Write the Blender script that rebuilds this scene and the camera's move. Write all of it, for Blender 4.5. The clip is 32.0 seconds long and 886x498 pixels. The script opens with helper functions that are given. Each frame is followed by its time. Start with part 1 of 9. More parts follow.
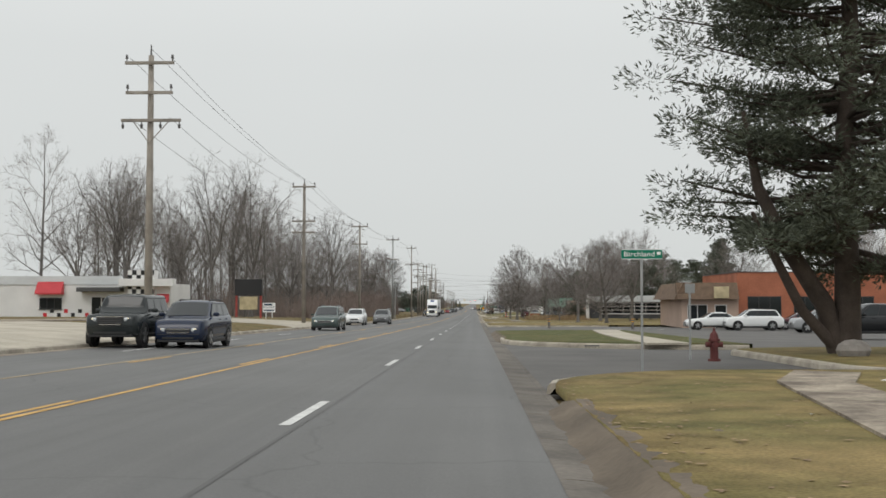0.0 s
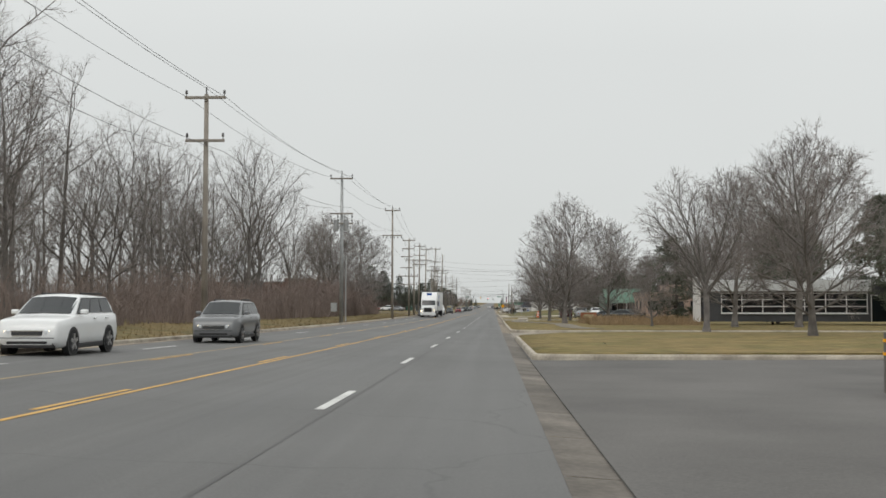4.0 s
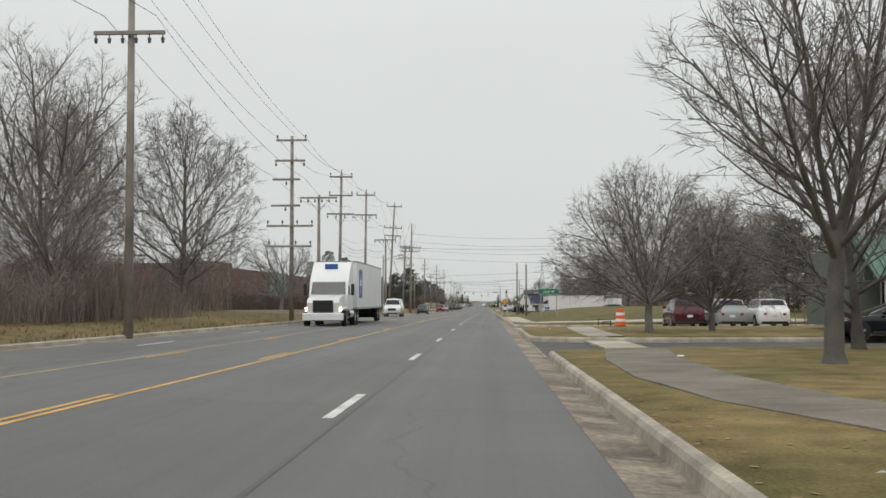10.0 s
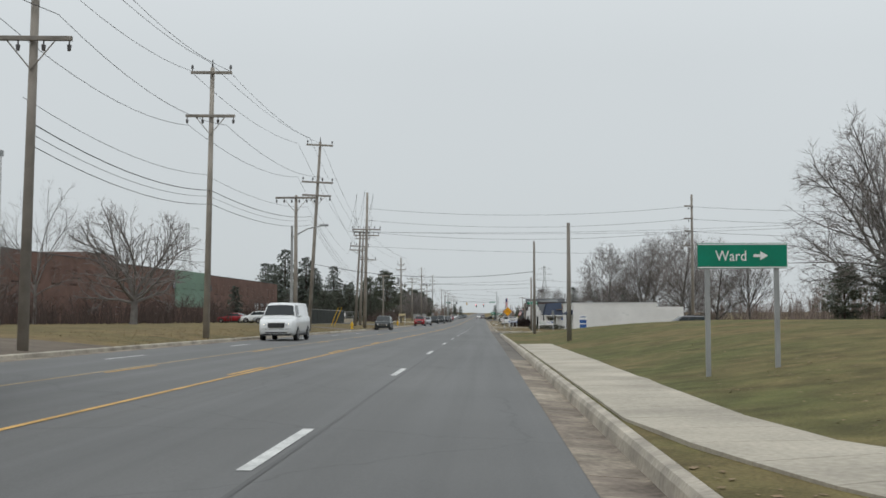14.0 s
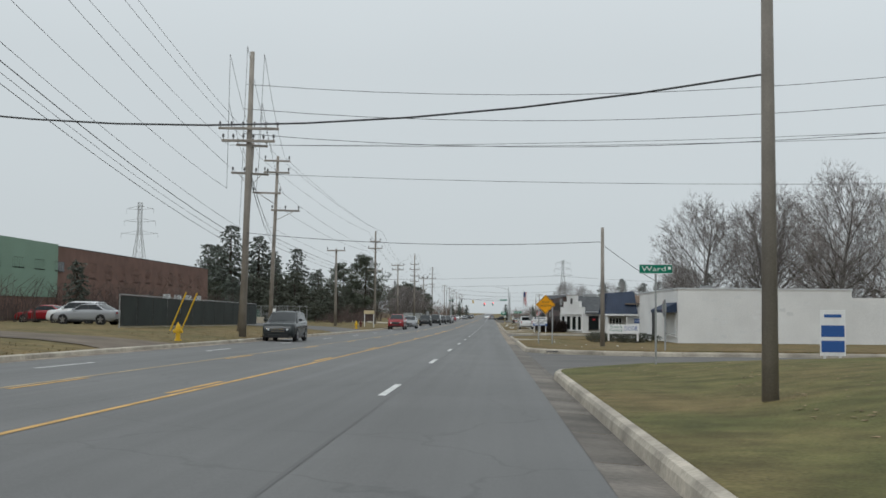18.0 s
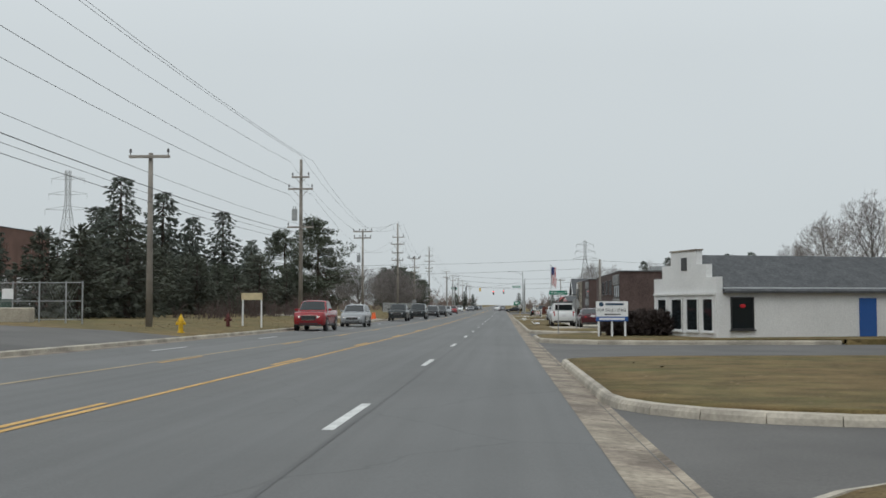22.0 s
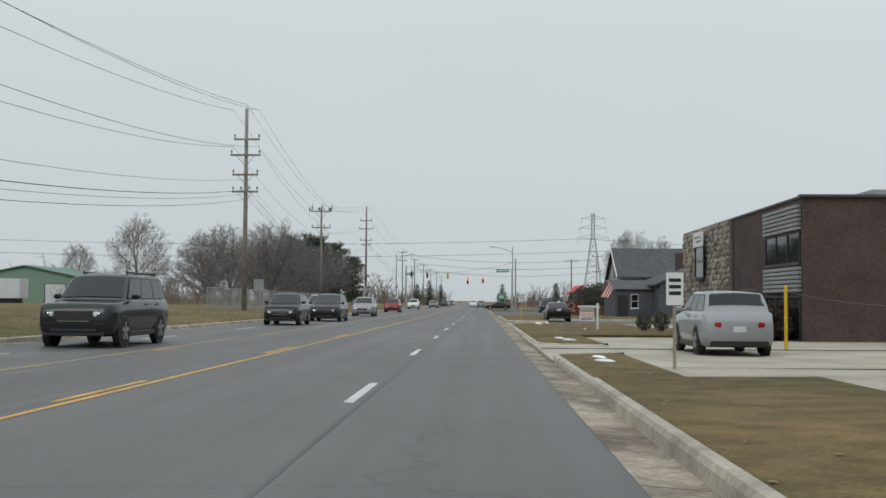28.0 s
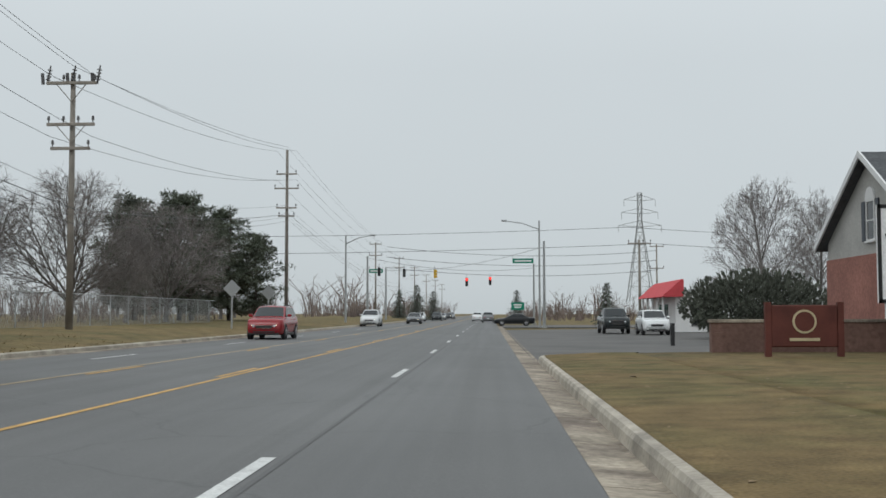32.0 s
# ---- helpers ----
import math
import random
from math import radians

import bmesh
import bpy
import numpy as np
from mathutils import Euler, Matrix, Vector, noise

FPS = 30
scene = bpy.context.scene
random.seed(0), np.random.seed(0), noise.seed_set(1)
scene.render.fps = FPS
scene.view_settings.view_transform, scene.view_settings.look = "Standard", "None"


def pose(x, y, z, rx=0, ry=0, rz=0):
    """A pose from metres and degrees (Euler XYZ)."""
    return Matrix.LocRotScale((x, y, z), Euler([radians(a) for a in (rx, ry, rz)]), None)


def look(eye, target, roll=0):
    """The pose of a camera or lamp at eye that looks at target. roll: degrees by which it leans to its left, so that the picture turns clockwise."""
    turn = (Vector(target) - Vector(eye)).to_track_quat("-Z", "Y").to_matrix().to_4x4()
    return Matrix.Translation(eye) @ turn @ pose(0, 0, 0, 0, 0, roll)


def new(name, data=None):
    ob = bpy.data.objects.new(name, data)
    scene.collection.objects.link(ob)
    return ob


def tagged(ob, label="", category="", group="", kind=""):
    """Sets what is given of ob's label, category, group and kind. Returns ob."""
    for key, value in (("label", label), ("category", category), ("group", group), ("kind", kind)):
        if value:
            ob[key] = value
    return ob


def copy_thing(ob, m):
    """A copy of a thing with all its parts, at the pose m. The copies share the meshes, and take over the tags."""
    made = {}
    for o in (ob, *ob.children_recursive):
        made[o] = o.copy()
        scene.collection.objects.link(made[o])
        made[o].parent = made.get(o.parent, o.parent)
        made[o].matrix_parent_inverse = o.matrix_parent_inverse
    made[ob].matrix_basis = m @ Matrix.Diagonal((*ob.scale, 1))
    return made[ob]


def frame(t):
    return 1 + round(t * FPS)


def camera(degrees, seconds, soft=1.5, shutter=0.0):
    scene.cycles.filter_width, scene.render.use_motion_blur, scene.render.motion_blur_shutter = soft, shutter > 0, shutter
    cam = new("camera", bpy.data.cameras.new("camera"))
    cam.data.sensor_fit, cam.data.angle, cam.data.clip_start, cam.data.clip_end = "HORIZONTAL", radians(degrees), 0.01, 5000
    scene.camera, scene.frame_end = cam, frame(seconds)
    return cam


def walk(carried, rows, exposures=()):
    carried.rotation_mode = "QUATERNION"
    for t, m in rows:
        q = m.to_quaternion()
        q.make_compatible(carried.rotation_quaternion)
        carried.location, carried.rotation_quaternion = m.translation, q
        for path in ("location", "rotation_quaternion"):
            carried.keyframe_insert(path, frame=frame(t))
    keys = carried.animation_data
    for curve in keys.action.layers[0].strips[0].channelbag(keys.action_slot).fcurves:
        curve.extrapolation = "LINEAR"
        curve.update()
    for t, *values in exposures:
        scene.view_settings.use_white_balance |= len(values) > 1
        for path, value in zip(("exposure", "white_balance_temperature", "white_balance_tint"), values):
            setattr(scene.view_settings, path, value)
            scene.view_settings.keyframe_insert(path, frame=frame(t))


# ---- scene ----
# ---- camera ----
# The road falls gently away from the start and levels out: slope by distance.
SLOPE_Y = [-200, 100, 220, 320, 390, 480, 560, 650, 3000]
SLOPE = [-0.0115, -0.0105, -0.004, -0.009, -0.007, -0.0025, -0.002, 0, 0]
_ys = np.arange(-200.0, 3000.0, 1.0)
_zs = np.cumsum(np.interp(_ys, SLOPE_Y, SLOPE))
_zs -= _zs[200]


def gz(y):
    """Height of the road's profile at a distance along it."""
    return float(np.interp(y, _ys, _zs))


PATH = [
    (0.0, (0.275, -18.83, 1.565, 92.756, 0.000, 1.692)),
    (0.5, (0.243, -8.70, 1.454, 92.528, 0.000, 1.782)),
    (1.0, (0.288, 1.39, 1.345, 92.530, 0.000, 1.864)),
    (1.5, (0.332, 11.48, 1.236, 92.581, 0.000, 1.981)),
    (2.0, (0.413, 21.59, 1.127, 92.613, 0.000, 2.164)),
    (2.5, (0.494, 31.80, 1.017, 92.615, 0.000, 2.345)),
    (3.0, (0.515, 42.07, 0.907, 92.597, 0.001, 2.565)),
    (3.5, (0.494, 52.49, 0.796, 92.639, 0.007, 2.720)),
    (5.5, (-0.035, 95.02, 0.346, 92.886, 0.232, 2.073)),
    (6.0, (-0.066, 103.79, 0.254, 92.814, 0.236, 2.089)),
    (6.5, (-0.186, 112.26, 0.169, 92.625, 0.221, 2.032)),
    (7.0, (-0.174, 120.59, 0.089, 92.539, 0.176, 2.014)),
    (7.5, (-0.167, 128.91, 0.013, 92.193, 0.089, 2.017)),
    (8.0, (-0.105, 137.18, -0.058, 92.221, -0.028, 2.103)),
    (8.5, (-0.071, 145.36, -0.126, 92.277, -0.138, 2.110)),
    (9.0, (-0.048, 153.41, -0.189, 92.437, -0.200, 2.193)),
    (9.5, (-0.050, 161.38, -0.247, 92.542, -0.202, 2.261)),
    (10.0, (-0.086, 169.41, -0.303, 92.654, -0.164, 2.305)),
    (10.5, (-0.131, 177.60, -0.356, 92.593, -0.119, 2.353)),
    (11.0, (-0.135, 185.76, -0.405, 92.594, -0.091, 2.379)),
    (11.5, (-0.155, 193.98, -0.452, 92.574, -0.083, 2.388)),
    (12.0, (-0.124, 202.36, -0.495, 92.568, -0.086, 2.324)),
    (12.5, (-0.068, 210.99, -0.535, 92.661, -0.088, 2.187)),
    (13.0, (-0.033, 219.61, -0.572, 92.813, -0.088, 2.061)),
    (13.5, (-0.008, 228.30, -0.608, 93.087, -0.089, 2.020)),
    (14.0, (0.082, 236.94, -0.649, 93.265, -0.085, 2.094)),
    (14.5, (0.173, 245.57, -0.693, 93.406, -0.068, 2.261)),
    (16.5, (0.070, 279.80, -0.903, 93.418, 0.375, 2.636)),
    (17.0, (0.047, 288.54, -0.967, 93.343, 0.394, 2.649)),
    (17.5, (-0.010, 297.22, -1.033, 93.363, 0.416, 2.635)),
    (18.0, (-0.034, 305.74, -1.102, 93.286, 0.453, 2.581)),
    (18.5, (-0.018, 314.11, -1.173, 93.285, 0.497, 2.559)),
    (19.0, (0.016, 322.27, -1.246, 93.355, 0.524, 2.574)),
    (19.5, (0.070, 330.52, -1.319, 93.507, 0.505, 2.539)),
    (20.0, (0.081, 338.83, -1.390, 93.507, 0.416, 2.619)),
    (20.5, (0.011, 347.10, -1.459, 93.343, 0.262, 2.666)),
    (21.0, (-0.051, 355.47, -1.527, 93.136, 0.089, 2.753)),
    (21.5, (-0.034, 363.91, -1.593, 92.980, -0.044, 2.916)),
    (22.0, (-0.010, 372.53, -1.658, 92.888, -0.111, 3.121)),
    (22.5, (-0.008, 381.26, -1.723, 92.690, -0.129, 3.280)),
    (23.0, (-0.110, 389.86, -1.784, 92.611, -0.138, 3.359)),
    (23.5, (-0.173, 398.33, -1.841, 92.523, -0.175, 3.451)),
    (24.0, (-0.234, 406.62, -1.894, 92.556, -0.251, 3.406)),
    (24.5, (-0.312, 415.02, -1.944, 92.634, -0.345, 3.128)),
    (25.0, (-0.437, 423.61, -1.991, 92.580, -0.421, 2.926)),
    (25.5, (-0.535, 432.29, -2.035, 92.406, -0.448, 2.436)),
    (27.5, (-0.385, 469.59, -2.182, 92.540, 0.328, 1.892)),
    (28.0, (-0.247, 479.14, -2.208, 92.692, 0.333, 1.982)),
    (28.5, (-0.146, 488.64, -2.231, 92.905, 0.294, 2.019)),
    (29.0, (-0.120, 498.06, -2.254, 93.054, 0.223, 2.068)),
    (29.5, (0.016, 507.55, -2.276, 93.159, 0.128, 2.276)),
    (30.0, (0.162, 517.29, -2.299, 93.172, 0.027, 2.432)),
    (30.5, (0.242, 527.34, -2.321, 93.224, -0.056, 2.638)),
    (31.0, (0.236, 537.56, -2.343, 93.208, -0.101, 2.698)),
    (31.5, (0.175, 547.77, -2.365, 93.256, -0.109, 2.625)),
    (32.0, (0.069, 557.92, -2.386, 93.366, -0.097, 2.414)),
]
EXPOSURES = [(0.0, 0.12, 6650.0, 10.0), (9.0, 0.16, 6700.0, 10.0), (12.0, 0.06, 6500.0, 10.0), (17.0, -0.03, 6230.0, 8.0), (24.0, -0.02, 6280.0, 8.0), (32.0, -0.03, 6230.0, 8.0)]
cam = camera(43.8, 32.0, 1.6)
# rotation order: roll about the line of sight, then pitch, then yaw
walk(cam, [(t, Matrix.Translation((x, y, z)) @ Euler((0, 0, radians(yw))).to_matrix().to_4x4() @ Euler((radians(pt), 0, 0)).to_matrix().to_4x4() @ Euler((0, 0, radians(rl))).to_matrix().to_4x4()) for t, (x, y, z, pt, rl, yw) in PATH], EXPOSURES)

# ---- world and sun: a bright overcast winter sky ----
world = bpy.data.worlds.new("overcast_sky")
scene.world = world
world.use_nodes = True
_t = world.node_tree
_t.nodes.clear()
_out = _t.nodes.new("ShaderNodeOutputWorld")
_bg = _t.nodes.new("ShaderNodeBackground")
_sky = _t.nodes.new("ShaderNodeTexSky")
_sky.sky_type = "NISHITA"
_sky.sun_disc = False
_sky.sun_elevation = radians(34)
_sky.sun_rotation = radians(200)
_hsv = _t.nodes.new("ShaderNodeHueSaturation")
_hsv.inputs["Saturation"].default_value = 0.12
_hsv.inputs["Value"].default_value = 0.012
_t.links.new(_sky.outputs[0], _hsv.inputs["Color"])
_co = _t.nodes.new("ShaderNodeTexCoord")
_sep = _t.nodes.new("ShaderNodeSeparateXYZ")
_t.links.new(_co.outputs["Generated"], _sep.inputs[0])
_ramp = _t.nodes.new("ShaderNodeValToRGB")
_ramp.color_ramp.elements[0].position = 0.0
_ramp.color_ramp.elements[0].color = (0.5, 0.53, 0.535, 1)
_ramp.color_ramp.elements[1].position = 0.9
_ramp.color_ramp.elements[1].color = (1.1, 1.14, 1.15, 1)
_e = _ramp.color_ramp.elements.new(0.22)
_e.color = (0.57, 0.6, 0.607, 1)
_t.links.new(_sep.outputs[2], _ramp.inputs[0])
_nz = _t.nodes.new("ShaderNodeTexNoise")
_nz.inputs["Scale"].default_value = 2.2
_nz.inputs["Detail"].default_value = 3
_t.links.new(_co.outputs["Generated"], _nz.inputs["Vector"])
_mr = _t.nodes.new("ShaderNodeMapRange")
_mr.inputs[3].default_value = 0.95
_mr.inputs[4].default_value = 1.05
_t.links.new(_nz.outputs[0], _mr.inputs[0])
_mul = _t.nodes.new("ShaderNodeVectorMath")
_mul.operation = "SCALE"
_t.links.new(_ramp.outputs[0], _mul.inputs[0])
_t.links.new(_mr.outputs[0], _mul.inputs["Scale"])
_add = _t.nodes.new("ShaderNodeVectorMath")
_t.links.new(_mul.outputs[0], _add.inputs[0])
_t.links.new(_hsv.outputs[0], _add.inputs[1])
_t.links.new(_add.outputs[0], _bg.inputs[0])
_bg.inputs[1].default_value = 1.0
_t.links.new(_bg.outputs[0], _out.inputs[0])
sun = new("sun", bpy.data.lights.new("sun", "SUN"))
sun.data.energy = 0.55
sun.data.angle = radians(25)
sun.data.color = (1.0, 0.97, 0.93)
sun.matrix_world = look((0, 0, 80), (30, 70, 0))
# ---- materials ----
MATS = {}


def mat(name, base, rough=0.85, dark=0.75, light=1.2, scale=6.0, fine=60.0, bump=0.25, metal=0.0, per_object=0.0, spec=0.4, coat=0.0, emit=0.0, stain=0.5, dist=0.01):
    """A node material: two scales of tone, fine relief, optional shade per object."""
    if name in MATS:
        return MATS[name]
    m = bpy.data.materials.new(name)
    m.use_nodes = True
    t = m.node_tree
    b = t.nodes["Principled BSDF"]
    co = t.nodes.new("ShaderNodeTexCoord")
    n1 = t.nodes.new("ShaderNodeTexNoise")
    n1.inputs["Scale"].default_value = 1.0 / max(scale, 0.001)
    n1.inputs["Detail"].default_value = 5
    n2 = t.nodes.new("ShaderNodeTexNoise")
    n2.inputs["Scale"].default_value = fine
    n2.inputs["Detail"].default_value = 3
    geo = t.nodes.new("ShaderNodeNewGeometry")
    t.links.new(geo.outputs["Position"], n1.inputs["Vector"])
    t.links.new(geo.outputs["Position"], n2.inputs["Vector"])
    r1 = t.nodes.new("ShaderNodeMapRange")
    r1.inputs[1].default_value, r1.inputs[2].default_value = 0.3, 0.7
    r1.inputs[3].default_value, r1.inputs[4].default_value = dark, light
    t.links.new(n1.outputs[0], r1.inputs[0])
    r2 = t.nodes.new("ShaderNodeMapRange")
    r2.inputs[1].default_value, r2.inputs[2].default_value = 0.25, 0.75
    r2.inputs[3].default_value, r2.inputs[4].default_value = 1 - 0.25 * stain, 1 + 0.25 * stain
    t.links.new(n2.outputs[0], r2.inputs[0])
    mu = t.nodes.new("ShaderNodeMath")
    mu.operation = "MULTIPLY"
    t.links.new(r1.outputs[0], mu.inputs[0])
    t.links.new(r2.outputs[0], mu.inputs[1])
    last = mu.outputs[0]
    if per_object:
        oi = t.nodes.new("ShaderNodeObjectInfo")
        r3 = t.nodes.new("ShaderNodeMapRange")
        r3.inputs[3].default_value, r3.inputs[4].default_value = 1 - per_object, 1 + per_object
        t.links.new(oi.outputs["Random"], r3.inputs[0])
        m2 = t.nodes.new("ShaderNodeMath")
        m2.operation = "MULTIPLY"
        t.links.new(last, m2.inputs[0])
        t.links.new(r3.outputs[0], m2.inputs[1])
        last = m2.outputs[0]
    sc = t.nodes.new("ShaderNodeVectorMath")
    sc.operation = "SCALE"
    sc.inputs[0].default_value = base[:3]
    t.links.new(last, sc.inputs["Scale"])
    t.links.new(sc.outputs[0], b.inputs["Base Color"])
    b.inputs["Roughness"].default_value = rough
    b.inputs["Metallic"].default_value = metal
    b.inputs["Specular IOR Level"].default_value = spec
    b.inputs["Coat Weight"].default_value = coat
    if bump:
        bp = t.nodes.new("ShaderNodeBump")
        bp.inputs["Strength"].default_value = bump
        bp.inputs["Distance"].default_value = dist
        t.links.new(n2.outputs[0], bp.inputs["Height"])
        t.links.new(bp.outputs[0], b.inputs["Normal"])
    if emit:
        b.inputs["Emission Color"].default_value = (*base[:3], 1)
        b.inputs["Emission Strength"].default_value = emit
    MATS[name] = m
    return m


def two_tone(name, a, c, rough=0.95, scale=4.0, lo=0.42, hi=0.6, bump=0.6, fine=25.0, dist=0.03):
    """Patches of two colours with fine mottling."""
    m = mat(name, (1, 1, 1), rough=rough, dark=0.66, light=1.28, scale=0.7, fine=fine, bump=bump, dist=dist, spec=0.2, stain=1.2)
    t = m.node_tree
    b = t.nodes["Principled BSDF"]
    sc = b.inputs["Base Color"].links[0].from_node
    geo = [n for n in t.nodes if n.bl_idname == "ShaderNodeNewGeometry"][0]
    nz = t.nodes.new("ShaderNodeTexNoise")
    nz.inputs["Scale"].default_value = 1.0 / scale
    nz.inputs["Detail"].default_value = 6
    nz.inputs["Roughness"].default_value = 0.65
    t.links.new(geo.outputs["Position"], nz.inputs["Vector"])
    rp = t.nodes.new("ShaderNodeValToRGB")
    rp.color_ramp.elements[0].position, rp.color_ramp.elements[1].position = lo, hi
    rp.color_ramp.elements[0].color, rp.color_ramp.elements[1].color = (*a, 1), (*c, 1)
    t.links.new(nz.outputs[0], rp.inputs[0])
    t.links.new(rp.outputs[0], sc.inputs[0])
    return m


def glass_mat():
    return mat("dark_glass", (0.014, 0.018, 0.02), rough=0.05, dark=0.9, light=1.1, bump=0.0, spec=0.4, stain=0.1)


M_GRASS = two_tone("winter_grass", (0.175, 0.128, 0.06), (0.12, 0.102, 0.045), scale=5.0)
M_LAWN_G = two_tone("green_lawn", (0.082, 0.09, 0.032), (0.14, 0.11, 0.046), scale=3.5, lo=0.45, hi=0.72)
M_LAWN_B = two_tone("dormant_lawn", (0.215, 0.16, 0.07), (0.14, 0.125, 0.048), scale=2.6, lo=0.42, hi=0.66)
M_HILL = two_tone("bank_grass", (0.165, 0.122, 0.056), (0.1, 0.1, 0.036), scale=6.0, lo=0.3, hi=0.6)
M_LAWN_D = two_tone("brown_lawn", (0.16, 0.113, 0.052), (0.112, 0.097, 0.04), scale=2.6, lo=0.42, hi=0.66)
M_MEADOW = two_tone("dry_meadow", (0.2, 0.14, 0.065), (0.12, 0.085, 0.04), scale=2.0)


def road_mat():
    """Worn asphalt: grain, blotches, long wheel-path bands, cracks and sealed patches."""
    m = mat("road_asphalt", (0.1, 0.099, 0.096), rough=0.62, dark=0.9, light=1.08, scale=4.0, fine=35, bump=0.3, spec=0.45, stain=0.6)
    t = m.node_tree
    b = t.nodes["Principled BSDF"]
    sc = b.inputs["Base Color"].links[0].from_node
    mul = sc.inputs["Scale"].links[0].from_socket
    geo = [n for n in t.nodes if n.bl_idname == "ShaderNodeNewGeometry"][0]

    def band(sx, sy, lo, hi, detail=3, a=0.3, c=0.7):
        mp = t.nodes.new("ShaderNodeMapping")
        mp.inputs["Scale"].default_value = (sx, sy, 0)
        t.links.new(geo.outputs["Position"], mp.inputs["Vector"])
        nz = t.nodes.new("ShaderNodeTexNoise")
        nz.inputs["Scale"].default_value = 1.0
        nz.inputs["Detail"].default_value = detail
        t.links.new(mp.outputs[0], nz.inputs["Vector"])
        mr = t.nodes.new("ShaderNodeMapRange")
        mr.inputs[1].default_value, mr.inputs[2].default_value = a, c
        mr.inputs[3].default_value, mr.inputs[4].default_value = lo, hi
        t.links.new(nz.outputs[0], mr.inputs[0])
        return mr.outputs[0]

    def times(p, q):
        mt = t.nodes.new("ShaderNodeMath")
        mt.operation = "MULTIPLY"
        t.links.new(p, mt.inputs[0])
        t.links.new(q, mt.inputs[1])
        return mt.outputs[0]

    out = times(mul, band(0.9, 0.008, 0.84, 1.16))
    out = times(out, band(3.5, 0.03, 0.92, 1.08))
    out = times(out, band(0.25, 0.06, 0.9, 1.1, 4))
    vo = t.nodes.new("ShaderNodeTexVoronoi")
    vo.feature = "DISTANCE_TO_EDGE"
    vo.inputs["Scale"].default_value = 0.16
    wob = t.nodes.new("ShaderNodeTexNoise")
    wob.inputs["Scale"].default_value = 0.8
    wob.inputs["Detail"].default_value = 5
    t.links.new(geo.outputs["Position"], wob.inputs["Vector"])
    add = t.nodes.new("ShaderNodeVectorMath")
    add.operation = "ADD"
    t.links.new(geo.outputs["Position"], add.inputs[0])
    t.links.new(wob.outputs["Color"], add.inputs[1])
    t.links.new(add.outputs[0], vo.inputs["Vector"])
    cr = t.nodes.new("ShaderNodeMapRange")
    cr.inputs[1].default_value, cr.inputs[2].default_value = 0.0, 0.006
    cr.inputs[3].default_value, cr.inputs[4].default_value = 0.72, 1.0
    t.links.new(vo.outputs["Distance"], cr.inputs[0])
    out = times(out, cr.outputs[0])
    t.links.new(out, sc.inputs["Scale"])
    t.links.new(band(0.9, 0.008, 0.52, 0.72), b.inputs["Roughness"])
    return m


M_ASPHALT = road_mat()
M_ASPH_OLD = mat("weathered_asphalt", (0.105, 0.1, 0.094), rough=0.8, dark=0.75, light=1.18, scale=3.0, fine=28, bump=0.35, stain=0.7)
M_ASPH_NEW = mat("dark_asphalt", (0.06, 0.059, 0.057), rough=0.7, dark=0.85, light=1.15, scale=2.5, fine=35, bump=0.3)
M_CONC = mat("concrete", (0.41, 0.37, 0.3), rough=0.85, dark=0.74, light=1.12, scale=2.0, fine=14, bump=0.2, stain=0.7, per_object=0.06)
M_CONC_D = two_tone("dirty_concrete", (0.33, 0.285, 0.225), (0.17, 0.14, 0.115), scale=1.6, lo=0.4, hi=0.62, bump=0.25, fine=12, dist=0.01)
M_KERB = mat("kerb_concrete", (0.44, 0.395, 0.325), rough=0.85, dark=0.55, light=1.12, scale=0.9, fine=16, bump=0.25, stain=0.8, per_object=0.08)
M_WHITE_LINE = mat("white_road_paint", (0.62, 0.62, 0.6), rough=0.75, dark=0.72, light=1.05, scale=0.5, fine=30, bump=0.1, stain=0.9)
M_YELLOW_LINE = mat("yellow_road_paint", (0.6, 0.36, 0.11), rough=0.75, dark=0.65, light=1.05, scale=0.8, fine=26, bump=0.1, stain=1.1)
M_GUTTER = mat("gutter_dirt", (0.135, 0.12, 0.103), rough=0.9, dark=0.6, light=1.3, scale=1.2, fine=12, bump=0.3, stain=0.9, per_object=0.2)
M_PALE_LINE = mat("worn_centre_paint", (0.42, 0.33, 0.2), rough=0.8, dark=0.6, light=1.1, scale=1.5, fine=20, bump=0.1, stain=1.3)
M_TAR = mat("tar_seam", (0.078, 0.077, 0.075), rough=0.6, bump=0.1)
M_POLE = mat("weathered_pole_wood", (0.25, 0.225, 0.195), rough=0.9, dark=0.75, light=1.2, scale=1.0, fine=40, bump=0.4, per_object=0.2)
M_ARM = mat("crossarm_wood", (0.27, 0.245, 0.215), rough=0.9, scale=0.6, fine=40, per_object=0.15)
M_INSUL = mat("porcelain_insulator", (0.08, 0.075, 0.075), rough=0.3, bump=0, spec=0.6)
M_WIRE = mat("aerial_cable", (0.06, 0.06, 0.062), rough=0.6, bump=0)
M_GALV = mat("galvanised_steel", (0.36, 0.37, 0.37), rough=0.5, metal=0.5, dark=0.85, light=1.1, scale=0.5, bump=0.05)
M_STEEL_D = mat("dark_steel", (0.09, 0.09, 0.092), rough=0.5, metal=0.4, bump=0.05)
M_BARK = mat("grey_brown_bark", (0.15, 0.138, 0.128), rough=0.95, dark=0.7, light=1.25, scale=0.5, fine=30, bump=0.6, per_object=0.18)
M_TWIG = mat("bare_twigs", (0.21, 0.19, 0.18), rough=0.95, bump=0, per_object=0.18, scale=2.0)
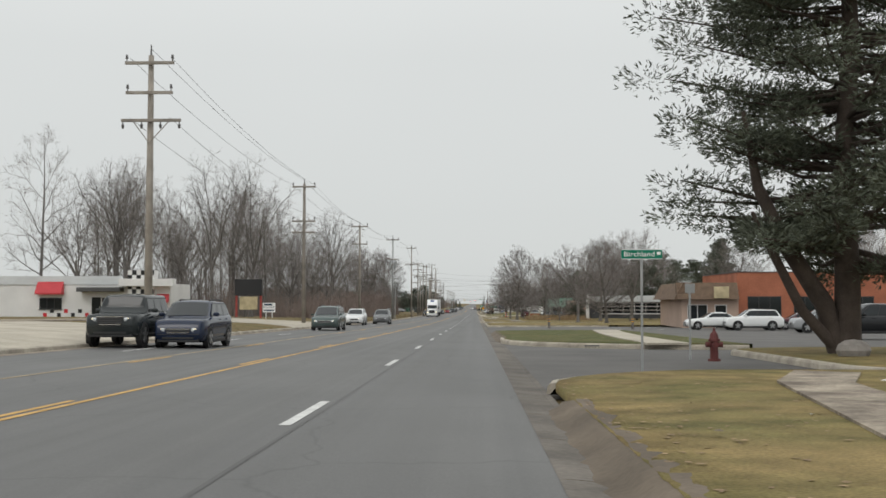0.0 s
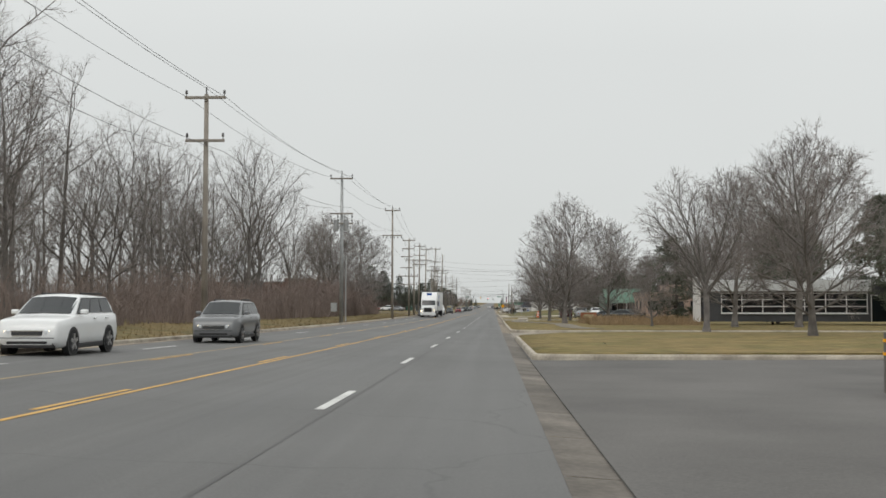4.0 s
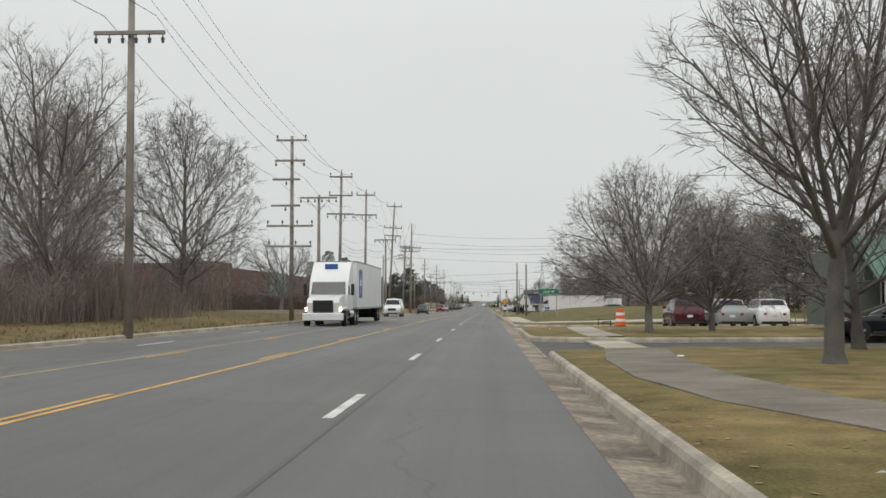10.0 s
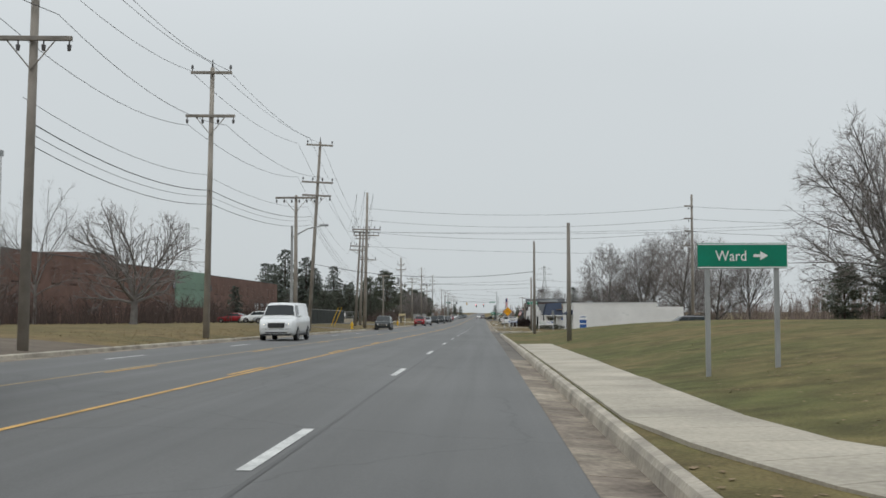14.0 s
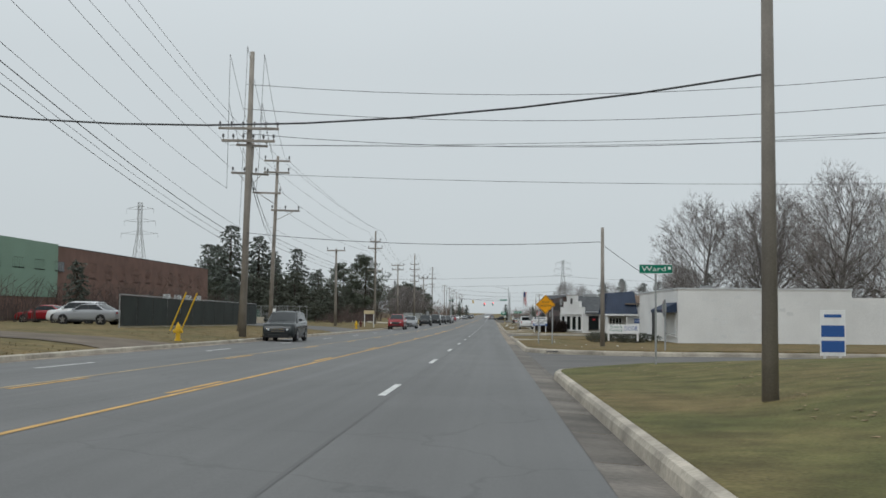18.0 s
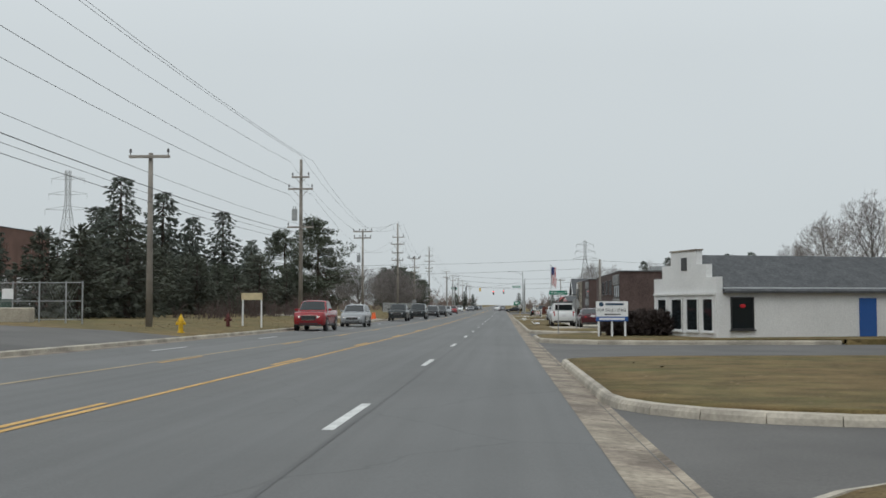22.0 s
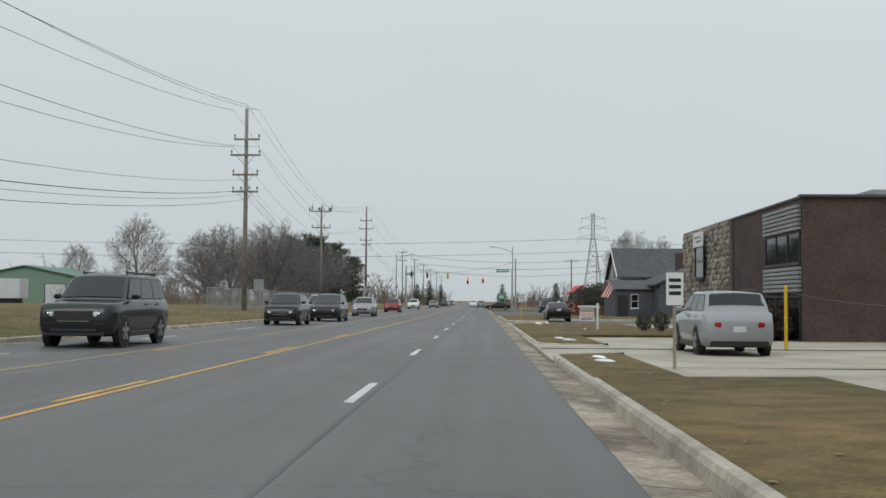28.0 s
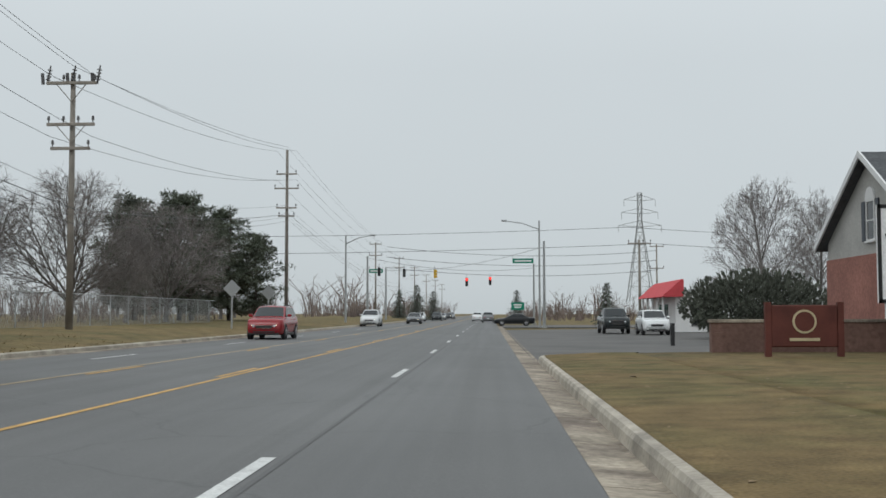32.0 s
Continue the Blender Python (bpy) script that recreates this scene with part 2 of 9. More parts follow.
M_BRUSH = mat("winter_brush_twigs", (0.205, 0.163, 0.143), rough=0.95, bump=0, scale=3.0, dark=0.7, light=1.25, per_object=0.12)
M_BRUSH_D = mat("dark_brush_twigs", (0.085, 0.062, 0.055), rough=0.95, bump=0, scale=3.0, dark=0.7, light=1.25)
M_NEEDLE = mat("conifer_needles", (0.105, 0.12, 0.1), rough=0.9, dark=0.65, light=1.35, scale=0.8, fine=9, bump=0, stain=1.4, per_object=0.15)
M_PINE = mat("pine_needles", (0.095, 0.108, 0.078), rough=0.9, dark=0.65, light=1.4, scale=0.9, fine=8, bump=0, stain=1.4)
M_PINEBARK = mat("pine_bark", (0.075, 0.058, 0.048), rough=0.95, fine=20, bump=0.7, scale=0.4, dist=0.03)
M_HEDGE = mat("evergreen_hedge", (0.09, 0.098, 0.076), rough=0.95, dark=0.7, light=1.3, scale=0.7, fine=10, bump=0, stain=1.4)
M_REED = mat("dry_reeds", (0.3, 0.215, 0.125), rough=0.95, dark=0.7, light=1.25, scale=0.8, bump=0)
M_GLASS = glass_mat()
M_TYRE = mat("tyre_rubber", (0.02, 0.02, 0.021), rough=0.85, bump=0.1)
M_RIM = mat("alloy_rim", (0.5, 0.5, 0.51), rough=0.3, metal=0.9, bump=0, dark=0.9, light=1.05)
M_BLACKP = mat("black_trim", (0.022, 0.022, 0.023), rough=0.5, bump=0.05)
M_CHROME = mat("chrome_trim", (0.7, 0.7, 0.72), rough=0.15, metal=1.0, bump=0, dark=0.95, light=1.0)
M_LAMP_OFF = mat("lamp_lens", (0.6, 0.62, 0.64), rough=0.1, bump=0, spec=0.6)
M_LAMP_ON = mat("headlight_glow", (1.0, 0.85, 0.58), rough=0.2, bump=0, emit=3.5)
M_AMBER_ON = mat("amber_lamp", (1.0, 0.42, 0.08), rough=0.2, bump=0, emit=1.6)
M_TAIL = mat("tail_lamp", (0.35, 0.01, 0.015), rough=0.2, bump=0, spec=0.6)
M_RED_ON = mat("red_signal_light", (1.0, 0.03, 0.02), rough=0.3, bump=0, emit=4.0)
M_PLATE = mat("plate_white", (0.65, 0.65, 0.66), rough=0.5, bump=0)
M_SIGN_G = mat("sign_green", (0.0, 0.19, 0.115), rough=0.4, bump=0, dark=0.9, light=1.08, scale=0.4)
M_SIGN_W = mat("sign_white", (0.78, 0.78, 0.78), rough=0.45, bump=0, dark=0.93, light=1.03, scale=0.4)
M_SIGN_Y = mat("sign_yellow", (0.83, 0.36, 0.0), rough=0.4, bump=0, dark=0.92, light=1.05, scale=0.4)
M_SIGN_B = mat("sign_blue", (0.03, 0.1, 0.32), rough=0.45, bump=0, dark=0.92, light=1.05)
M_INK = mat("sign_black", (0.015, 0.015, 0.016), rough=0.5, bump=0)
M_INK_B = mat("ink_navy", (0.02, 0.05, 0.09), rough=0.5, bump=0)
M_INK_R = mat("ink_red", (0.5, 0.02, 0.03), rough=0.5, bump=0)
M_SIGNBACK = mat("sign_back_aluminium", (0.3, 0.31, 0.31), rough=0.55, metal=0.3, bump=0.03)
M_WOODPOST = mat("sign_post_timber", (0.32, 0.28, 0.22), rough=0.9, fine=35)
M_WHITEP = mat("white_painted_wall", (0.72, 0.715, 0.7), rough=0.8, dark=0.88, light=1.04, scale=2.5, fine=16, bump=0.15, stain=0.4)
M_WHITEP2 = mat("white_siding", (0.68, 0.68, 0.67), rough=0.7, dark=0.88, light=1.04, scale=2.0, fine=12, bump=0.1, stain=0.4)
M_REDBR = mat("orange_brick", (0.36, 0.13, 0.075), rough=0.9, dark=0.82, light=1.15, scale=1.6, fine=9, bump=0.4, stain=1.0)
M_PINKBR = mat("pink_brick", (0.3, 0.135, 0.105), rough=0.9, dark=0.82, light=1.15, scale=1.5, fine=9, bump=0.4, stain=1.0)
M_LEAF = mat("fallen_leaves", (0.22, 0.155, 0.09), rough=0.95, dark=0.6, light=1.6, scale=0.3, bump=0, stain=1.2)
M_SCREEN = mat("dark_screen_fabric", (0.028, 0.034, 0.032), rough=0.9, scale=1.5)
M_DARKBR = mat("maroon_brick", (0.078, 0.053, 0.048), rough=0.9, dark=0.8, light=1.18, scale=1.2, fine=8, bump=0.4, stain=1.2)
M_BROWNBR = mat("brown_brick", (0.17, 0.1, 0.08), rough=0.9, dark=0.8, light=1.15, scale=1.5, fine=9, bump=0.4, stain=1.0)
M_TAN = mat("pinkish_stucco", (0.42, 0.31, 0.25), rough=0.9, dark=0.9, light=1.06, scale=2.0, fine=18, bump=0.2)
M_SHINGLE = mat("asphalt_shingle", (0.075, 0.078, 0.082), rough=0.9, dark=0.8, light=1.2, scale=0.5, fine=9, bump=0.5, stain=1.2)
M_BROWNROOF = mat("brown_shingle", (0.14, 0.095, 0.065), rough=0.9, dark=0.8, light=1.2, scale=0.6, fine=9, bump=0.5)
M_BLUEROOF = mat("blue_metal_roof", (0.022, 0.036, 0.07), rough=0.5, dark=0.85, light=1.15, scale=0.6, bump=0.05)
M_GREENROOF = mat("green_metal_roof", (0.08, 0.17, 0.12), rough=0.5, dark=0.88, light=1.12, scale=0.8, bump=0.05)
M_FASCIA = mat("white_metal_fascia", (0.6, 0.62, 0.63), rough=0.45, dark=0.92, light=1.04, scale=1.5, bump=0.03)
M_DARKWALL = mat("dark_grey_block", (0.06, 0.062, 0.066), rough=0.85, dark=0.85, light=1.15, scale=1.2, fine=10)
M_SLATE = mat("slate_blue_siding", (0.085, 0.095, 0.11), rough=0.75, dark=0.88, light=1.1, scale=1.0, fine=9, bump=0.1)
M_GREENWALL = mat("pale_green_panel", (0.2, 0.3, 0.23), rough=0.8, dark=0.9, light=1.05, bump=0.05)
M_STONE = mat("field_stone", (0.27, 0.24, 0.2), rough=0.9, dark=0.8, light=1.2, scale=0.4, fine=14, bump=0.5, per_object=0.5)
M_MORTAR = mat("stone_mortar", (0.13, 0.115, 0.1), rough=0.95, fine=20)
M_REDAWN = mat("red_canvas", (0.5, 0.06, 0.07), rough=0.8, dark=0.9, light=1.08, scale=0.5, bump=0.1)
M_NAVYAWN = mat("navy_canvas", (0.025, 0.04, 0.075), rough=0.8, dark=0.9, light=1.1, scale=0.5, bump=0.1)
M_FRAMEW = mat("white_window_frame", (0.7, 0.7, 0.69), rough=0.5, bump=0, dark=0.93, light=1.03)
M_FRAMED = mat("dark_window_frame", (0.04, 0.04, 0.042), rough=0.5, bump=0)
M_HYD = mat("hydrant_red", (0.1, 0.024, 0.022), rough=0.6, dark=0.8, light=1.2, scale=0.2, bump=0.1)
M_HYDY = mat("hydrant_yellow", (0.65, 0.4, 0.02), rough=0.6, dark=0.85, light=1.1, scale=0.2, bump=0.1)
M_ORANGE = mat("safety_orange", (0.8, 0.13, 0.03), rough=0.6, dark=0.88, light=1.06, scale=0.3, bump=0)
M_SNOW = mat("plowed_snow", (0.8, 0.81, 0.83), rough=0.9, dark=0.9, light=1.02, scale=0.5, bump=0.4)
M_LITTER = mat("paper_litter", (0.7, 0.69, 0.66), rough=0.9, bump=0.2)
M_FLAG_R = mat("flag_red", (0.4, 0.03, 0.04), rough=0.8, bump=0.1)
M_FLAG_W = mat("flag_white", (0.7, 0.69, 0.68), rough=0.8, bump=0.1)
M_FLAG_B = mat("flag_blue", (0.03, 0.04, 0.12), rough=0.8, bump=0.1)
M_TRUCKW = mat("truck_white", (0.74, 0.75, 0.75), rough=0.35, dark=0.93, light=1.03, scale=2.0, bump=0.02, spec=0.5)
M_RUST = mat("rust_brown_board", (0.11, 0.033, 0.024), rough=0.8, scale=0.5)
M_TAN_BD = mat("tan_board", (0.5, 0.42, 0.26), rough=0.8, scale=0.6)
M_DIRT = mat("leaf_litter_soil", (0.125, 0.1, 0.075), rough=0.95, dark=0.7, light=1.3, scale=1.5, fine=14, bump=0.6)
M_STEELR = mat("red_steel_post", (0.33, 0.06, 0.05), rough=0.6, scale=0.4)


def paint(name, c, rough=0.17):
    return mat("paint_" + name, c, rough=rough, dark=0.94, light=1.04, scale=1.5, bump=0.0, spec=0.35, coat=0.1, stain=0.2)


# ---- mesh helpers ----
def part(name, bm, material, parent=None, label="", smooth=False):
    me = bpy.data.meshes.new(name)
    bm.to_mesh(me)
    bm.free()
    me.materials.append(material)
    if smooth:
        me.polygons.foreach_set("use_smooth", [True] * len(me.polygons))
    ob = new(name, me)
    if parent is not None:
        ob.parent = parent
    if label:
        ob["label"] = label
    return ob


def raw(name, verts, faces, material, parent=None, label="", smooth=False):
    me = bpy.data.meshes.new(name)
    me.from_pydata(verts, [], faces)
    me.update()
    me.materials.append(material)
    if smooth:
        me.polygons.foreach_set("use_smooth", [True] * len(me.polygons))
    ob = new(name, me)
    if parent is not None:
        ob.parent = parent
    if label:
        ob["label"] = label
    return ob


def thing(name, m, label, category, group="", kind=""):
    ob = new(name)
    ob.empty_display_size = 0.2
    ob.matrix_basis = m
    return tagged(ob, label, category, group, kind)


def box(bm, x0, x1, y0, y1, z0, z1, bevel=0.0):
    r = bmesh.ops.create_cube(bm, size=1.0, matrix=Matrix.Translation(((x0 + x1) / 2, (y0 + y1) / 2, (z0 + z1) / 2)) @ Matrix.Diagonal((abs(x1 - x0), abs(y1 - y0), abs(z1 - z0), 1)))
    if bevel:
        es = list({e for v in r["verts"] for e in v.link_edges})
        bmesh.ops.bevel(bm, geom=es, offset=bevel, segments=1, affect="EDGES")
    return bm


def boxes(*rows, bevel=0.0):
    bm = bmesh.new()
    for r in rows:
        box(bm, *r, bevel=bevel)
    return bm


def cyl(bm, p, q, r0, r1=None, n=10, cap=True):
    p, q = Vector(p), Vector(q)
    d = q - p
    m = Matrix.Translation((p + q) / 2) @ d.to_track_quat("Z", "Y").to_matrix().to_4x4()
    bmesh.ops.create_cone(bm, cap_ends=cap, segments=n, radius1=r0, radius2=r0 if r1 is None else r1, depth=d.length, matrix=m)
    return bm


def rod(p, q, r0, r1=None, n=10):
    return cyl(bmesh.new(), p, q, r0, r1, n)


def ball(c, r, seg=12, squash=(1, 1, 1)):
    bm = bmesh.new()
    bmesh.ops.create_uvsphere(bm, u_segments=seg, v_segments=max(6, seg // 2), radius=r, matrix=Matrix.Translation(c) @ Matrix.Diagonal((*squash, 1)))
    return bm


def prism(pts, axis, a, b):
    """A polygon (list of 2-tuples) pushed from a to b along an axis: 'x' (points are y, z), 'y' (x, z) or 'z' (x, y)."""
    bm = bmesh.new()

    def place(p, w):
        return (w, p[0], p[1]) if axis == "x" else ((p[0], w, p[1]) if axis == "y" else (p[0], p[1], w))

    lo = [bm.verts.new(place(p, a)) for p in pts]
    hi = [bm.verts.new(place(p, b)) for p in pts]
    bm.faces.new(lo)
    bm.faces.new(hi[::-1])
    n = len(pts)
    for i in range(n):
        bm.faces.new((lo[i], hi[i], hi[(i + 1) % n], lo[(i + 1) % n]))
    bmesh.ops.recalc_face_normals(bm, faces=bm.faces[:])
    return bm


def text(name, words, size, material, parent, m, width=None, depth=0.004, label=""):
    """Lettering as a mesh in the x-z plane of its parent, facing -y before m; squeezed to width if given."""
    cu = bpy.data.curves.new(name, "FONT")
    cu.body, cu.size, cu.extrude, cu.align_x, cu.align_y = words, size, depth, "CENTER", "CENTER"
    cu.resolution_u = 2
    tmp = bpy.data.objects.new("tmp", cu)
    me = bpy.data.meshes.new_from_object(tmp)
    bpy.data.objects.remove(tmp)
    bpy.data.curves.remove(cu)
    xs = [v.co.x for v in me.vertices] or [0, 1]
    f = width / (max(xs) - min(xs)) if width else 1.0
    for v in me.vertices:
        v.co = Vector((v.co.x * f, -v.co.z, v.co.y))
    me.name = name
    me.materials.clear()
    me.materials.append(material)
    ob = new(name, me)
    ob.parent = parent
    ob.matrix_basis = m
    if label:
        ob["label"] = label
    return ob


def wires(name, p, q, sag, r=0.012, label="thin dark overhead power line strung between poles", n=10, mid=None):
    """One hanging cable as a thin tube."""
    p, q = Vector(p), Vector(q)
    pts = []
    for i in range(n + 1):
        u = i / n
        c = p.lerp(q, u)
        c.z -= sag * 4 * u * (1 - u)
        pts.append(c)
    return tagged(tube(name, pts, [r] * len(pts), M_WIRE, sides=4), label, "cable", "overhead lines")


def tube(name, pts, radii, material, parent=None, sides=6, smooth=True):
    vs, fs = [], []
    tube_into(vs, fs, pts, radii, sides)
    return raw(name, vs, fs, material, parent, smooth=smooth)


def tube_into(vs, fs, pts, radii, sides):
    base = len(vs)
    n = len(pts)
    up = Vector((0.13, 0.21, 0.97))
    for i in range(n):
        a = pts[max(i - 1, 0)]
        b = pts[min(i + 1, n - 1)]
        d = (b - a).normalized()
        s = d.cross(up)
        if s.length < 0.05:
            s = d.cross(Vector((1, 0, 0)))
        s.normalize()
        w = s.cross(d)
        for k in range(sides):
            ang = 2 * math.pi * k / sides
            o = (s * math.cos(ang) + w * math.sin(ang)) * radii[i]
            c = pts[i] + o
            vs.append((c.x, c.y, c.z))
    for i in range(n - 1):
        for k in range(sides):
            a = base + i * sides + k
            b = base + i * sides + (k + 1) % sides
            fs.append((a, b, b + sides, a + sides))


# ---- trees ----
def bare_tree(rng, height, spread, trunk_r, low=0.2, full=0.6, limbs=12, leader=0.9, angle=(50, 24), rise=0.1, droop=0.0, branches=8, shoots=6, twigs=7, twig_len=0.9, crook=0.12, fork=0.16):
    """Verts and faces of the limbs and of the twigs of a leafless tree: trunk, limbs, branches, shoots and twigs, kept inside a crown."""
    limb_mesh, fine = ([], []), ([], [])
    up = Vector((0, 0, 1))

    def width_at(z):
        v = min(1.0, max(0.0, (z / height - low) / (1 - low)))
        return spread * max(0.05, math.sin(math.pi * (0.16 + 0.83 * v))) ** full

    def shake(k):
        return Vector((rng.uniform(-k, k), rng.uniform(-k, k), rng.uniform(-k, k)))

    def reach(p, d):
        step = 0.35
        q = p + d * step
        n = 1
        while n < 80 and q.z < height and math.hypot(q.x, q.y) < width_at(q.z) and q.z > 0.6:
            q = q + d * step
            n += 1
        return n * step

    def spring(d, degrees, turn):
        side = d.cross(Vector((0.3, 0.5, 0.81)))
        side.normalize()
        other = side.cross(d)
        k = radians(degrees)
        return (d * math.cos(k) + (side * math.cos(turn) + other * math.sin(turn)) * math.sin(k)).normalized()

    def run(p, d, length, r0, r1, n, lift, bend):
        pts, rs = [p], [r0]
        for i in range(n):
            d = (d + shake(bend) + up * lift).normalized()
            p = p + d * (length / n)
            pts.append(p)
            rs.append(r0 + (r1 - r0) * (i + 1) / n)
        return pts, rs

    def along(pts, f):
        k = min(len(pts) - 2, int(f * (len(pts) - 1)))
        u = f * (len(pts) - 1) - k
        return pts[k].lerp(pts[k + 1], u), (pts[k + 1] - pts[k]).normalized()

    def hair(p, q, w):
        o = shake(1.0).normalized() * w
        b = len(fine[0])
        fine[0].extend(((p.x, p.y, p.z), (p.x + o.x, p.y + o.y, p.z + o.z), (q.x, q.y, q.z)))
        fine[1].append((b, b + 1, b + 2))

    def shoot(p, d, length, r):
        pts, rs = run(p, d, length, r, 0.006, 2, rise * 0.8 - droop, crook)
        for a, b in zip(pts, pts[1:]):
            hair(a, b, r * 2.2)
            hair(b, a, r * 1.6)
        for i in range(twigs):
            c, e = along(pts, rng.uniform(0.15, 1.0))
            e = (spring(e, rng.uniform(18, 55), rng.uniform(0, 6.28)) + up * (rise - droop * 1.2)).normalized()
            ln = twig_len * rng.uniform(0.4, 1.1)
            q = c + e * ln
            hair(c, q, 0.02)
            hair(c.lerp(q, 0.35), c.lerp(q, 0.35) + (e + shake(0.7)).normalized() * ln * 0.55, 0.02)

    def branch(p, d, length, r):
        pts, rs = run(p, d, length, r, max(0.012, r * 0.3), 4, rise - droop * 0.5, crook)
        tube_into(limb_mesh[0] if r > 0.03 else fine[0], limb_mesh[1] if r > 0.03 else fine[1], pts, rs, 4)
        count = max(3, round(shoots * min(1.15, length / (spread * 0.34))))
        for i in range(count):
            f = 0.18 + 0.82 * (i + rng.random()) / count
            c, e = along(pts, min(0.999, f))
            dd = spring(e, rng.uniform(25, 48), i * 2.4 + rng.uniform(-0.5, 0.5))
            ln = max(0.5, min(length * 0.5 * (1.15 - 0.6 * f), reach(c, dd) * 1.15))
            shoot(c, dd, ln * rng.uniform(0.75, 1.15), max(0.011, r * 0.42))

    def limb(p, d, length, r):
        pts, rs = run(p, d, length, r, max(0.016, r * 0.22), 7, rise * 0.8, crook)
        tube_into(*limb_mesh, pts, rs, 6)
        count = max(3, round(branches * min(1.2, length / (spread * 0.95))))
        for i in range(count):
            f = fork + (1 - fork) * (i + rng.random()) / count
            c, e = along(pts, min(0.999, f))
            dd = spring(e, rng.uniform(24, 46), i * 2.4 + rng.uniform(-0.4, 0.4))
            ln = max(0.7, min(length * 0.52 * (1.2 - 0.65 * f), reach(c, dd)))
            branch(c, dd, ln * rng.uniform(0.8, 1.1), max(0.018, r * (0.5 - 0.2 * f)))

    stem, rs = run(Vector((0, 0, -0.12)), Vector((rng.uniform(-0.05, 0.05), rng.uniform(-0.05, 0.05), 1)).normalized(), height * leader, trunk_r, trunk_r * (0.1 if leader > 0.6 else 0.72), 9, 0.12, 0.05)
    rs[0] *= 1.45
    tube_into(*limb_mesh, stem, rs, 8)
    first = low * 0.8 / leader if leader > 0.6 else 0.72
    for i in range(limbs):
        f = first + (0.99 - first) * ((i + 0.6 * rng.random()) / limbs) ** (1.2 if leader > 0.6 else 1)
        c, e = along(stem, min(0.995, f))
        u = (f - first) / (1 - first)
        dd = spring(Vector((e.x * 0.5, e.y * 0.5, 1)).normalized(), angle[0] + (angle[1] - angle[0]) * u + rng.uniform(-7, 7), i * 2.4 + rng.uniform(-0.35, 0.35))
        k = min(9, int(f * 9))
        limb(c, dd, reach(c, dd) * rng.uniform(0.86, 1.04), rs[k] * (0.42 if leader > 0.6 else 0.5))
    return limb_mesh, fine


def tree_proto(seed, label, **kw):
    rng = random.Random(seed)
    limbs, twigs = bare_tree(rng, **kw)
    t = thing("bare_tree", pose(0, -400, -60), label, "tree", "bare roadside trees")
    raw("trunk", *limbs, M_BARK, t, smooth=True)
    raw("crown", *twigs, M_TWIG, t)
    return t


def scaled(x, y, z, rz=0.0, s=1.0, sz=None, tilt=0.0):
    return pose(x, y, z, tilt, 0, rz) @ Matrix.Diagonal((s, s, sz or s, 1))


def blades(vs, fs, c, d, length, width, rng, n=3):
    """A spray of narrow needle blades round a twig end."""
    for _ in range(n):
        dd = (d + Vector((rng.uniform(-0.7, 0.7), rng.uniform(-0.7, 0.7), rng.uniform(-0.5, 0.6)))).normalized()
        s = dd.cross(Vector((rng.uniform(-1, 1), rng.uniform(-1, 1), rng.uniform(-1, 1))))
        if s.length < 0.05:
            continue
        s = s.normalized() * width
        b = len(vs)
        e = c + dd * length
        m = c + dd * length * 0.5
        for p in (c, m + s, e, m - s):
            vs.append((p.x, p.y, p.z))
        fs.append((b, b + 1, b + 2, b + 3))


def spruce_proto(seed, height, radius, label, droop=0.25, start=0.06, needle=M_NEEDLE, dens=1.0):
    rng = random.Random(seed)
    t = thing("spruce_tree", pose(0, -400, -60), label, "conifer", "conifers")
    part("trunk", rod((0, 0, -0.1), (0, 0, height * 0.97), radius * 0.07 + 0.08, 0.02, 7), M_PINEBARK, t)
    vs, fs, bv, bf = [], [], [], []
    z = height * start
    while z < height * 0.99:
        u = z / height
        reach = radius * (1 - u) ** 0.7 * rng.uniform(0.7, 1.1) + 0.12
        k = max(4, int((4 + 5 * (1 - u)) * dens))
        a0 = rng.uniform(0, 6.28)
        for i in range(k):
            a = a0 + 6.283 * i / k + rng.uniform(-0.25, 0.25)
            rr = reach * rng.uniform(0.5, 1.3)
            tip = Vector((math.cos(a) * rr, math.sin(a) * rr, z - droop * rr + rng.uniform(-0.15, 0.2)))
            root = Vector((0, 0, z + 0.05 * rr))
            tube_into(bv, bf, [root, root.lerp(tip, 0.5) + Vector((0, 0, 0.06 * rr)), tip], [0.035, 0.022, 0.008], 3)
            steps = max(3, int(rr / 0.36))
            for s in range(1, steps + 1):
                c = root.lerp(tip, s / steps)
                d = (tip - root).normalized()
                blades(vs, fs, c + Vector((rng.uniform(-0.25, 0.25), rng.uniform(-0.25, 0.25), rng.uniform(-0.16, 0.08))), d + Vector((0, 0, -0.4)), 0.6, 0.07, rng, 7)
        z += rng.uniform(0.32, 0.62) / dens ** 0.5
    raw("boughs_frame", bv, bf, M_PINEBARK, t)["kind"] = "stuff"
    raw("crown", vs, fs, needle, t)
    return t


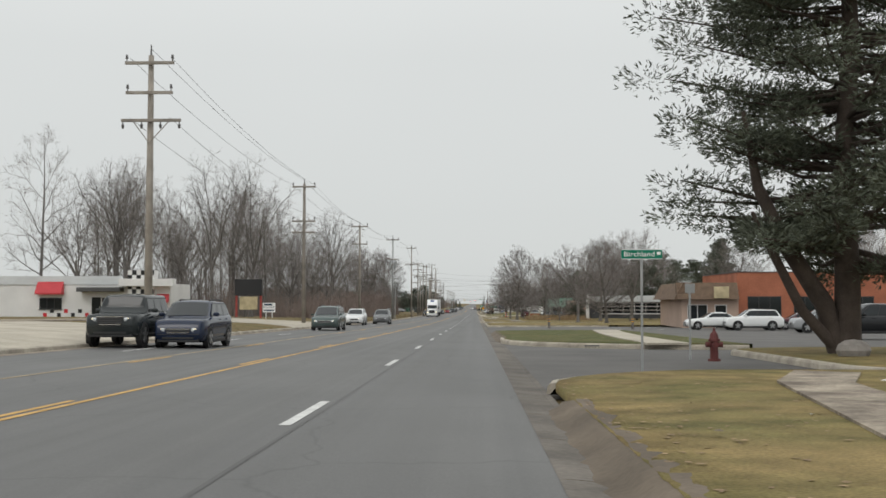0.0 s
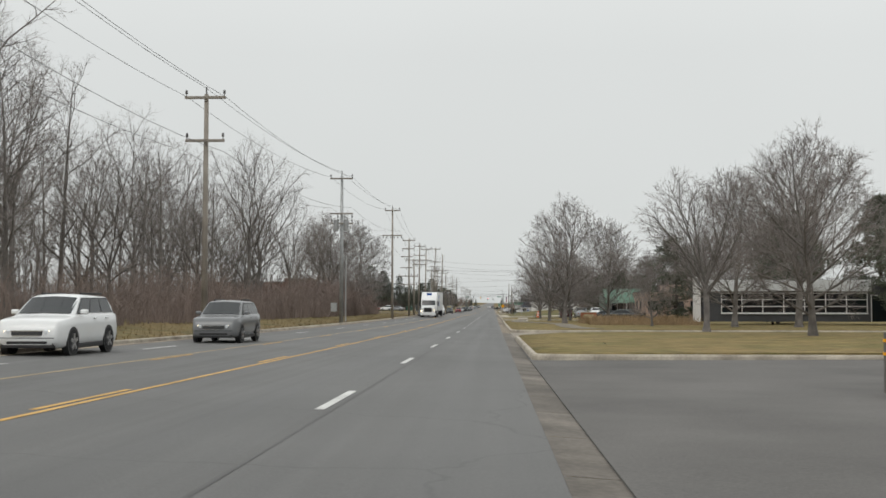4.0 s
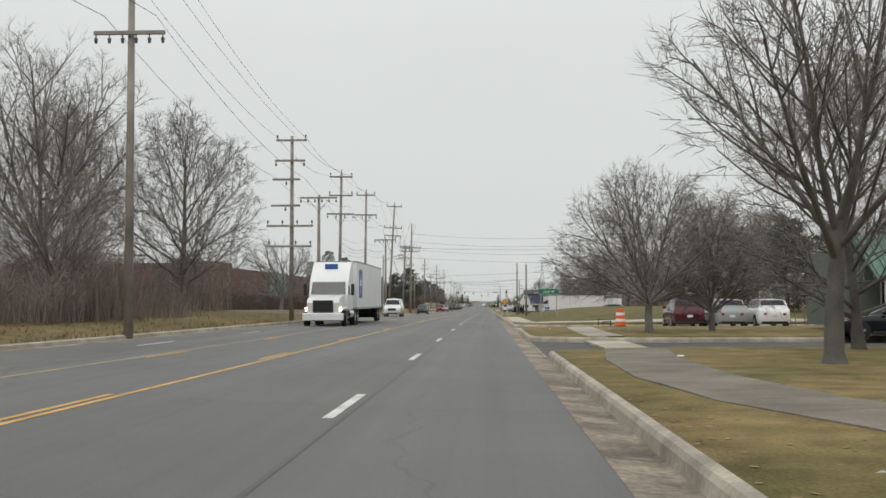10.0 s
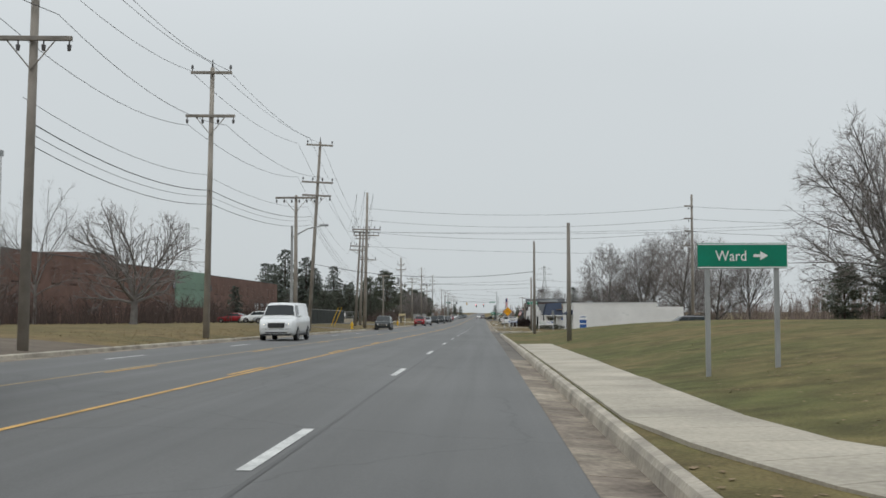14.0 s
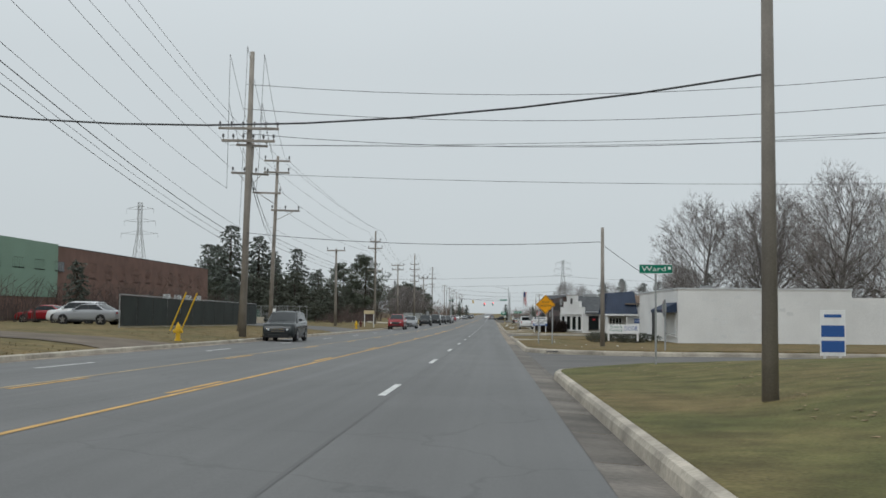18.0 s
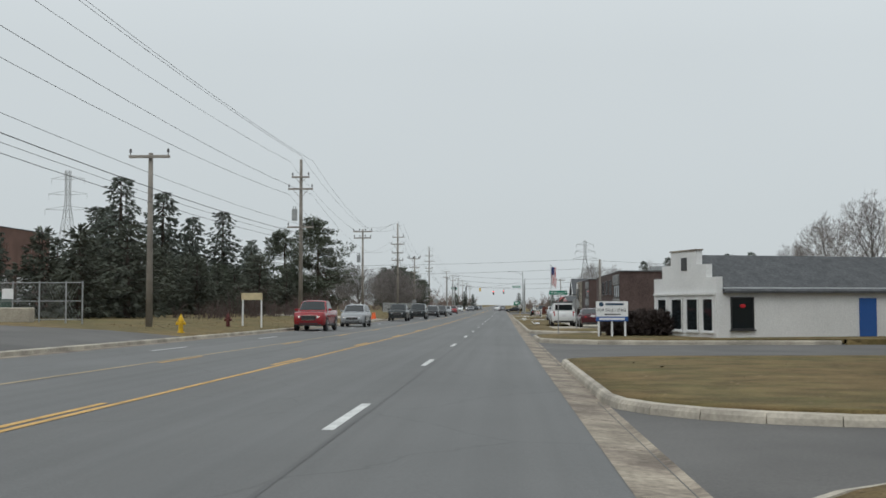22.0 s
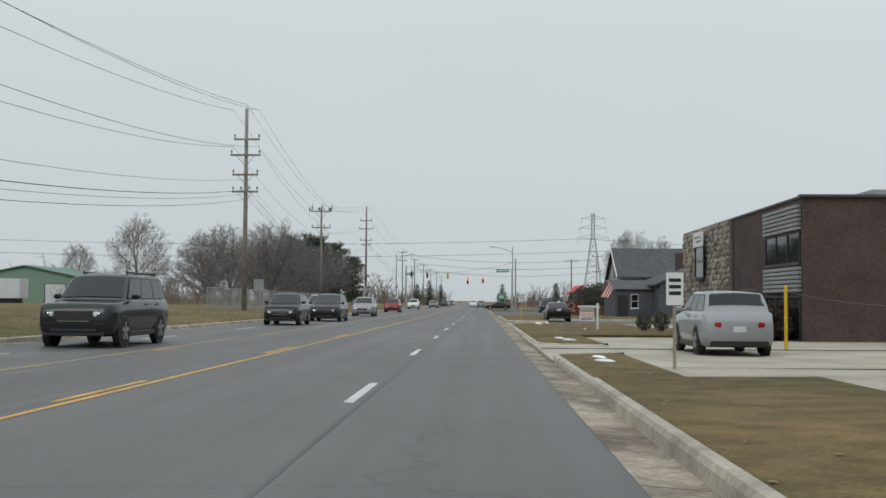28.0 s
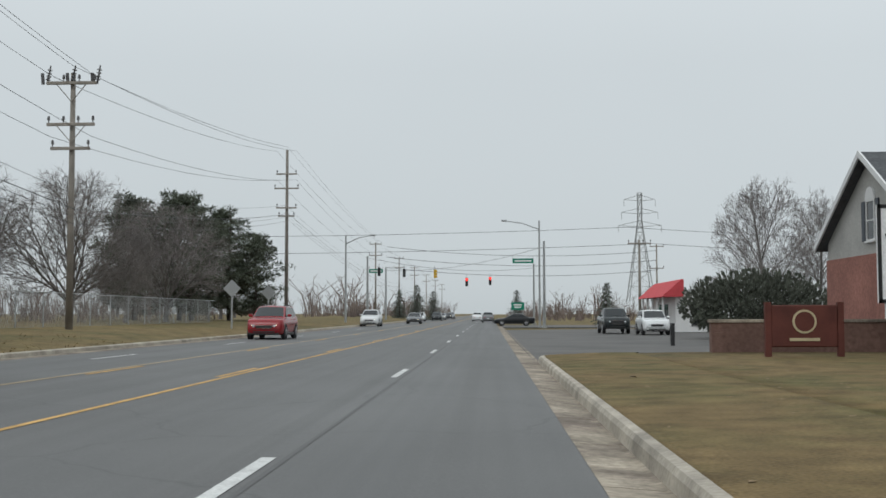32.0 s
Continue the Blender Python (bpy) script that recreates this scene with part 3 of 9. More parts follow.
def clump_tree(name, seed, height, radius, label, trunk_r, base=0.3, material=None, n_clumps=60, lean=(0, 0), needle_len=0.5, cat="conifer", width=0.062, puff=1.0, per=78, round_top=True):
    """A pine: bent trunk, limbs that end in loose needle clumps with gaps between."""
    rng = random.Random(seed)
    t = thing(name, pose(0, -400, -60), label, cat, "conifers")
    bv, bf, vs, fs = [], [], [], []
    tp = [Vector((lean[0] * (i / 8) ** 1.3 + rng.uniform(-0.1, 0.1), lean[1] * (i / 8) ** 1.3 + rng.uniform(-0.1, 0.1), height * i / 8 * 0.95 - 0.1)) for i in range(9)]
    tube_into(bv, bf, tp, [trunk_r * (1 - 0.1 * i) for i in range(9)], 9)
    for i in range(n_clumps):
        u = base + (1 - base) * (i + rng.random()) / n_clumps
        k = min(7, int(u * 8))
        root = tp[k].lerp(tp[k + 1], u * 8 - k)
        prof = math.sin((0.2 + 0.74 * (u - base) / (1 - base)) * math.pi) ** 0.65 if round_top else (1.02 - (u - base) / (1 - base)) ** 0.75
        a = rng.uniform(0, 6.283)
        rr = radius * max(0.12, prof) * rng.uniform(0.45, 1.05)
        tip = root + Vector((math.cos(a) * rr, math.sin(a) * rr, rng.uniform(-0.12, 0.22) * rr + 0.2))
        mid = root.lerp(tip, 0.5) + Vector((0, 0, -0.06 * rr))
        tube_into(bv, bf, [root, mid, tip], [trunk_r * 0.28 * (1.2 - u), trunk_r * 0.17 * (1.2 - u), 0.015], 4)
        for s in range(3):
            c0 = mid.lerp(tip, (s + 0.5 * rng.random()) / 2.3) + Vector((rng.uniform(-1, 1), rng.uniform(-1, 1), rng.uniform(-0.3, 0.4))) * 0.35 * puff
            ra = (0.55 + 0.1 * rr) * rng.uniform(0.7, 1.2) * puff
            for _ in range(per // 3):
                o = Vector((rng.gauss(0, 1), rng.gauss(0, 1), rng.gauss(0, 0.5)))
                o = o.normalized() * ra * rng.random() ** 0.4
                o.z *= 0.55
                blades(vs, fs, c0 + o, o.normalized() + Vector((0, 0, 0.25)), needle_len, width, rng, 2)
    raw("trunk", bv, bf, M_PINEBARK, t, smooth=True)
    raw("crown", vs, fs, material or M_PINE, t)
    return t


def thicket(name, x0, x1, y0, y1, height, n, seed, label, category="brush", material=None, stem=0.016, z=0.05, ragged=0.35):
    """Bushes of thin stems that arch outward from one foot, with side twigs: one object of kind stuff."""
    rng = random.Random(seed)
    vs, fs = [], []
    left = n
    while left > 0:
        x, y = rng.uniform(x0, x1), rng.uniform(y0, y1)
        tall = height * rng.uniform(1 - ragged, 1 + ragged) * (0.75 + 0.35 * math.sin(y * 0.21 + x * 0.1))
        for _ in range(min(left, rng.randrange(4, 9))):
            left -= 1
            h = tall * rng.uniform(0.6, 1.0)
            a = rng.uniform(0, 6.283)
            out = Vector((math.cos(a), math.sin(a), 0)) * h * rng.uniform(0.08, 0.5)
            b = Vector((x + rng.uniform(-0.5, 0.5), y + rng.uniform(-0.5, 0.5), z))
            mid = b + out * 0.35 + Vector((rng.uniform(-0.15, 0.15), rng.uniform(-0.15, 0.15), h * 0.6))
            tip = b + out * 1.1 + Vector((0, 0, h * rng.uniform(0.82, 1.0)))
            tube_into(vs, fs, [b, mid, tip], [stem * 1.5, stem, stem * 0.45], 3)
            for _ in range(9):
                u = rng.uniform(0.15, 1)
                c = mid.lerp(tip, u * 2 - 1) if u > 0.5 else b.lerp(mid, u * 2)
                e = c + Vector((rng.uniform(-1, 1), rng.uniform(-1, 1), rng.uniform(-0.15, 0.9))) * h * rng.uniform(0.1, 0.32)
                w = Vector((rng.uniform(-1, 1), rng.uniform(-1, 1), rng.uniform(-1, 1))) * stem * 1.3
                k = len(vs)
                vs.extend(((c.x, c.y, c.z), (c.x + w.x, c.y + w.y, c.z + w.z), (e.x, e.y, e.z)))
                fs.append((k, k + 1, k + 2))
    ob = raw(name, vs, fs, material or M_BRUSH)
    return tagged(ob, label, category, "", "stuff")


def shrub_proto(name, seed, sx, sy, sz, label, material, n=900, blade=0.16, cat="shrub"):
    """A rounded bush of many small leaf blades."""
    rng = random.Random(seed)
    t = thing(name, pose(0, -400, -60), label, cat)
    vs, fs, bv, bf = [], [], [], []
    for _ in range(14):
        a = rng.uniform(0, 6.28)
        tube_into(bv, bf, [Vector((0.2 * sx * math.cos(a), 0.2 * sy * math.sin(a), 0)), Vector((0.7 * sx * math.cos(a), 0.7 * sy * math.sin(a), sz * rng.uniform(0.5, 0.9)))], [0.02, 0.008], 3)
    for _ in range(n):
        o = Vector((rng.gauss(0, 1), rng.gauss(0, 1), rng.gauss(0, 1))).normalized() * rng.random() ** 0.3
        c = Vector((o.x * sx, o.y * sy, sz * 0.52 + o.z * sz * 0.5))
        blades(vs, fs, c, o + Vector((0, 0, 0.2)), blade, blade * 0.25, rng, 2)
    raw("stems", bv, bf, M_BARK, t)
    raw("foliage", vs, fs, material, t)
    return t


# ---- utility poles ----
def utility_pole(x, y, h, arms, r=0.17, lean=0.0, leany=0.0, spike=0.0, label="tall weathered wooden utility pole with crossarms", material=None, transformer=0, riser=False, turn=0.0):
    """arms: rows of (height, half width, sideways shift, insulators, up or down, braces)."""
    t = thing("utility_pole", pose(x, y, 0.05, leany, lean, turn), label, "utility pole", "utility poles along the road")
    part("shaft", rod((0, 0, -0.3), (0, 0, h), r, r * 0.62, 10), material or M_POLE, t, smooth=True)
    if spike:
        part("top_pin", rod((0, 0, h), (0, 0, h + spike), 0.05, 0.03, 6), M_INSUL, t)
    for z, half, sh, pins, up, brace in arms:
        a = part("crossarm", boxes((sh - half, sh + half, -r - 0.11, -r + 0.01, z - 0.07, z + 0.07), bevel=0.01), M_ARM, t)
        for i in range(pins):
            u = -1 + 2 * i / (pins - 1) if pins > 1 else 0
            px = sh + u * (half - 0.08)
            if abs(px) < 0.2 and pins > 2:
                px = 0.3
            bm = bmesh.new()
            s = 1 if up else -1
            cyl(bm, (px, -r - 0.05, z + s * 0.06), (px, -r - 0.05, z + s * 0.2), 0.025, 0.025, 6)
            cyl(bm, (px, -r - 0.05, z + s * 0.2), (px, -r - 0.05, z + s * 0.38), 0.075, 0.05, 8)
            part("insulator", bm, M_INSUL, a)
        if brace:
            for sx in (-1, 1):
                part("brace", rod((sh + sx * half * 0.6, -r - 0.06, z - 0.05), (0, -r, z - half * 0.75), 0.022, 0.022, 5), M_ARM, t)
    for i in range(transformer):
        px = (-0.45, 0.45, 0.0)[i]
        bm = rod((px, -r - 0.28, h * 0.62), (px, -r - 0.28, h * 0.62 + 0.95), 0.24, 0.24, 12)
        can = part("transformer", bm, M_GALV, t, "grey cylindrical pole transformer", smooth=False)
        for sx in (-0.1, 0.1):
            part("bushing", rod((px + sx, -r - 0.28, h * 0.62 + 0.95), (px + sx, -r - 0.28, h * 0.62 + 1.2), 0.035, 0.025, 6), M_INSUL, can)
    if riser:
        part("riser_conduit", rod((r + 0.2, -0.1, 0), (r + 0.2, -0.1, h * 0.45), 0.07, 0.07, 8), M_GALV, t, "grey riser pipe strapped to the pole")
        part("meter_box", boxes((-r - 0.75, -r - 0.2, -0.2, 0.1, 0.9, 1.7), bevel=0.02), M_GALV, t, "grey metal equipment box")
    return t


# ---- vehicles ----
CAR = {  # length, width, height, profile of body side (y from front, z), cabin (y, z), sill height, wheel radius
    "suv": (4.6, 1.86, 1.68, [(0.0, 0.45), (0.02, 0.72), (0.12, 0.95), (1.25, 1.08), (4.35, 1.1), (4.55, 0.95), (4.6, 0.5), (4.5, 0.24), (0.1, 0.2)], [(1.0, 1.05), (1.85, 1.6), (2.3, 1.67), (4.0, 1.62), (4.4, 1.08)], 0.36),
    "sedan": (4.8, 1.84, 1.45, [(0.0, 0.42), (0.04, 0.66), (0.25, 0.8), (1.35, 0.92), (3.95, 0.97), (4.7, 0.96), (4.8, 0.7), (4.75, 0.32), (0.15, 0.22)], [(1.25, 0.9), (2.15, 1.38), (2.6, 1.44), (3.3, 1.4), (4.15, 0.97)], 0.33),
    "minivan": (5.1, 1.98, 1.76, [(0.0, 0.42), (0.04, 0.75), (0.2, 0.92), (1.0, 1.05), (4.85, 1.12), (5.02, 1.0), (5.1, 0.5), (5.0, 0.25), (0.12, 0.18)], [(0.85, 1.02), (1.95, 1.66), (2.4, 1.75), (4.6, 1.7), (4.95, 1.1)], 0.35),
    "pickup": (5.6, 1.95, 1.85, [(0.0, 0.55), (0.02, 0.9), (0.12, 1.1), (1.35, 1.18), (3.55, 1.2), (5.55, 1.2), (5.6, 0.7), (5.5, 0.42), (0.12, 0.3)], [(1.2, 1.15), (1.95, 1.78), (2.3, 1.84), (3.3, 1.82), (3.6, 1.18)], 0.4),
    "jeep": (4.4, 1.9, 1.84, [(0.0, 0.6), (0.0, 1.05), (0.1, 1.13), (1.3, 1.17), (4.25, 1.18), (4.3, 1.1), (4.3, 0.55), (4.2, 0.42), (0.1, 0.36)], [(1.3, 1.15), (1.55, 1.75), (1.7, 1.82), (4.15, 1.83), (4.25, 1.17)], 0.42),
    "fullsuv": (5.25, 2.0, 1.95, [(0.0, 0.55), (0.02, 0.92), (0.12, 1.1), (1.3, 1.2), (5.05, 1.22), (5.2, 1.1), (5.25, 0.6), (5.15, 0.36), (0.12, 0.28)], [(1.2, 1.18), (1.95, 1.85), (2.3, 1.93), (4.85, 1.9), (5.12, 1.2)], 0.4),
    "van": (5.7, 2.02, 2.1, [(0.0, 0.5), (0.02, 0.95), (0.15, 1.1), (0.85, 1.25), (5.6, 1.3), (5.68, 1.2), (5.7, 0.6), (5.6, 0.36), (0.12, 0.28)], [(0.75, 1.22), (1.35, 1.95), (1.7, 2.08), (5.5, 2.08), (5.62, 1.28)], 0.37),
}


def loft(rows):
    """A closed skin through equal rings of points."""
    bm = bmesh.new()
    rings = [[bm.verts.new(p) for p in r] for r in rows]
    n = len(rings[0])
    for a, b in zip(rings, rings[1:]):
        for i in range(n):
            bm.faces.new((a[i], a[(i + 1) % n], b[(i + 1) % n], b[i]))
    bm.faces.new(rings[0][::-1])
    bm.faces.new(rings[-1])
    bmesh.ops.recalc_face_normals(bm, faces=bm.faces[:])
    return bm


def wheel_meshes(r, w=0.23):
    key = (r, w)
    if key not in wheel_meshes.made:
        bm = bmesh.new()
        n = 20
        prof = [(r * 0.62, -w / 2), (r * 0.93, -w / 2), (r, -w * 0.32), (r, w * 0.32), (r * 0.93, w / 2), (r * 0.62, w / 2)]
        rings = [[bm.verts.new((x, a * math.cos(6.2832 * i / n), a * math.sin(6.2832 * i / n))) for i in range(n)] for a, x in prof]
        for p, q in zip(rings, rings[1:] + rings[:1]):
            for i in range(n):
                bm.faces.new((p[i], p[(i + 1) % n], q[(i + 1) % n], q[i]))
        bmesh.ops.recalc_face_normals(bm, faces=bm.faces[:])
        ty = bpy.data.meshes.new("tyre")
        bm.to_mesh(ty)
        bm.free()
        ty.materials.append(M_TYRE)
        bm = bmesh.new()
        cyl(bm, (-w * 0.28, 0, 0), (w * 0.28, 0, 0), r * 0.2, r * 0.2, 10)
        for k in range(5):
            a = 6.2832 * k / 5
            b = bmesh.new()
            for s in (-1, 1):
                box(b, s * w * 0.3 - 0.02, s * w * 0.3 + 0.02, -0.045, 0.045, 0.05, r * 0.63)
            b.transform(Matrix.Rotation(a, 4, "X"))
            tmp = bpy.data.meshes.new("t")
            b.to_mesh(tmp)
            b.free()
            bm.from_mesh(tmp)
            bpy.data.meshes.remove(tmp)
        cyl(bm, (-w * 0.2, 0, 0), (w * 0.2, 0, 0), r * 0.62, r * 0.62, 16, True)
        ri = bpy.data.meshes.new("rim")
        bm.to_mesh(ri)
        bm.free()
        ri.materials.append(M_RIM)
        wheel_meshes.made[key] = (ty, ri)
    return wheel_meshes.made[key]


wheel_meshes.made = {}


def car(kind, x, y, heading, body, label, lights=False, z=0.02, amber=False, cap=False, category="car", rear_bars=True):
    """A vehicle whose nose points along +y at heading 0 (degrees, left turn positive)."""
    L, W, H, prof, cab, wr = CAR[kind]
    t = thing({"suv": "suv", "sedan": "sedan", "minivan": "minivan", "pickup": "pickup_truck", "jeep": "off_road_suv", "fullsuv": "large_suv", "van": "cargo_van"}[kind], pose(x, y, z, 0, 0, heading), label, category, "vehicles")
    hw = W / 2
    h = L / 2
    gref = max(q[1] for q in cab) - cab[0][1]
    up_y, up_z = [q[0] for q in prof[1:6]], [q[1] for q in prof[1:6]]

    def half(py):
        """Half a cross-section: from under the car, out over the flank and up to the roof's middle."""
        f, r = max(0.0, 0.55 - py) / 0.55, max(0.0, py - L + 0.5) / 0.5
        w = hw * (1 - 0.17 * f ** 2.2 - 0.1 * r ** 2.2)
        zl = prof[-1][1] + 0.1 * f ** 3 + 0.12 * r ** 3
        zb = float(np.interp(py, up_y, up_z)) - (0.1 * max(0.0, (0.05 - py) / 0.05)) - 0.12 * max(0.0, (py - L + 0.06) / 0.06)
        g = 0.0
        if cab[0][0] < py < cab[-1][0]:
            g = max(0.0, float(np.interp(py, [q[0] for q in cab], [q[1] for q in cab])) - zb)
        pts = [(0, zl), (0.8 * w, zl), (0.955 * w, zl + 0.07), (w, zl + 0.36 * (zb - zl)), (0.99 * w, zl + 0.7 * (zb - zl)), (0.965 * w, zb - 0.035), (0.92 * w, zb)]
        k = min(1.0, g / 0.12)
        x8 = w * (0.9 - 0.15 * g / gref)
        top = [(0.9 * w, zb + 0.015), (x8, zb + 0.86 * g), (x8 * 0.92, zb + 0.96 * g), (x8 * 0.6, zb + g), (0, zb + g + 0.015)]
        flat = [(0.87 * w, zb + 0.008), (0.78 * w, zb + 0.018), (0.62 * w, zb + 0.026), (0.36 * w, zb + 0.033), (0, zb + 0.036)]
        return pts + [(p[0] * k + q[0] * (1 - k), p[1] * k + q[1] * (1 - k)) for p, q in zip(top, flat)]

    cuts = [0.0, 0.03, 0.1, 0.25, 0.5, 0.8] + [cab[0][0] - 0.01] + [q[0] for q in cab] + [cab[0][0] + 0.12, cab[-1][0] - 0.06, cab[-1][0] + 0.01, (cab[2][0] + cab[-2][0]) / 2, L - 0.4, L - 0.2, L - 0.08, L - 0.02, L]
    cuts = sorted({round(q, 3) for q in cuts if 0 <= q <= L})
    rows = []
    for py in cuts:
        hp = half(py)
        rows.append([(q, h - py, zz) for q, zz in hp] + [(-q, h - py, zz) for q, zz in hp[-2:0:-1]])
    b = part("body", loft(rows), body, t, smooth=True)
    y0, z0 = cab[0]
    y1, z1 = cab[1]

    def pane(name, pa, pb, u0, u1, lift, label):
        """A glass sheet over the skin between two stations."""
        A, B = half(pa)[8:], half(pb)[8:]
        A, B = A + [(-q, zz) for q, zz in A[-2::-1]], B + [(-q, zz) for q, zz in B[-2::-1]]
        g = bmesh.new()
        va, vb = [], []
        for (ax, az), (bx, bz) in zip(A, B):
            for u, store in ((u0, va), (u1, vb)):
                store.append(g.verts.new(((ax + (bx - ax) * u) * 0.95, h - (pa + (pb - pa) * u) + lift[0], az + (bz - az) * u + lift[1])))
        for i in range(len(va) - 1):
            g.faces.new((va[i], va[i + 1], vb[i + 1], vb[i]))
        bmesh.ops.recalc_face_normals(g, faces=g.faces[:])
        part(name, g, M_GLASS, t, label, smooth=True)

    pane("windscreen", cab[0][0] + 0.12, cab[1][0], 0.02, 0.96, (0.012, 0.014), "dark tinted windscreen")
    y3, z3 = cab[-1]
    y2, z2 = cab[-2]
    pane("rear_window", cab[-2][0], cab[-1][0] - 0.06, 0.1, 0.9 if kind == "sedan" else 0.72, (-0.014, 0.012), "dark rear window")
    zb = max(z0, z3) + 0.06
    zt = min(z1, z2) - 0.06

    def at(zz, p, q):
        return p[0] + (q[0] - p[0]) * (zz - p[1]) / (q[1] - p[1])

    def flank(py, zz):
        p, q = half(py)[7], half(py)[8]
        return p[0] + (q[0] - p[0]) * min(1.1, max(0.0, (zz - p[1]) / max(0.05, q[1] - p[1])))

    fy0, fy1 = at(zb, cab[0], cab[1]) + 0.2, at(zt, cab[0], cab[1]) + 0.16
    ry0, ry1 = at(zb, cab[-1], cab[-2]) - 0.16, at(zt, cab[-1], cab[-2]) - 0.14
    npan = {"pickup": 2, "sedan": 2, "van": 1}.get(kind, 3)
    if kind == "van":
        ry0 = ry1 = fy1 + 0.75
    for sx in (-1, 1):
        for k in range(-1, npan):
            a0, a1, out, gap = (k / npan, (k + 1) / npan, 0.014, 0.03) if k >= 0 else (0, 1, 0.007, -0.02)
            bm = bmesh.new()
            low, high = [], []
            for q in range(5):
                u = a0 + (a1 - a0) * q / 4
                e = gap * (1 if q == 0 else (-1 if q == 4 else 0))
                for zz, f0, f1, store in ((zb, fy0, ry0, low), (zt, fy1, ry1, high)):
                    py = f0 + (f1 - f0) * u + e
                    store.append(bm.verts.new((sx * (flank(py, zz) + out), h - py, zz + (0.0 if k >= 0 else (-0.03 if store is low else 0.03)))))
            for q in range(4):
                bm.faces.new((low[q], low[q + 1], high[q + 1], high[q]))
            bmesh.ops.recalc_face_normals(bm, faces=bm.faces[:])
            part("side_window" if k >= 0 else "window_surround", bm, M_GLASS if k >= 0 else M_BLACKP, t)
        part("mirror", boxes((sx * hw * 0.94, sx * (hw + 0.16), h - y0 - 0.58, h - y0 - 0.44, z0 + 0.05, z0 + 0.19), bevel=0.035), body, t)
        part("sill", boxes((sx * (hw - 0.12), sx * (hw - 0.005), -h + L * 0.3, h - L * 0.28, prof[-1][1] - 0.02, prof[-1][1] + 0.12), bevel=0.02), M_BLACKP, t)
        for q in range(1 if kind in ("van", "pickup") else 2):
            hy = h - (fy0 + ry0) / 2 + 0.25 - q * 0.95
            part("door_handle", boxes((sx * hw * 0.975, sx * (hw + 0.018), hy - 0.1, hy + 0.1, zb - 0.17, zb - 0.135), bevel=0.008), body, t)
    # wheels and arches
    ty, ri = wheel_meshes(wr)
    for sx in (-1, 1):
        for wy in (L * 0.19, L * 0.79):
            arch = bmesh.new()
            cyl(arch, (sx * (hw - 0.16), h - wy, wr), (sx * (hw + 0.003), h - wy, wr), wr + 0.055, wr + 0.055, 20)
            part("wheel_arch", arch, M_BLACKP, t)
            wo = new("wheel", ty)
            wo.parent = t
            wo.matrix_basis = pose(sx * (hw - 0.1), h - wy, wr)
            ro = new("rim", ri)
            ro.parent = wo
            ro.matrix_basis = pose(sx * 0.045, 0, 0)
    # face
    fz = prof[1][1]
    tall = kind in ("pickup", "fullsuv", "van", "jeep")
    part("grille", boxes((-hw * 0.46, hw * 0.46, h - 0.03, h + 0.014, fz - (0.24 if tall else 0.17), fz + (0.02 if tall else -0.04)), bevel=0.02), M_BLACKP, t, "black radiator grille")
    gz0, gz1 = fz - (0.24 if tall else 0.17), fz + (0.02 if tall else -0.04)
    part("grille_trim", boxes((-hw * 0.48, hw * 0.48, h + 0.004, h + 0.02, gz1 - 0.012, gz1 + 0.012), (-hw * 0.4, hw * 0.4, h + 0.004, h + 0.02, gz0 - 0.012, gz0 + 0.008)), M_CHROME, t)
    for q in range(3):
        zz = gz0 + (gz1 - gz0) * (q + 1) / 4
        part("grille_slat", boxes((-hw * 0.42, hw * 0.42, h + 0.012, h + 0.018, zz - 0.006, zz + 0.006)), M_STEEL_D, t)
    part("bumper_line", boxes((-hw * 0.8, hw * 0.8, h - 0.1, h + 0.008, gz0 - 0.075, gz0 - 0.05), bevel=0.01), M_BLACKP, t)
    part("lower_intake", boxes((-hw * 0.6, hw * 0.6, h - 0.06, h + 0.012, prof[-1][1] + 0.12, prof[-1][1] + 0.21), bevel=0.02), M_BLACKP, t)
    part("valance", boxes((-hw * 0.78, hw * 0.78, h - 0.16, h + 0.004, prof[-1][1] + 0.02, prof[-1][1] + 0.12), bevel=0.02), M_BLACKP, t)
    for sx in (-1, 1):
        lamp = part("headlight", boxes((-0.2, 0.2, -0.14, 0.02, -0.065, 0.06), bevel=0.03), M_LAMP_OFF, t, "clear headlight")
        lamp.matrix_basis = pose(sx * hw * 0.7, h - 0.07, fz - 0.05, 0, sx * -9, sx * -28)
        if lights:
            part("bulb", boxes((-0.075, 0.075, 0.014, 0.032, -0.035, 0.03), bevel=0.008), M_LAMP_ON, lamp, "lit lamp")
        part("fog_lamp", boxes((sx * hw * 0.56, sx * hw * 0.78, h - 0.12, h - 0.004, prof[-1][1] + 0.12, prof[-1][1] + 0.22), bevel=0.02), M_BLACKP, t)
        if amber:
            part("turn_lamp", boxes((sx * hw * 0.6, sx * hw * 0.8, h - 0.12, h - 0.01, fz - 0.23, fz - 0.15), bevel=0.02), M_AMBER_ON, t, "amber marker lamp")
        tz = prof[5][1] - 0.16 if kind != "pickup" else 1.0
        tl = part("tail_lamp", boxes((-0.17, 0.17, -0.02, 0.12, -0.07, 0.07) if kind in ("sedan", "suv") else (-0.08, 0.08, -0.02, 0.12, -0.2, 0.2), bevel=0.025), M_TAIL, t, "red tail lamp")
        tl.matrix_basis = pose(sx * hw * (0.68 if kind in ("sedan", "suv") else 0.8), -h + 0.02, tz, 0, 0, sx * 14)
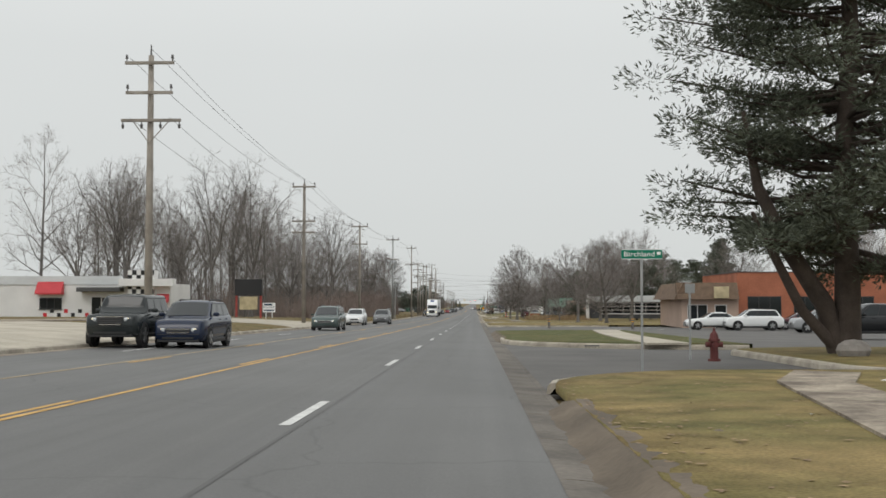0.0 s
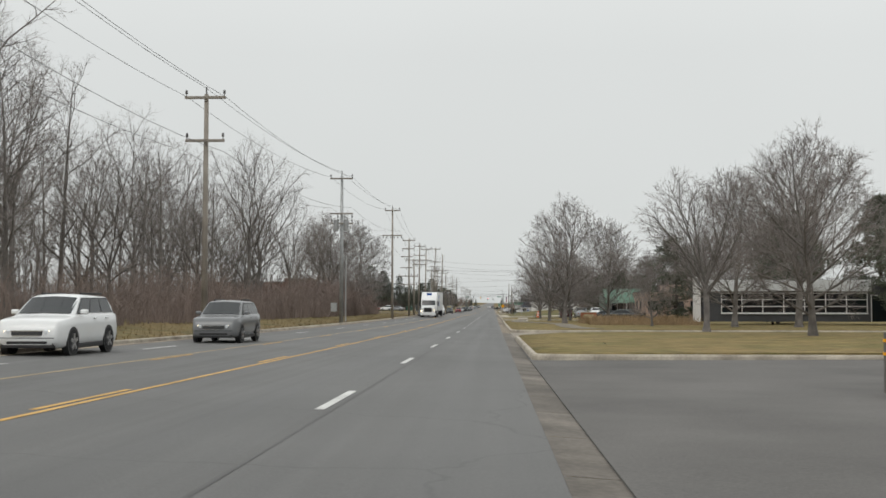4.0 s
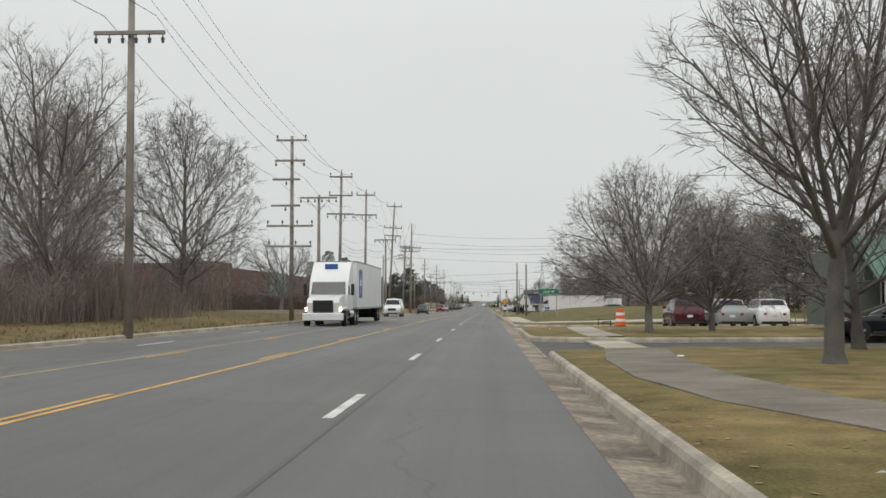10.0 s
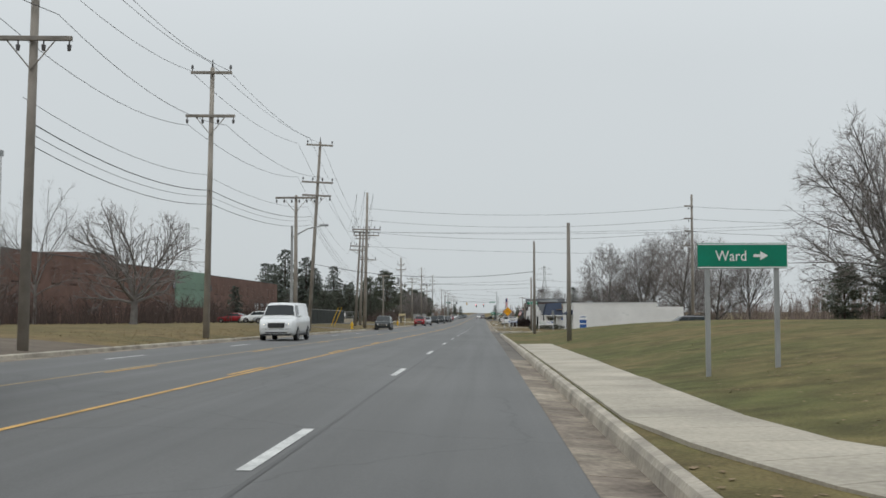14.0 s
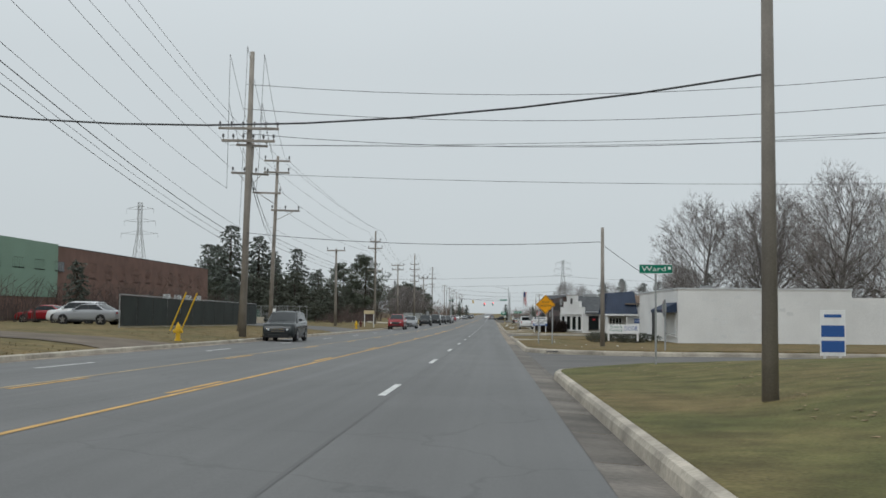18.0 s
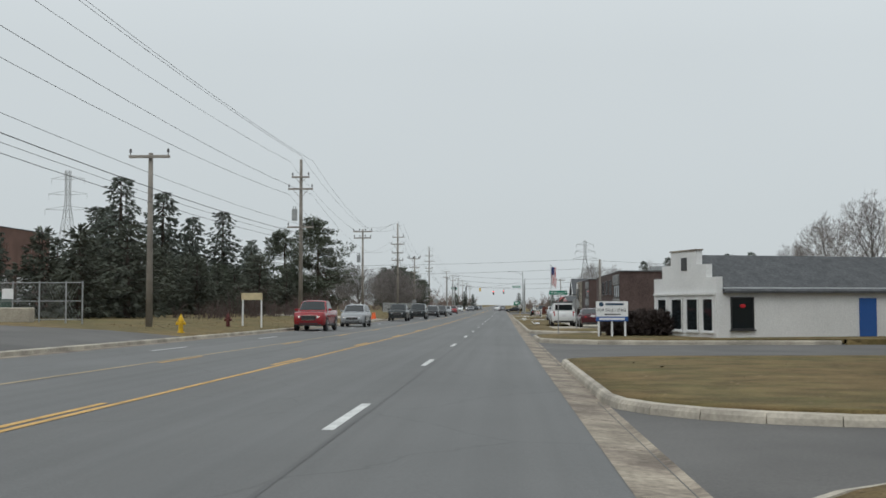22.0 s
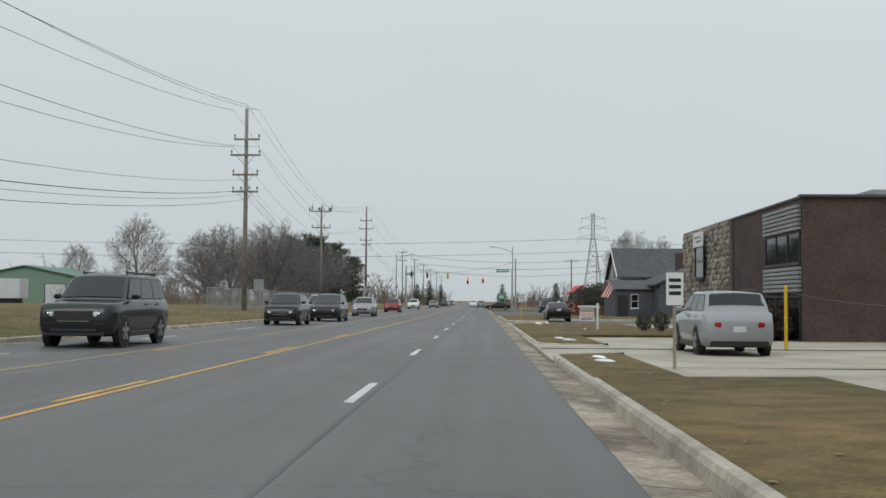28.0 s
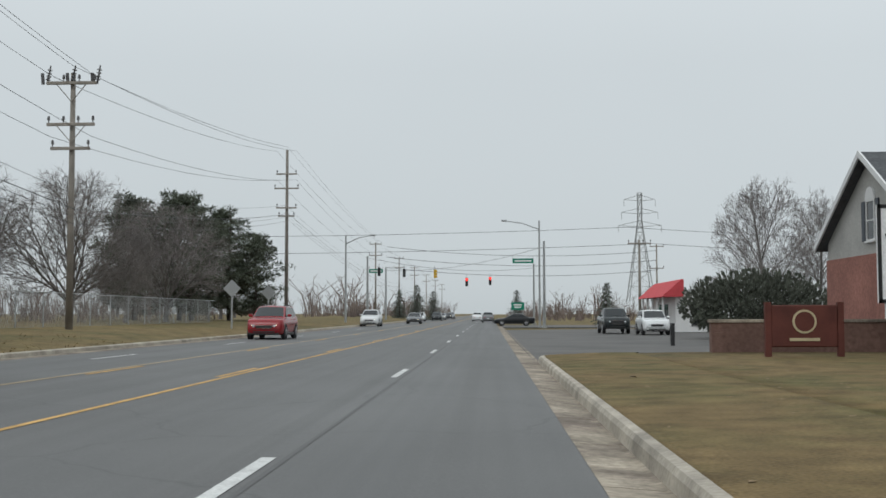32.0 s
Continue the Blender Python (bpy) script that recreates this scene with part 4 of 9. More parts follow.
    part("rear_valance", boxes((-hw * 0.8, hw * 0.8, -h - 0.006, -h + 0.14, prof[-1][1] + 0.02, prof[-1][1] + 0.2), bevel=0.03), M_BLACKP, t)
    part("rear_plate", boxes((-0.16, 0.16, -h - 0.012, -h + 0.02, prof[6][1] + 0.1, prof[6][1] + 0.25)), M_PLATE, t, "blank white number plate")
    if kind in ("suv", "fullsuv", "minivan"):
        for sx in (-1, 1):
            part("roof_rail", boxes((sx * hw * 0.6 - 0.02, sx * hw * 0.6 + 0.02, h - cab[-2][0], h - cab[2][0], H - 0.02, H + 0.035), bevel=0.008), M_BLACKP, t)
    if kind == "pickup":
        if cap:
            part("bed_cap", prism([(-hw * 0.9, 1.18), (hw * 0.9, 1.18), (hw * 0.8, 1.85), (-hw * 0.8, 1.85)], "y", -h + 0.05, h - 3.45), body, t, "white bed topper")
            part("cap_window", boxes((-hw * 0.7, hw * 0.7, -h + 0.03, -h + 0.049, 1.3, 1.75)), M_GLASS, t)
            for i in range(3):
                part("ladder_rack", boxes((-hw * 0.8, hw * 0.8, -h + 0.3 + i * 0.75, -h + 0.36 + i * 0.75, 1.86, 2.0)), M_STEEL_D, t)
        else:
            part("bed", boxes((-hw * 0.82, hw * 0.82, -h + 0.08, h - 3.7, 1.195, 1.215)), M_BLACKP, t, "black lined truck bed")
    if kind == "jeep":
        part("spare_wheel", rod((0, -h - 0.2, 1.0), (0, -h - 0.02, 1.0), 0.38, 0.38, 16), M_TYRE, t)
    return t


def semi_truck(x, y, heading):
    t = thing("semi_truck", pose(x, y, 0.05, 0, 0, heading), "white semi truck with a long white box trailer and blue emblem", "truck", "vehicles")
    # nose along +y, origin at the trailer's middle
    tr = part("trailer_box", boxes((-1.3, 1.3, -8.1, 8.1, 1.12, 4.1), bevel=0.02), M_TRUCKW, t, "white box trailer")
    part("bottom_rail", boxes((-1.31, 1.31, -8.11, 8.11, 1.02, 1.14)), M_GALV, t)
    part("top_rail", boxes((-1.315, 1.315, -8.115, 8.115, 4.02, 4.12)), M_GALV, t)
    for sx in (-1, 1):
        part("emblem_panel", boxes((sx * 1.3, sx * 1.312, 5.2, 7.0, 1.75, 3.6)), M_SIGN_B, tr, "blue emblem panel")
        em = boxes((sx * 1.312, sx * 1.318, 5.4, 6.8, 2.55, 2.62), (sx * 1.312, sx * 1.318, 5.7, 6.5, 2.62, 2.95), (sx * 1.312, sx * 1.318, 6.02, 6.18, 2.95, 3.3), (sx * 1.312, sx * 1.318, 6.02, 6.18, 1.95, 2.5))
        part("emblem", em, M_SIGN_W, tr)
    ty, ri = wheel_meshes(0.51, 0.28)
    for wy in (-6.9, -5.65, 7.4, 8.7, 12.9):
        for sx in (-1, 1):
            w = new("wheel", ty)
            w.parent = t
            w.matrix_basis = pose(sx * 1.12, wy, 0.51)
            r = new("rim", ri)
            r.parent = w
            r.matrix_basis = pose(sx * 0.05, 0, 0)
    part("bogie", boxes((-0.6, 0.6, -7.6, -4.9, 0.55, 1.02), bevel=0.03), M_BLACKP, t)
    for sx in (-1, 1):
        part("landing_leg", boxes((sx * 0.9 - 0.07, sx * 0.9 + 0.07, 4.4, 4.55, 0.2, 1.05)), M_STEEL_D, t)
    part("mud_flap", boxes((-1.2, 1.2, -7.75, -7.72, 0.25, 1.0)), M_BLACKP, t)
    part("chassis", boxes((-0.45, 0.45, 6.4, 13.8, 0.75, 1.05)), M_BLACKP, t)
    cab = prism([(9.2, 1.05), (11.9, 1.05), (11.9, 1.9), (11.55, 2.75), (10.9, 3.3), (10.0, 3.95), (9.2, 4.0)], "x", -1.18, 1.18)
    part("cab", cab, M_TRUCKW, t, "white sleeper cab")
    part("bonnet", prism([(11.85, 0.8), (14.0, 0.75), (14.1, 1.45), (13.9, 1.7), (11.85, 1.95)], "x", -0.95, 0.95), M_TRUCKW, t)
    part("fender", boxes((-1.2, 1.2, 12.3, 13.5, 1.02, 1.2), bevel=0.05), M_TRUCKW, t)
    part("front_bumper", boxes((-1.2, 1.2, 13.9, 14.2, 0.4, 0.85), bevel=0.05), M_TRUCKW, t)
    part("grille", boxes((-0.6, 0.6, 14.05, 14.13, 0.9, 1.6), bevel=0.02), M_BLACKP, t)
    for sx in (-1, 1):
        part("headlight", boxes((sx * 0.72, sx * 1.08, 13.85, 14.0, 0.95, 1.2), bevel=0.03), M_LAMP_ON, t)
        part("mirror", boxes((sx * 1.35, sx * 1.55, 11.6, 11.7, 1.9, 2.6), bevel=0.02), M_BLACKP, t)
        part("fuel_tank", rod((sx * 0.95, 9.3, 0.75), (sx * 0.95, 11.3, 0.75), 0.33, 0.33, 14), M_CHROME, t)
        part("side_window", boxes((sx * 1.18, sx * 1.19, 10.9, 11.6, 1.95, 2.5)), M_GLASS, t)
    ws = bmesh.new()
    ws.faces.new([ws.verts.new(p) for p in ((-1.05, 11.93, 1.98), (1.05, 11.93, 1.98), (1.0, 11.6, 2.72), (-1.0, 11.6, 2.72))])
    part("windscreen", ws, M_GLASS, t)
    part("roof_emblem", boxes((-0.4, 0.4, 10.55, 10.6, 3.4, 3.85)), M_SIGN_B, t)
    return t


# ---- signs and street things ----
def post_sign(name, x, y, z0, posts, panel, face, label, category="road sign", back=False, turn=0.0, words=(), extra=None, post_mat=None, post_r=0.03, border=None, panel_y=0.0):
    """posts: x offsets; panel: (half width, bottom, top); words: rows of (text, size, x, z, material, width). Faces -y."""
    t = thing(name, pose(x, y, z0, 0, 0, turn), label, category, "signs")
    for px in posts:
        part("post", boxes((px - post_r, px + post_r, 0.0, post_r * 2, -0.3, panel[2] - 0.02), bevel=0.004), post_mat or M_GALV, t)
    hw, b, tp = panel
    p = part("panel", boxes((-hw, hw, -0.03, -0.003, b, tp), bevel=0.004), M_SIGNBACK if back else face, t)
    if border:
        fr = boxes((-hw, hw, -0.034, -0.03, b, b + 0.025), (-hw, hw, -0.034, -0.03, tp - 0.025, tp), (-hw, -hw + 0.025, -0.034, -0.03, b, tp), (hw - 0.025, hw, -0.034, -0.03, b, tp))
        part("border", fr, border, p)
    for wtext, size, wx, wz, wm, ww in words:
        if wtext:
            text("lettering", wtext, size, wm, p, pose(wx, -0.034, wz), ww, 0.003)
        else:
            part("text_bar", boxes((wx - ww / 2, wx + ww / 2, -0.036, -0.03, wz - size / 2, wz + size / 2)), wm, p)
    return t


def street_sign(x, y, z0, h, words, width, label, bar=True, turn=0.0, tall=0.23):
    t = thing("street_name_sign", pose(x, y, z0, 0, 0, turn), label, "street sign", "signs")
    part("post", boxes((-0.025, 0.025, 0, 0.05, -0.3, h)), M_GALV, t)
    p = part("blade", boxes((-width / 2, width / 2, -0.02, -0.004, h - tall, h), bevel=0.004), M_SIGN_G, t)
    fr = boxes((-width / 2, width / 2, -0.023, -0.02, h - tall, h - tall + 0.012), (-width / 2, width / 2, -0.023, -0.02, h - 0.012, h))
    part("border", fr, M_SIGN_W, p)
    text("lettering", words, tall * 0.72, M_SIGN_W, p, pose(-width * 0.06, -0.024, h - tall / 2), width * 0.74, 0.003)
    part("suffix_bar", boxes((width * 0.37, width * 0.46, -0.024, -0.02, h - tall * 0.55, h - tall * 0.25)), M_SIGN_W, p)
    return t


def hydrant(x, y, z, material, label):
    t = thing("fire_hydrant", pose(x, y, z), label, "hydrant")
    bm = bmesh.new()
    for (z0, z1, r0, r1) in ((0, 0.06, 0.16, 0.16), (0.06, 0.5, 0.105, 0.1), (0.5, 0.56, 0.15, 0.15), (0.56, 0.7, 0.12, 0.09), (0.7, 0.77, 0.08, 0.03)):
        cyl(bm, (0, 0, z0), (0, 0, z1), r0, r1, 14)
    part("barrel", bm, material, t)
    part("cap_nut", boxes((-0.025, 0.025, -0.025, 0.025, 0.76, 0.83)), material, t)
    for d in ((1, 0), (-1, 0), (0, -1)):
        part("outlet", rod((d[0] * 0.08, d[1] * 0.08, 0.42), (d[0] * 0.21, d[1] * 0.21, 0.42), 0.065, 0.075, 10), material, t)
    return t


def cone_proto():
    t = thing("traffic_cone", pose(0, -400, -60), "orange traffic cone standing on the verge", "traffic cone", "traffic cones")
    bm = bmesh.new()
    cyl(bm, (0, 0, 0.03), (0, 0, 0.72), 0.16, 0.03, 14)
    part("cone", bm, M_ORANGE, t)
    part("base", boxes((-0.19, 0.19, -0.19, 0.19, 0, 0.035), bevel=0.008), M_ORANGE, t)
    return t


def barrel(x, y, z):
    t = thing("traffic_barrel", pose(x, y, z), "orange and white striped construction barrel on the grass", "barrel")
    zs = (0.05, 0.28, 0.44, 0.62, 0.78, 0.98)
    for i in range(5):
        r = 0.29 - 0.018 * i
        part("band", rod((0, 0, zs[i]), (0, 0, zs[i + 1]), r, r - 0.012, 18), M_ORANGE if i % 2 == 0 else M_SIGN_W, t)
    part("base", rod((0, 0, 0), (0, 0, 0.06), 0.36, 0.34, 18), M_BLACKP, t)
    return t


def flag_pole(x, y, h, label, fw=1.6, drop=2.4):
    t = thing("flagpole", pose(x, y, gz(y) + 0.05), label, "flag")
    part("pole", rod((0, 0, 0), (0, 0, h), 0.05, 0.03, 10), M_GALV, t)
    part("finial", ball((0, 0, h + 0.06), 0.07, 10), M_CHROME, t)
    f = new("flag")
    f.parent = t
    for i in range(9):
        z1 = h - 0.15
        bm = bmesh.new()
        n = 6
        x0 = 0.05 + i * 0.055
        rows = []
        for k in range(n + 1):
            u = k / n
            rows.append((x0 + 0.03 * math.sin(u * 9 + i), 0.05 * math.sin(i * 1.7 + u * 5), z1 - drop * u * (0.8 + 0.02 * i)))
        for a, b in zip(rows, rows[1:]):
            q = [bm.verts.new(p) for p in (a, (a[0] + 0.055, a[1] + 0.02, a[2]), (b[0] + 0.055, b[1] + 0.02, b[2]), b)]
            bm.faces.new(q)
        part("stripe", bm, (M_FLAG_R, M_FLAG_W)[i % 2], f)
    bm = boxes((0.05, 0.36, -0.06, -0.02, h - 0.15 - drop * 0.35, h - 0.15))
    part("canton", bm, M_FLAG_B, f)
    return t


def lattice_tower(x, y, h, label, w=5.0):
    t = thing("transmission_tower", pose(x, y, 0), label, "pylon", "pylons")

    def leg(z, sx, sy):
        f = 0.5 * w * max(0.16, 1 - z / h * 1.15)
        return Vector((sx * f, sy * f, z))

    zs = [h * (1 - (1 - i / 9) ** 1.25) for i in range(10)]
    for sx in (-1, 1):
        for sy in (-1, 1):
            pts = [leg(z, sx, sy) for z in zs]
            vs, fs = [], []
            tube_into(vs, fs, pts, [0.085] * len(pts), 4)
            raw("leg", vs, fs, M_GALV, t)
    vs, fs = [], []
    for a, b in zip(zs, zs[1:]):
        for p, q in (((-1, -1), (1, -1)), ((1, -1), (1, 1)), ((1, 1), (-1, 1)), ((-1, 1), (-1, -1))):
            tube_into(vs, fs, [leg(a, *p), leg(b, *q)], [0.04, 0.04], 3)
            tube_into(vs, fs, [leg(a, *q), leg(b, *p)], [0.04, 0.04], 3)
            tube_into(vs, fs, [leg(b, *p), leg(b, *q)], [0.04, 0.04], 3)
    raw("bracing", vs, fs, M_GALV, t)
    for k, zz in enumerate((0.7, 0.82, 0.94)):
        aw = w * (0.85, 0.72, 0.62)[k]
        vs, fs = [], []
        for s in (-1, 1):
            tube_into(vs, fs, [Vector((0, 0, h * zz + 0.9)), Vector((s * aw, 0, h * zz))], [0.06, 0.04], 4)
            tube_into(vs, fs, [Vector((0, 0, h * zz - 0.3)), Vector((s * aw, 0, h * zz))], [0.06, 0.04], 4)
            tube_into(vs, fs, [Vector((s * aw, 0, h * zz)), Vector((s * aw, 0, h * zz - 1.4))], [0.05, 0.05], 4)
        raw("tower_arm", vs, fs, M_GALV, t)
    return t


# ---- buildings ----
def window(parent, x, z, w, h, y=0.0, axis="y", nx=1, nz=1, frame=None, side=-1, sill=True, depth=0.06, name="window", fw=0.05):
    """A framed window on the wall plane y (axis 'y') or x (axis 'x') facing side; x is its middle along the wall, z its bottom."""
    win = new(name)
    win.parent = parent
    fr = frame or M_FRAMEW

    def bx(a0, a1, b0, b1, c0, c1):
        return (a0, a1, y + side * b1, y + side * b0, c0, c1) if axis == "y" else (y + side * b1, y + side * b0, a0, a1, c0, c1)

    rows = [bx(x - w / 2, x + w / 2, 0, depth, z, z + fw), bx(x - w / 2, x + w / 2, 0, depth, z + h - fw, z + h), bx(x - w / 2, x - w / 2 + fw, 0, depth, z + fw, z + h - fw), bx(x + w / 2 - fw, x + w / 2, 0, depth, z + fw, z + h - fw)]
    for i in range(1, nx):
        rows.append(bx(x - w / 2 + w * i / nx - fw / 2, x - w / 2 + w * i / nx + fw / 2, 0, depth * 0.9, z + fw, z + h - fw))
    for i in range(1, nz):
        rows.append(bx(x - w / 2 + fw, x + w / 2 - fw, 0, depth * 0.85, z + h * i / nz - fw / 2, z + h * i / nz + fw / 2))
    part("window_frame", boxes(*rows), fr, win)
    for i in range(nx):
        part("pane", boxes(bx(x - w / 2 + w * i / nx, x - w / 2 + w * (i + 1) / nx, 0.004, 0.02, z, z + h)), M_GLASS, win)
    if sill:
        part("sill", boxes(bx(x - w / 2 - 0.06, x + w / 2 + 0.06, 0, depth + 0.06, z - 0.07, z)), fr, win)
    return win


def door(parent, x, z, w, h, y=0.0, axis="y", side=-1, material=None, glazed=False, label=""):
    d = new("door")
    if label:
        d["label"] = label
    d.parent = parent

    def bx(a0, a1, b0, b1, c0, c1):
        return (a0, a1, y + side * b1, y + side * b0, c0, c1) if axis == "y" else (y + side * b1, y + side * b0, a0, a1, c0, c1)

    part("door_frame", boxes(bx(x - w / 2 - 0.08, x - w / 2, 0, 0.07, z, z + h + 0.08), bx(x + w / 2, x + w / 2 + 0.08, 0, 0.07, z, z + h + 0.08), bx(x - w / 2, x + w / 2, 0, 0.07, z + h, z + h + 0.08)), M_FRAMEW if glazed else M_FRAMED, d)
    part("door_leaf", boxes(bx(x - w / 2, x + w / 2, 0.0, 0.035, z, z + h)), M_GLASS if glazed else (material or M_FRAMED), d)
    part("door_handle", boxes(bx(x + w * 0.36, x + w * 0.4, 0.035, 0.09, z + 0.95, z + 1.15)), M_CHROME, d)
    return d


def shell(parent, x0, x1, y0, y1, z0, z1, material, name="wall", roof=None, parapet=0.0, t=0.25):
    """Four walls with thickness and a flat roof slab."""
    part(name, boxes((x0, x1, y0, y0 + t, z0, z1)), material, parent)
    part(name, boxes((x0, x1, y1 - t, y1, z0, z1)), material, parent)
    part(name, boxes((x0, x0 + t, y0 + t, y1 - t, z0, z1)), material, parent)
    part(name, boxes((x1 - t, x1, y0 + t, y1 - t, z0, z1)), material, parent)
    part("roof", boxes((x0 + t, x1 - t, y0 + t, y1 - t, z1 - 0.25 - parapet, z1 - 0.05 - parapet)), roof or M_ASPH_OLD, parent)
    if parapet >= 0:
        e = 0.05
        part("coping", boxes((x0 - e, x1 + e, y0 - e, y0 + t, z1, z1 + 0.08), (x0 - e, x1 + e, y1 - t, y1 + e, z1, z1 + 0.08), (x0 - e, x0 + t, y0 + t, y1 - t, z1, z1 + 0.08), (x1 - t, x1 + e, y0 + t, y1 - t, z1, z1 + 0.08)), M_FASCIA if material is M_WHITEP else M_STEEL_D, parent)


def clapboards(parent, a0, a1, z0, z1, y, axis, side, material, step=0.2):
    """Lapped siding boards, each a part, on a wall plane."""
    z = z0
    while z < z1 - 0.02:
        zt = min(z + step, z1)
        if axis == "y":
            bm = prism([(y + side * 0.035, z), (y + side * 0.012, zt), (y, zt), (y, z)], "x", a0, a1)
        else:
            bm = prism([(y + side * 0.035, z), (y + side * 0.012, zt), (y, zt), (y, z)], "y", a0, a1)
        part("siding_board", bm, material, parent)
        z = zt


def awning(parent, x, z, w, h, out, y, axis, side, material):
    if axis == "y":
        bm = prism([(y, z), (y + side * out, z), (y + side * out, z + 0.18), (y, z + h)], "x", x - w / 2, x + w / 2)
    else:
        bm = prism([(y, z), (y + side * out, z), (y + side * out, z + 0.18), (y, z + h)], "y", x - w / 2, x + w / 2)
    return part("awning", bm, material, parent)


# ---- ground and road ----
XR, XL = 1.5, -12.95          # kerb faces
LINE_Y1, LINE_Y2, DASH_R, DASH_L = -5.38, -8.55, -2.0, -10.8


def road_z(x):
    """Cross-section of the carriageway: it climbs from the gutter towards the far side."""
    if x > -7:
        return -0.018 * x
    return 0.126 + (-7 - x) * 0.016


def ribbon(name, cols, y0, y1, material, step=10.0, parent=None, label=""):
    """A strip along the road: cols are (x, z over the profile)."""
    n = max(2, int((y1 - y0) / step) + 1)
    vs, fs = [], []
    for i in range(n):
        y = y0 + (y1 - y0) * i / (n - 1)
        g = gz(y)
        vs += [(x, y, z + g) for x, z in cols]
    k = len(cols)
    for i in range(n - 1):
        for j in range(k - 1):
            a = i * k + j
            fs.append((a, a + 1, a + k + 1, a + k))
    return raw(name, vs, fs, material, parent, label)


ground = ribbon("ground", [(-2500, 3), (-400, 1.6), (-60, 1.1), (-32, 1.0), (-22, 0.9), (-16, 0.62), (-14.2, 0.46), (-13.3, 0.35), (-13.0, 0.1), (-12.9, -0.35), (1.4, -0.45), (1.6, -0.14), (2.4, -0.13), (9, -0.13), (60, -0.06), (400, 1.0), (2500, 2)], -200, 2900, M_GRASS, 8.0)
tagged(ground, "flat winter ground of dormant brownish grass", "ground", "", "structure")
road = ribbon("road", [(XL - 0.1, road_z(XL)), (-10, road_z(-10)), (-7, road_z(-7)), (-3, road_z(-3)), (1.0, road_z(1.0))], -200, 2900, M_ASPHALT, 8.0)
tagged(road, "five-lane grey asphalt road, damp and worn", "road", "", "structure")
far_kerb = ribbon("kerb_far", [(XL - 0.32, 0.3), (XL - 0.3, 0.36), (XL - 0.16, 0.37), (XL - 0.03, 0.34), (XL, road_z(XL) - 0.02)], -200, 2900, M_KERB, 8.0)
tagged(far_kerb, "pale concrete kerb along the far side of the road", "kerb", "", "structure")
gutter_far = ribbon("gutter_far", [(XL, road_z(XL) + 0.004), (XL + 0.45, road_z(XL + 0.45) + 0.006)], -200, 2900, M_CONC_D, 8.0)
tagged(gutter_far, "stained concrete gutter beside the far kerb", "gutter", "", "structure")

# road paint, each stroke its own piece
paint_set = tagged(new("road_markings"), "white lane dashes and yellow centre-lane lines on the asphalt", "road marking", "", "structure")


def stripe(x, y0, y1, w, material, name):
    n = max(2, int((y1 - y0) / 8) + 2)
    vs, fs = [], []
    for i in range(n):
        y = y0 + (y1 - y0) * i / (n - 1)
        for xx in (x - w / 2, x + w / 2):
            vs.append((xx, y, road_z(xx) + gz(y) + 0.006))
    for i in range(n - 1):
        fs.append((2 * i, 2 * i + 1, 2 * i + 3, 2 * i + 2))
    return raw(name, vs, fs, material, paint_set)


KNOT_I = [-12, 0, 4, 8, 9, 11, 14, 16, 20, 22, 24, 27, 29, 32, 36, 38, 60]
KNOT_Y = [-173.0, 9.5, 64.7, 119.8, 135.9, 168.3, 211.1, 246.5, 309.9, 341.0, 370.0, 414.9, 443.4, 493.8, 547.6, 581.7, 917.0]
for i in range(-8, 60):
    d0 = float(np.interp(i, KNOT_I, KNOT_Y))
    stripe(DASH_R, d0, d0 + 3.6, 0.14, M_WHITE_LINE, "lane_dash")
    stripe(DASH_L, d0 + 6, d0 + 9.8, 0.13, M_WHITE_LINE, "lane_dash")
    for lx, sd in ((LINE_Y1, -1), (LINE_Y2, 1)):
        stripe(lx + sd * 0.2, d0 - 1.0, d0 + 2.8, 0.11, M_YELLOW_LINE, "centre_dash")
for lx in (LINE_Y1, LINE_Y2):
    for i in range(12):
        stripe(lx, -150 + 100 * i, -50 + 100 * i, 0.11, M_YELLOW_LINE if lx == LINE_Y1 else M_PALE_LINE, "centre_line")
seam = ribbon("tar_seam", [(-1.86, road_z(-1.8) + 0.004), (-1.8, road_z(-1.8) + 0.004)], -200, 900, M_TAR, 8.0)
tagged(seam, "dark tar seam along the lane", "tar seam", "", "structure")
# ---- near-side kerbs, gutters, lawns and drives ----
def corner(cx, cy, r, a0, a1, n=6):
    return [(cx + r * math.cos(radians(a0 + (a1 - a0) * i / n)), cy + r * math.sin(radians(a0 + (a1 - a0) * i / n))) for i in range(n + 1)]


LAWNS = []


def lawn_z(x, y, x0, y0, y1, rise, hump):
    """Height of a lawn's top over the road's profile."""
    return rise + 0.05 * min(1, (x - x0) / 3) + hump * max(0.0, math.sin(min(1.0, max(0, (x - x0 - 1.9)) / 9.0) * 1.57)) * math.sin(min(1, max(0, (y - y0) / (y1 - y0))) * 3.14) ** 0.5 + 0.02 * noise.noise((x * 0.7, y * 0.7, 0))


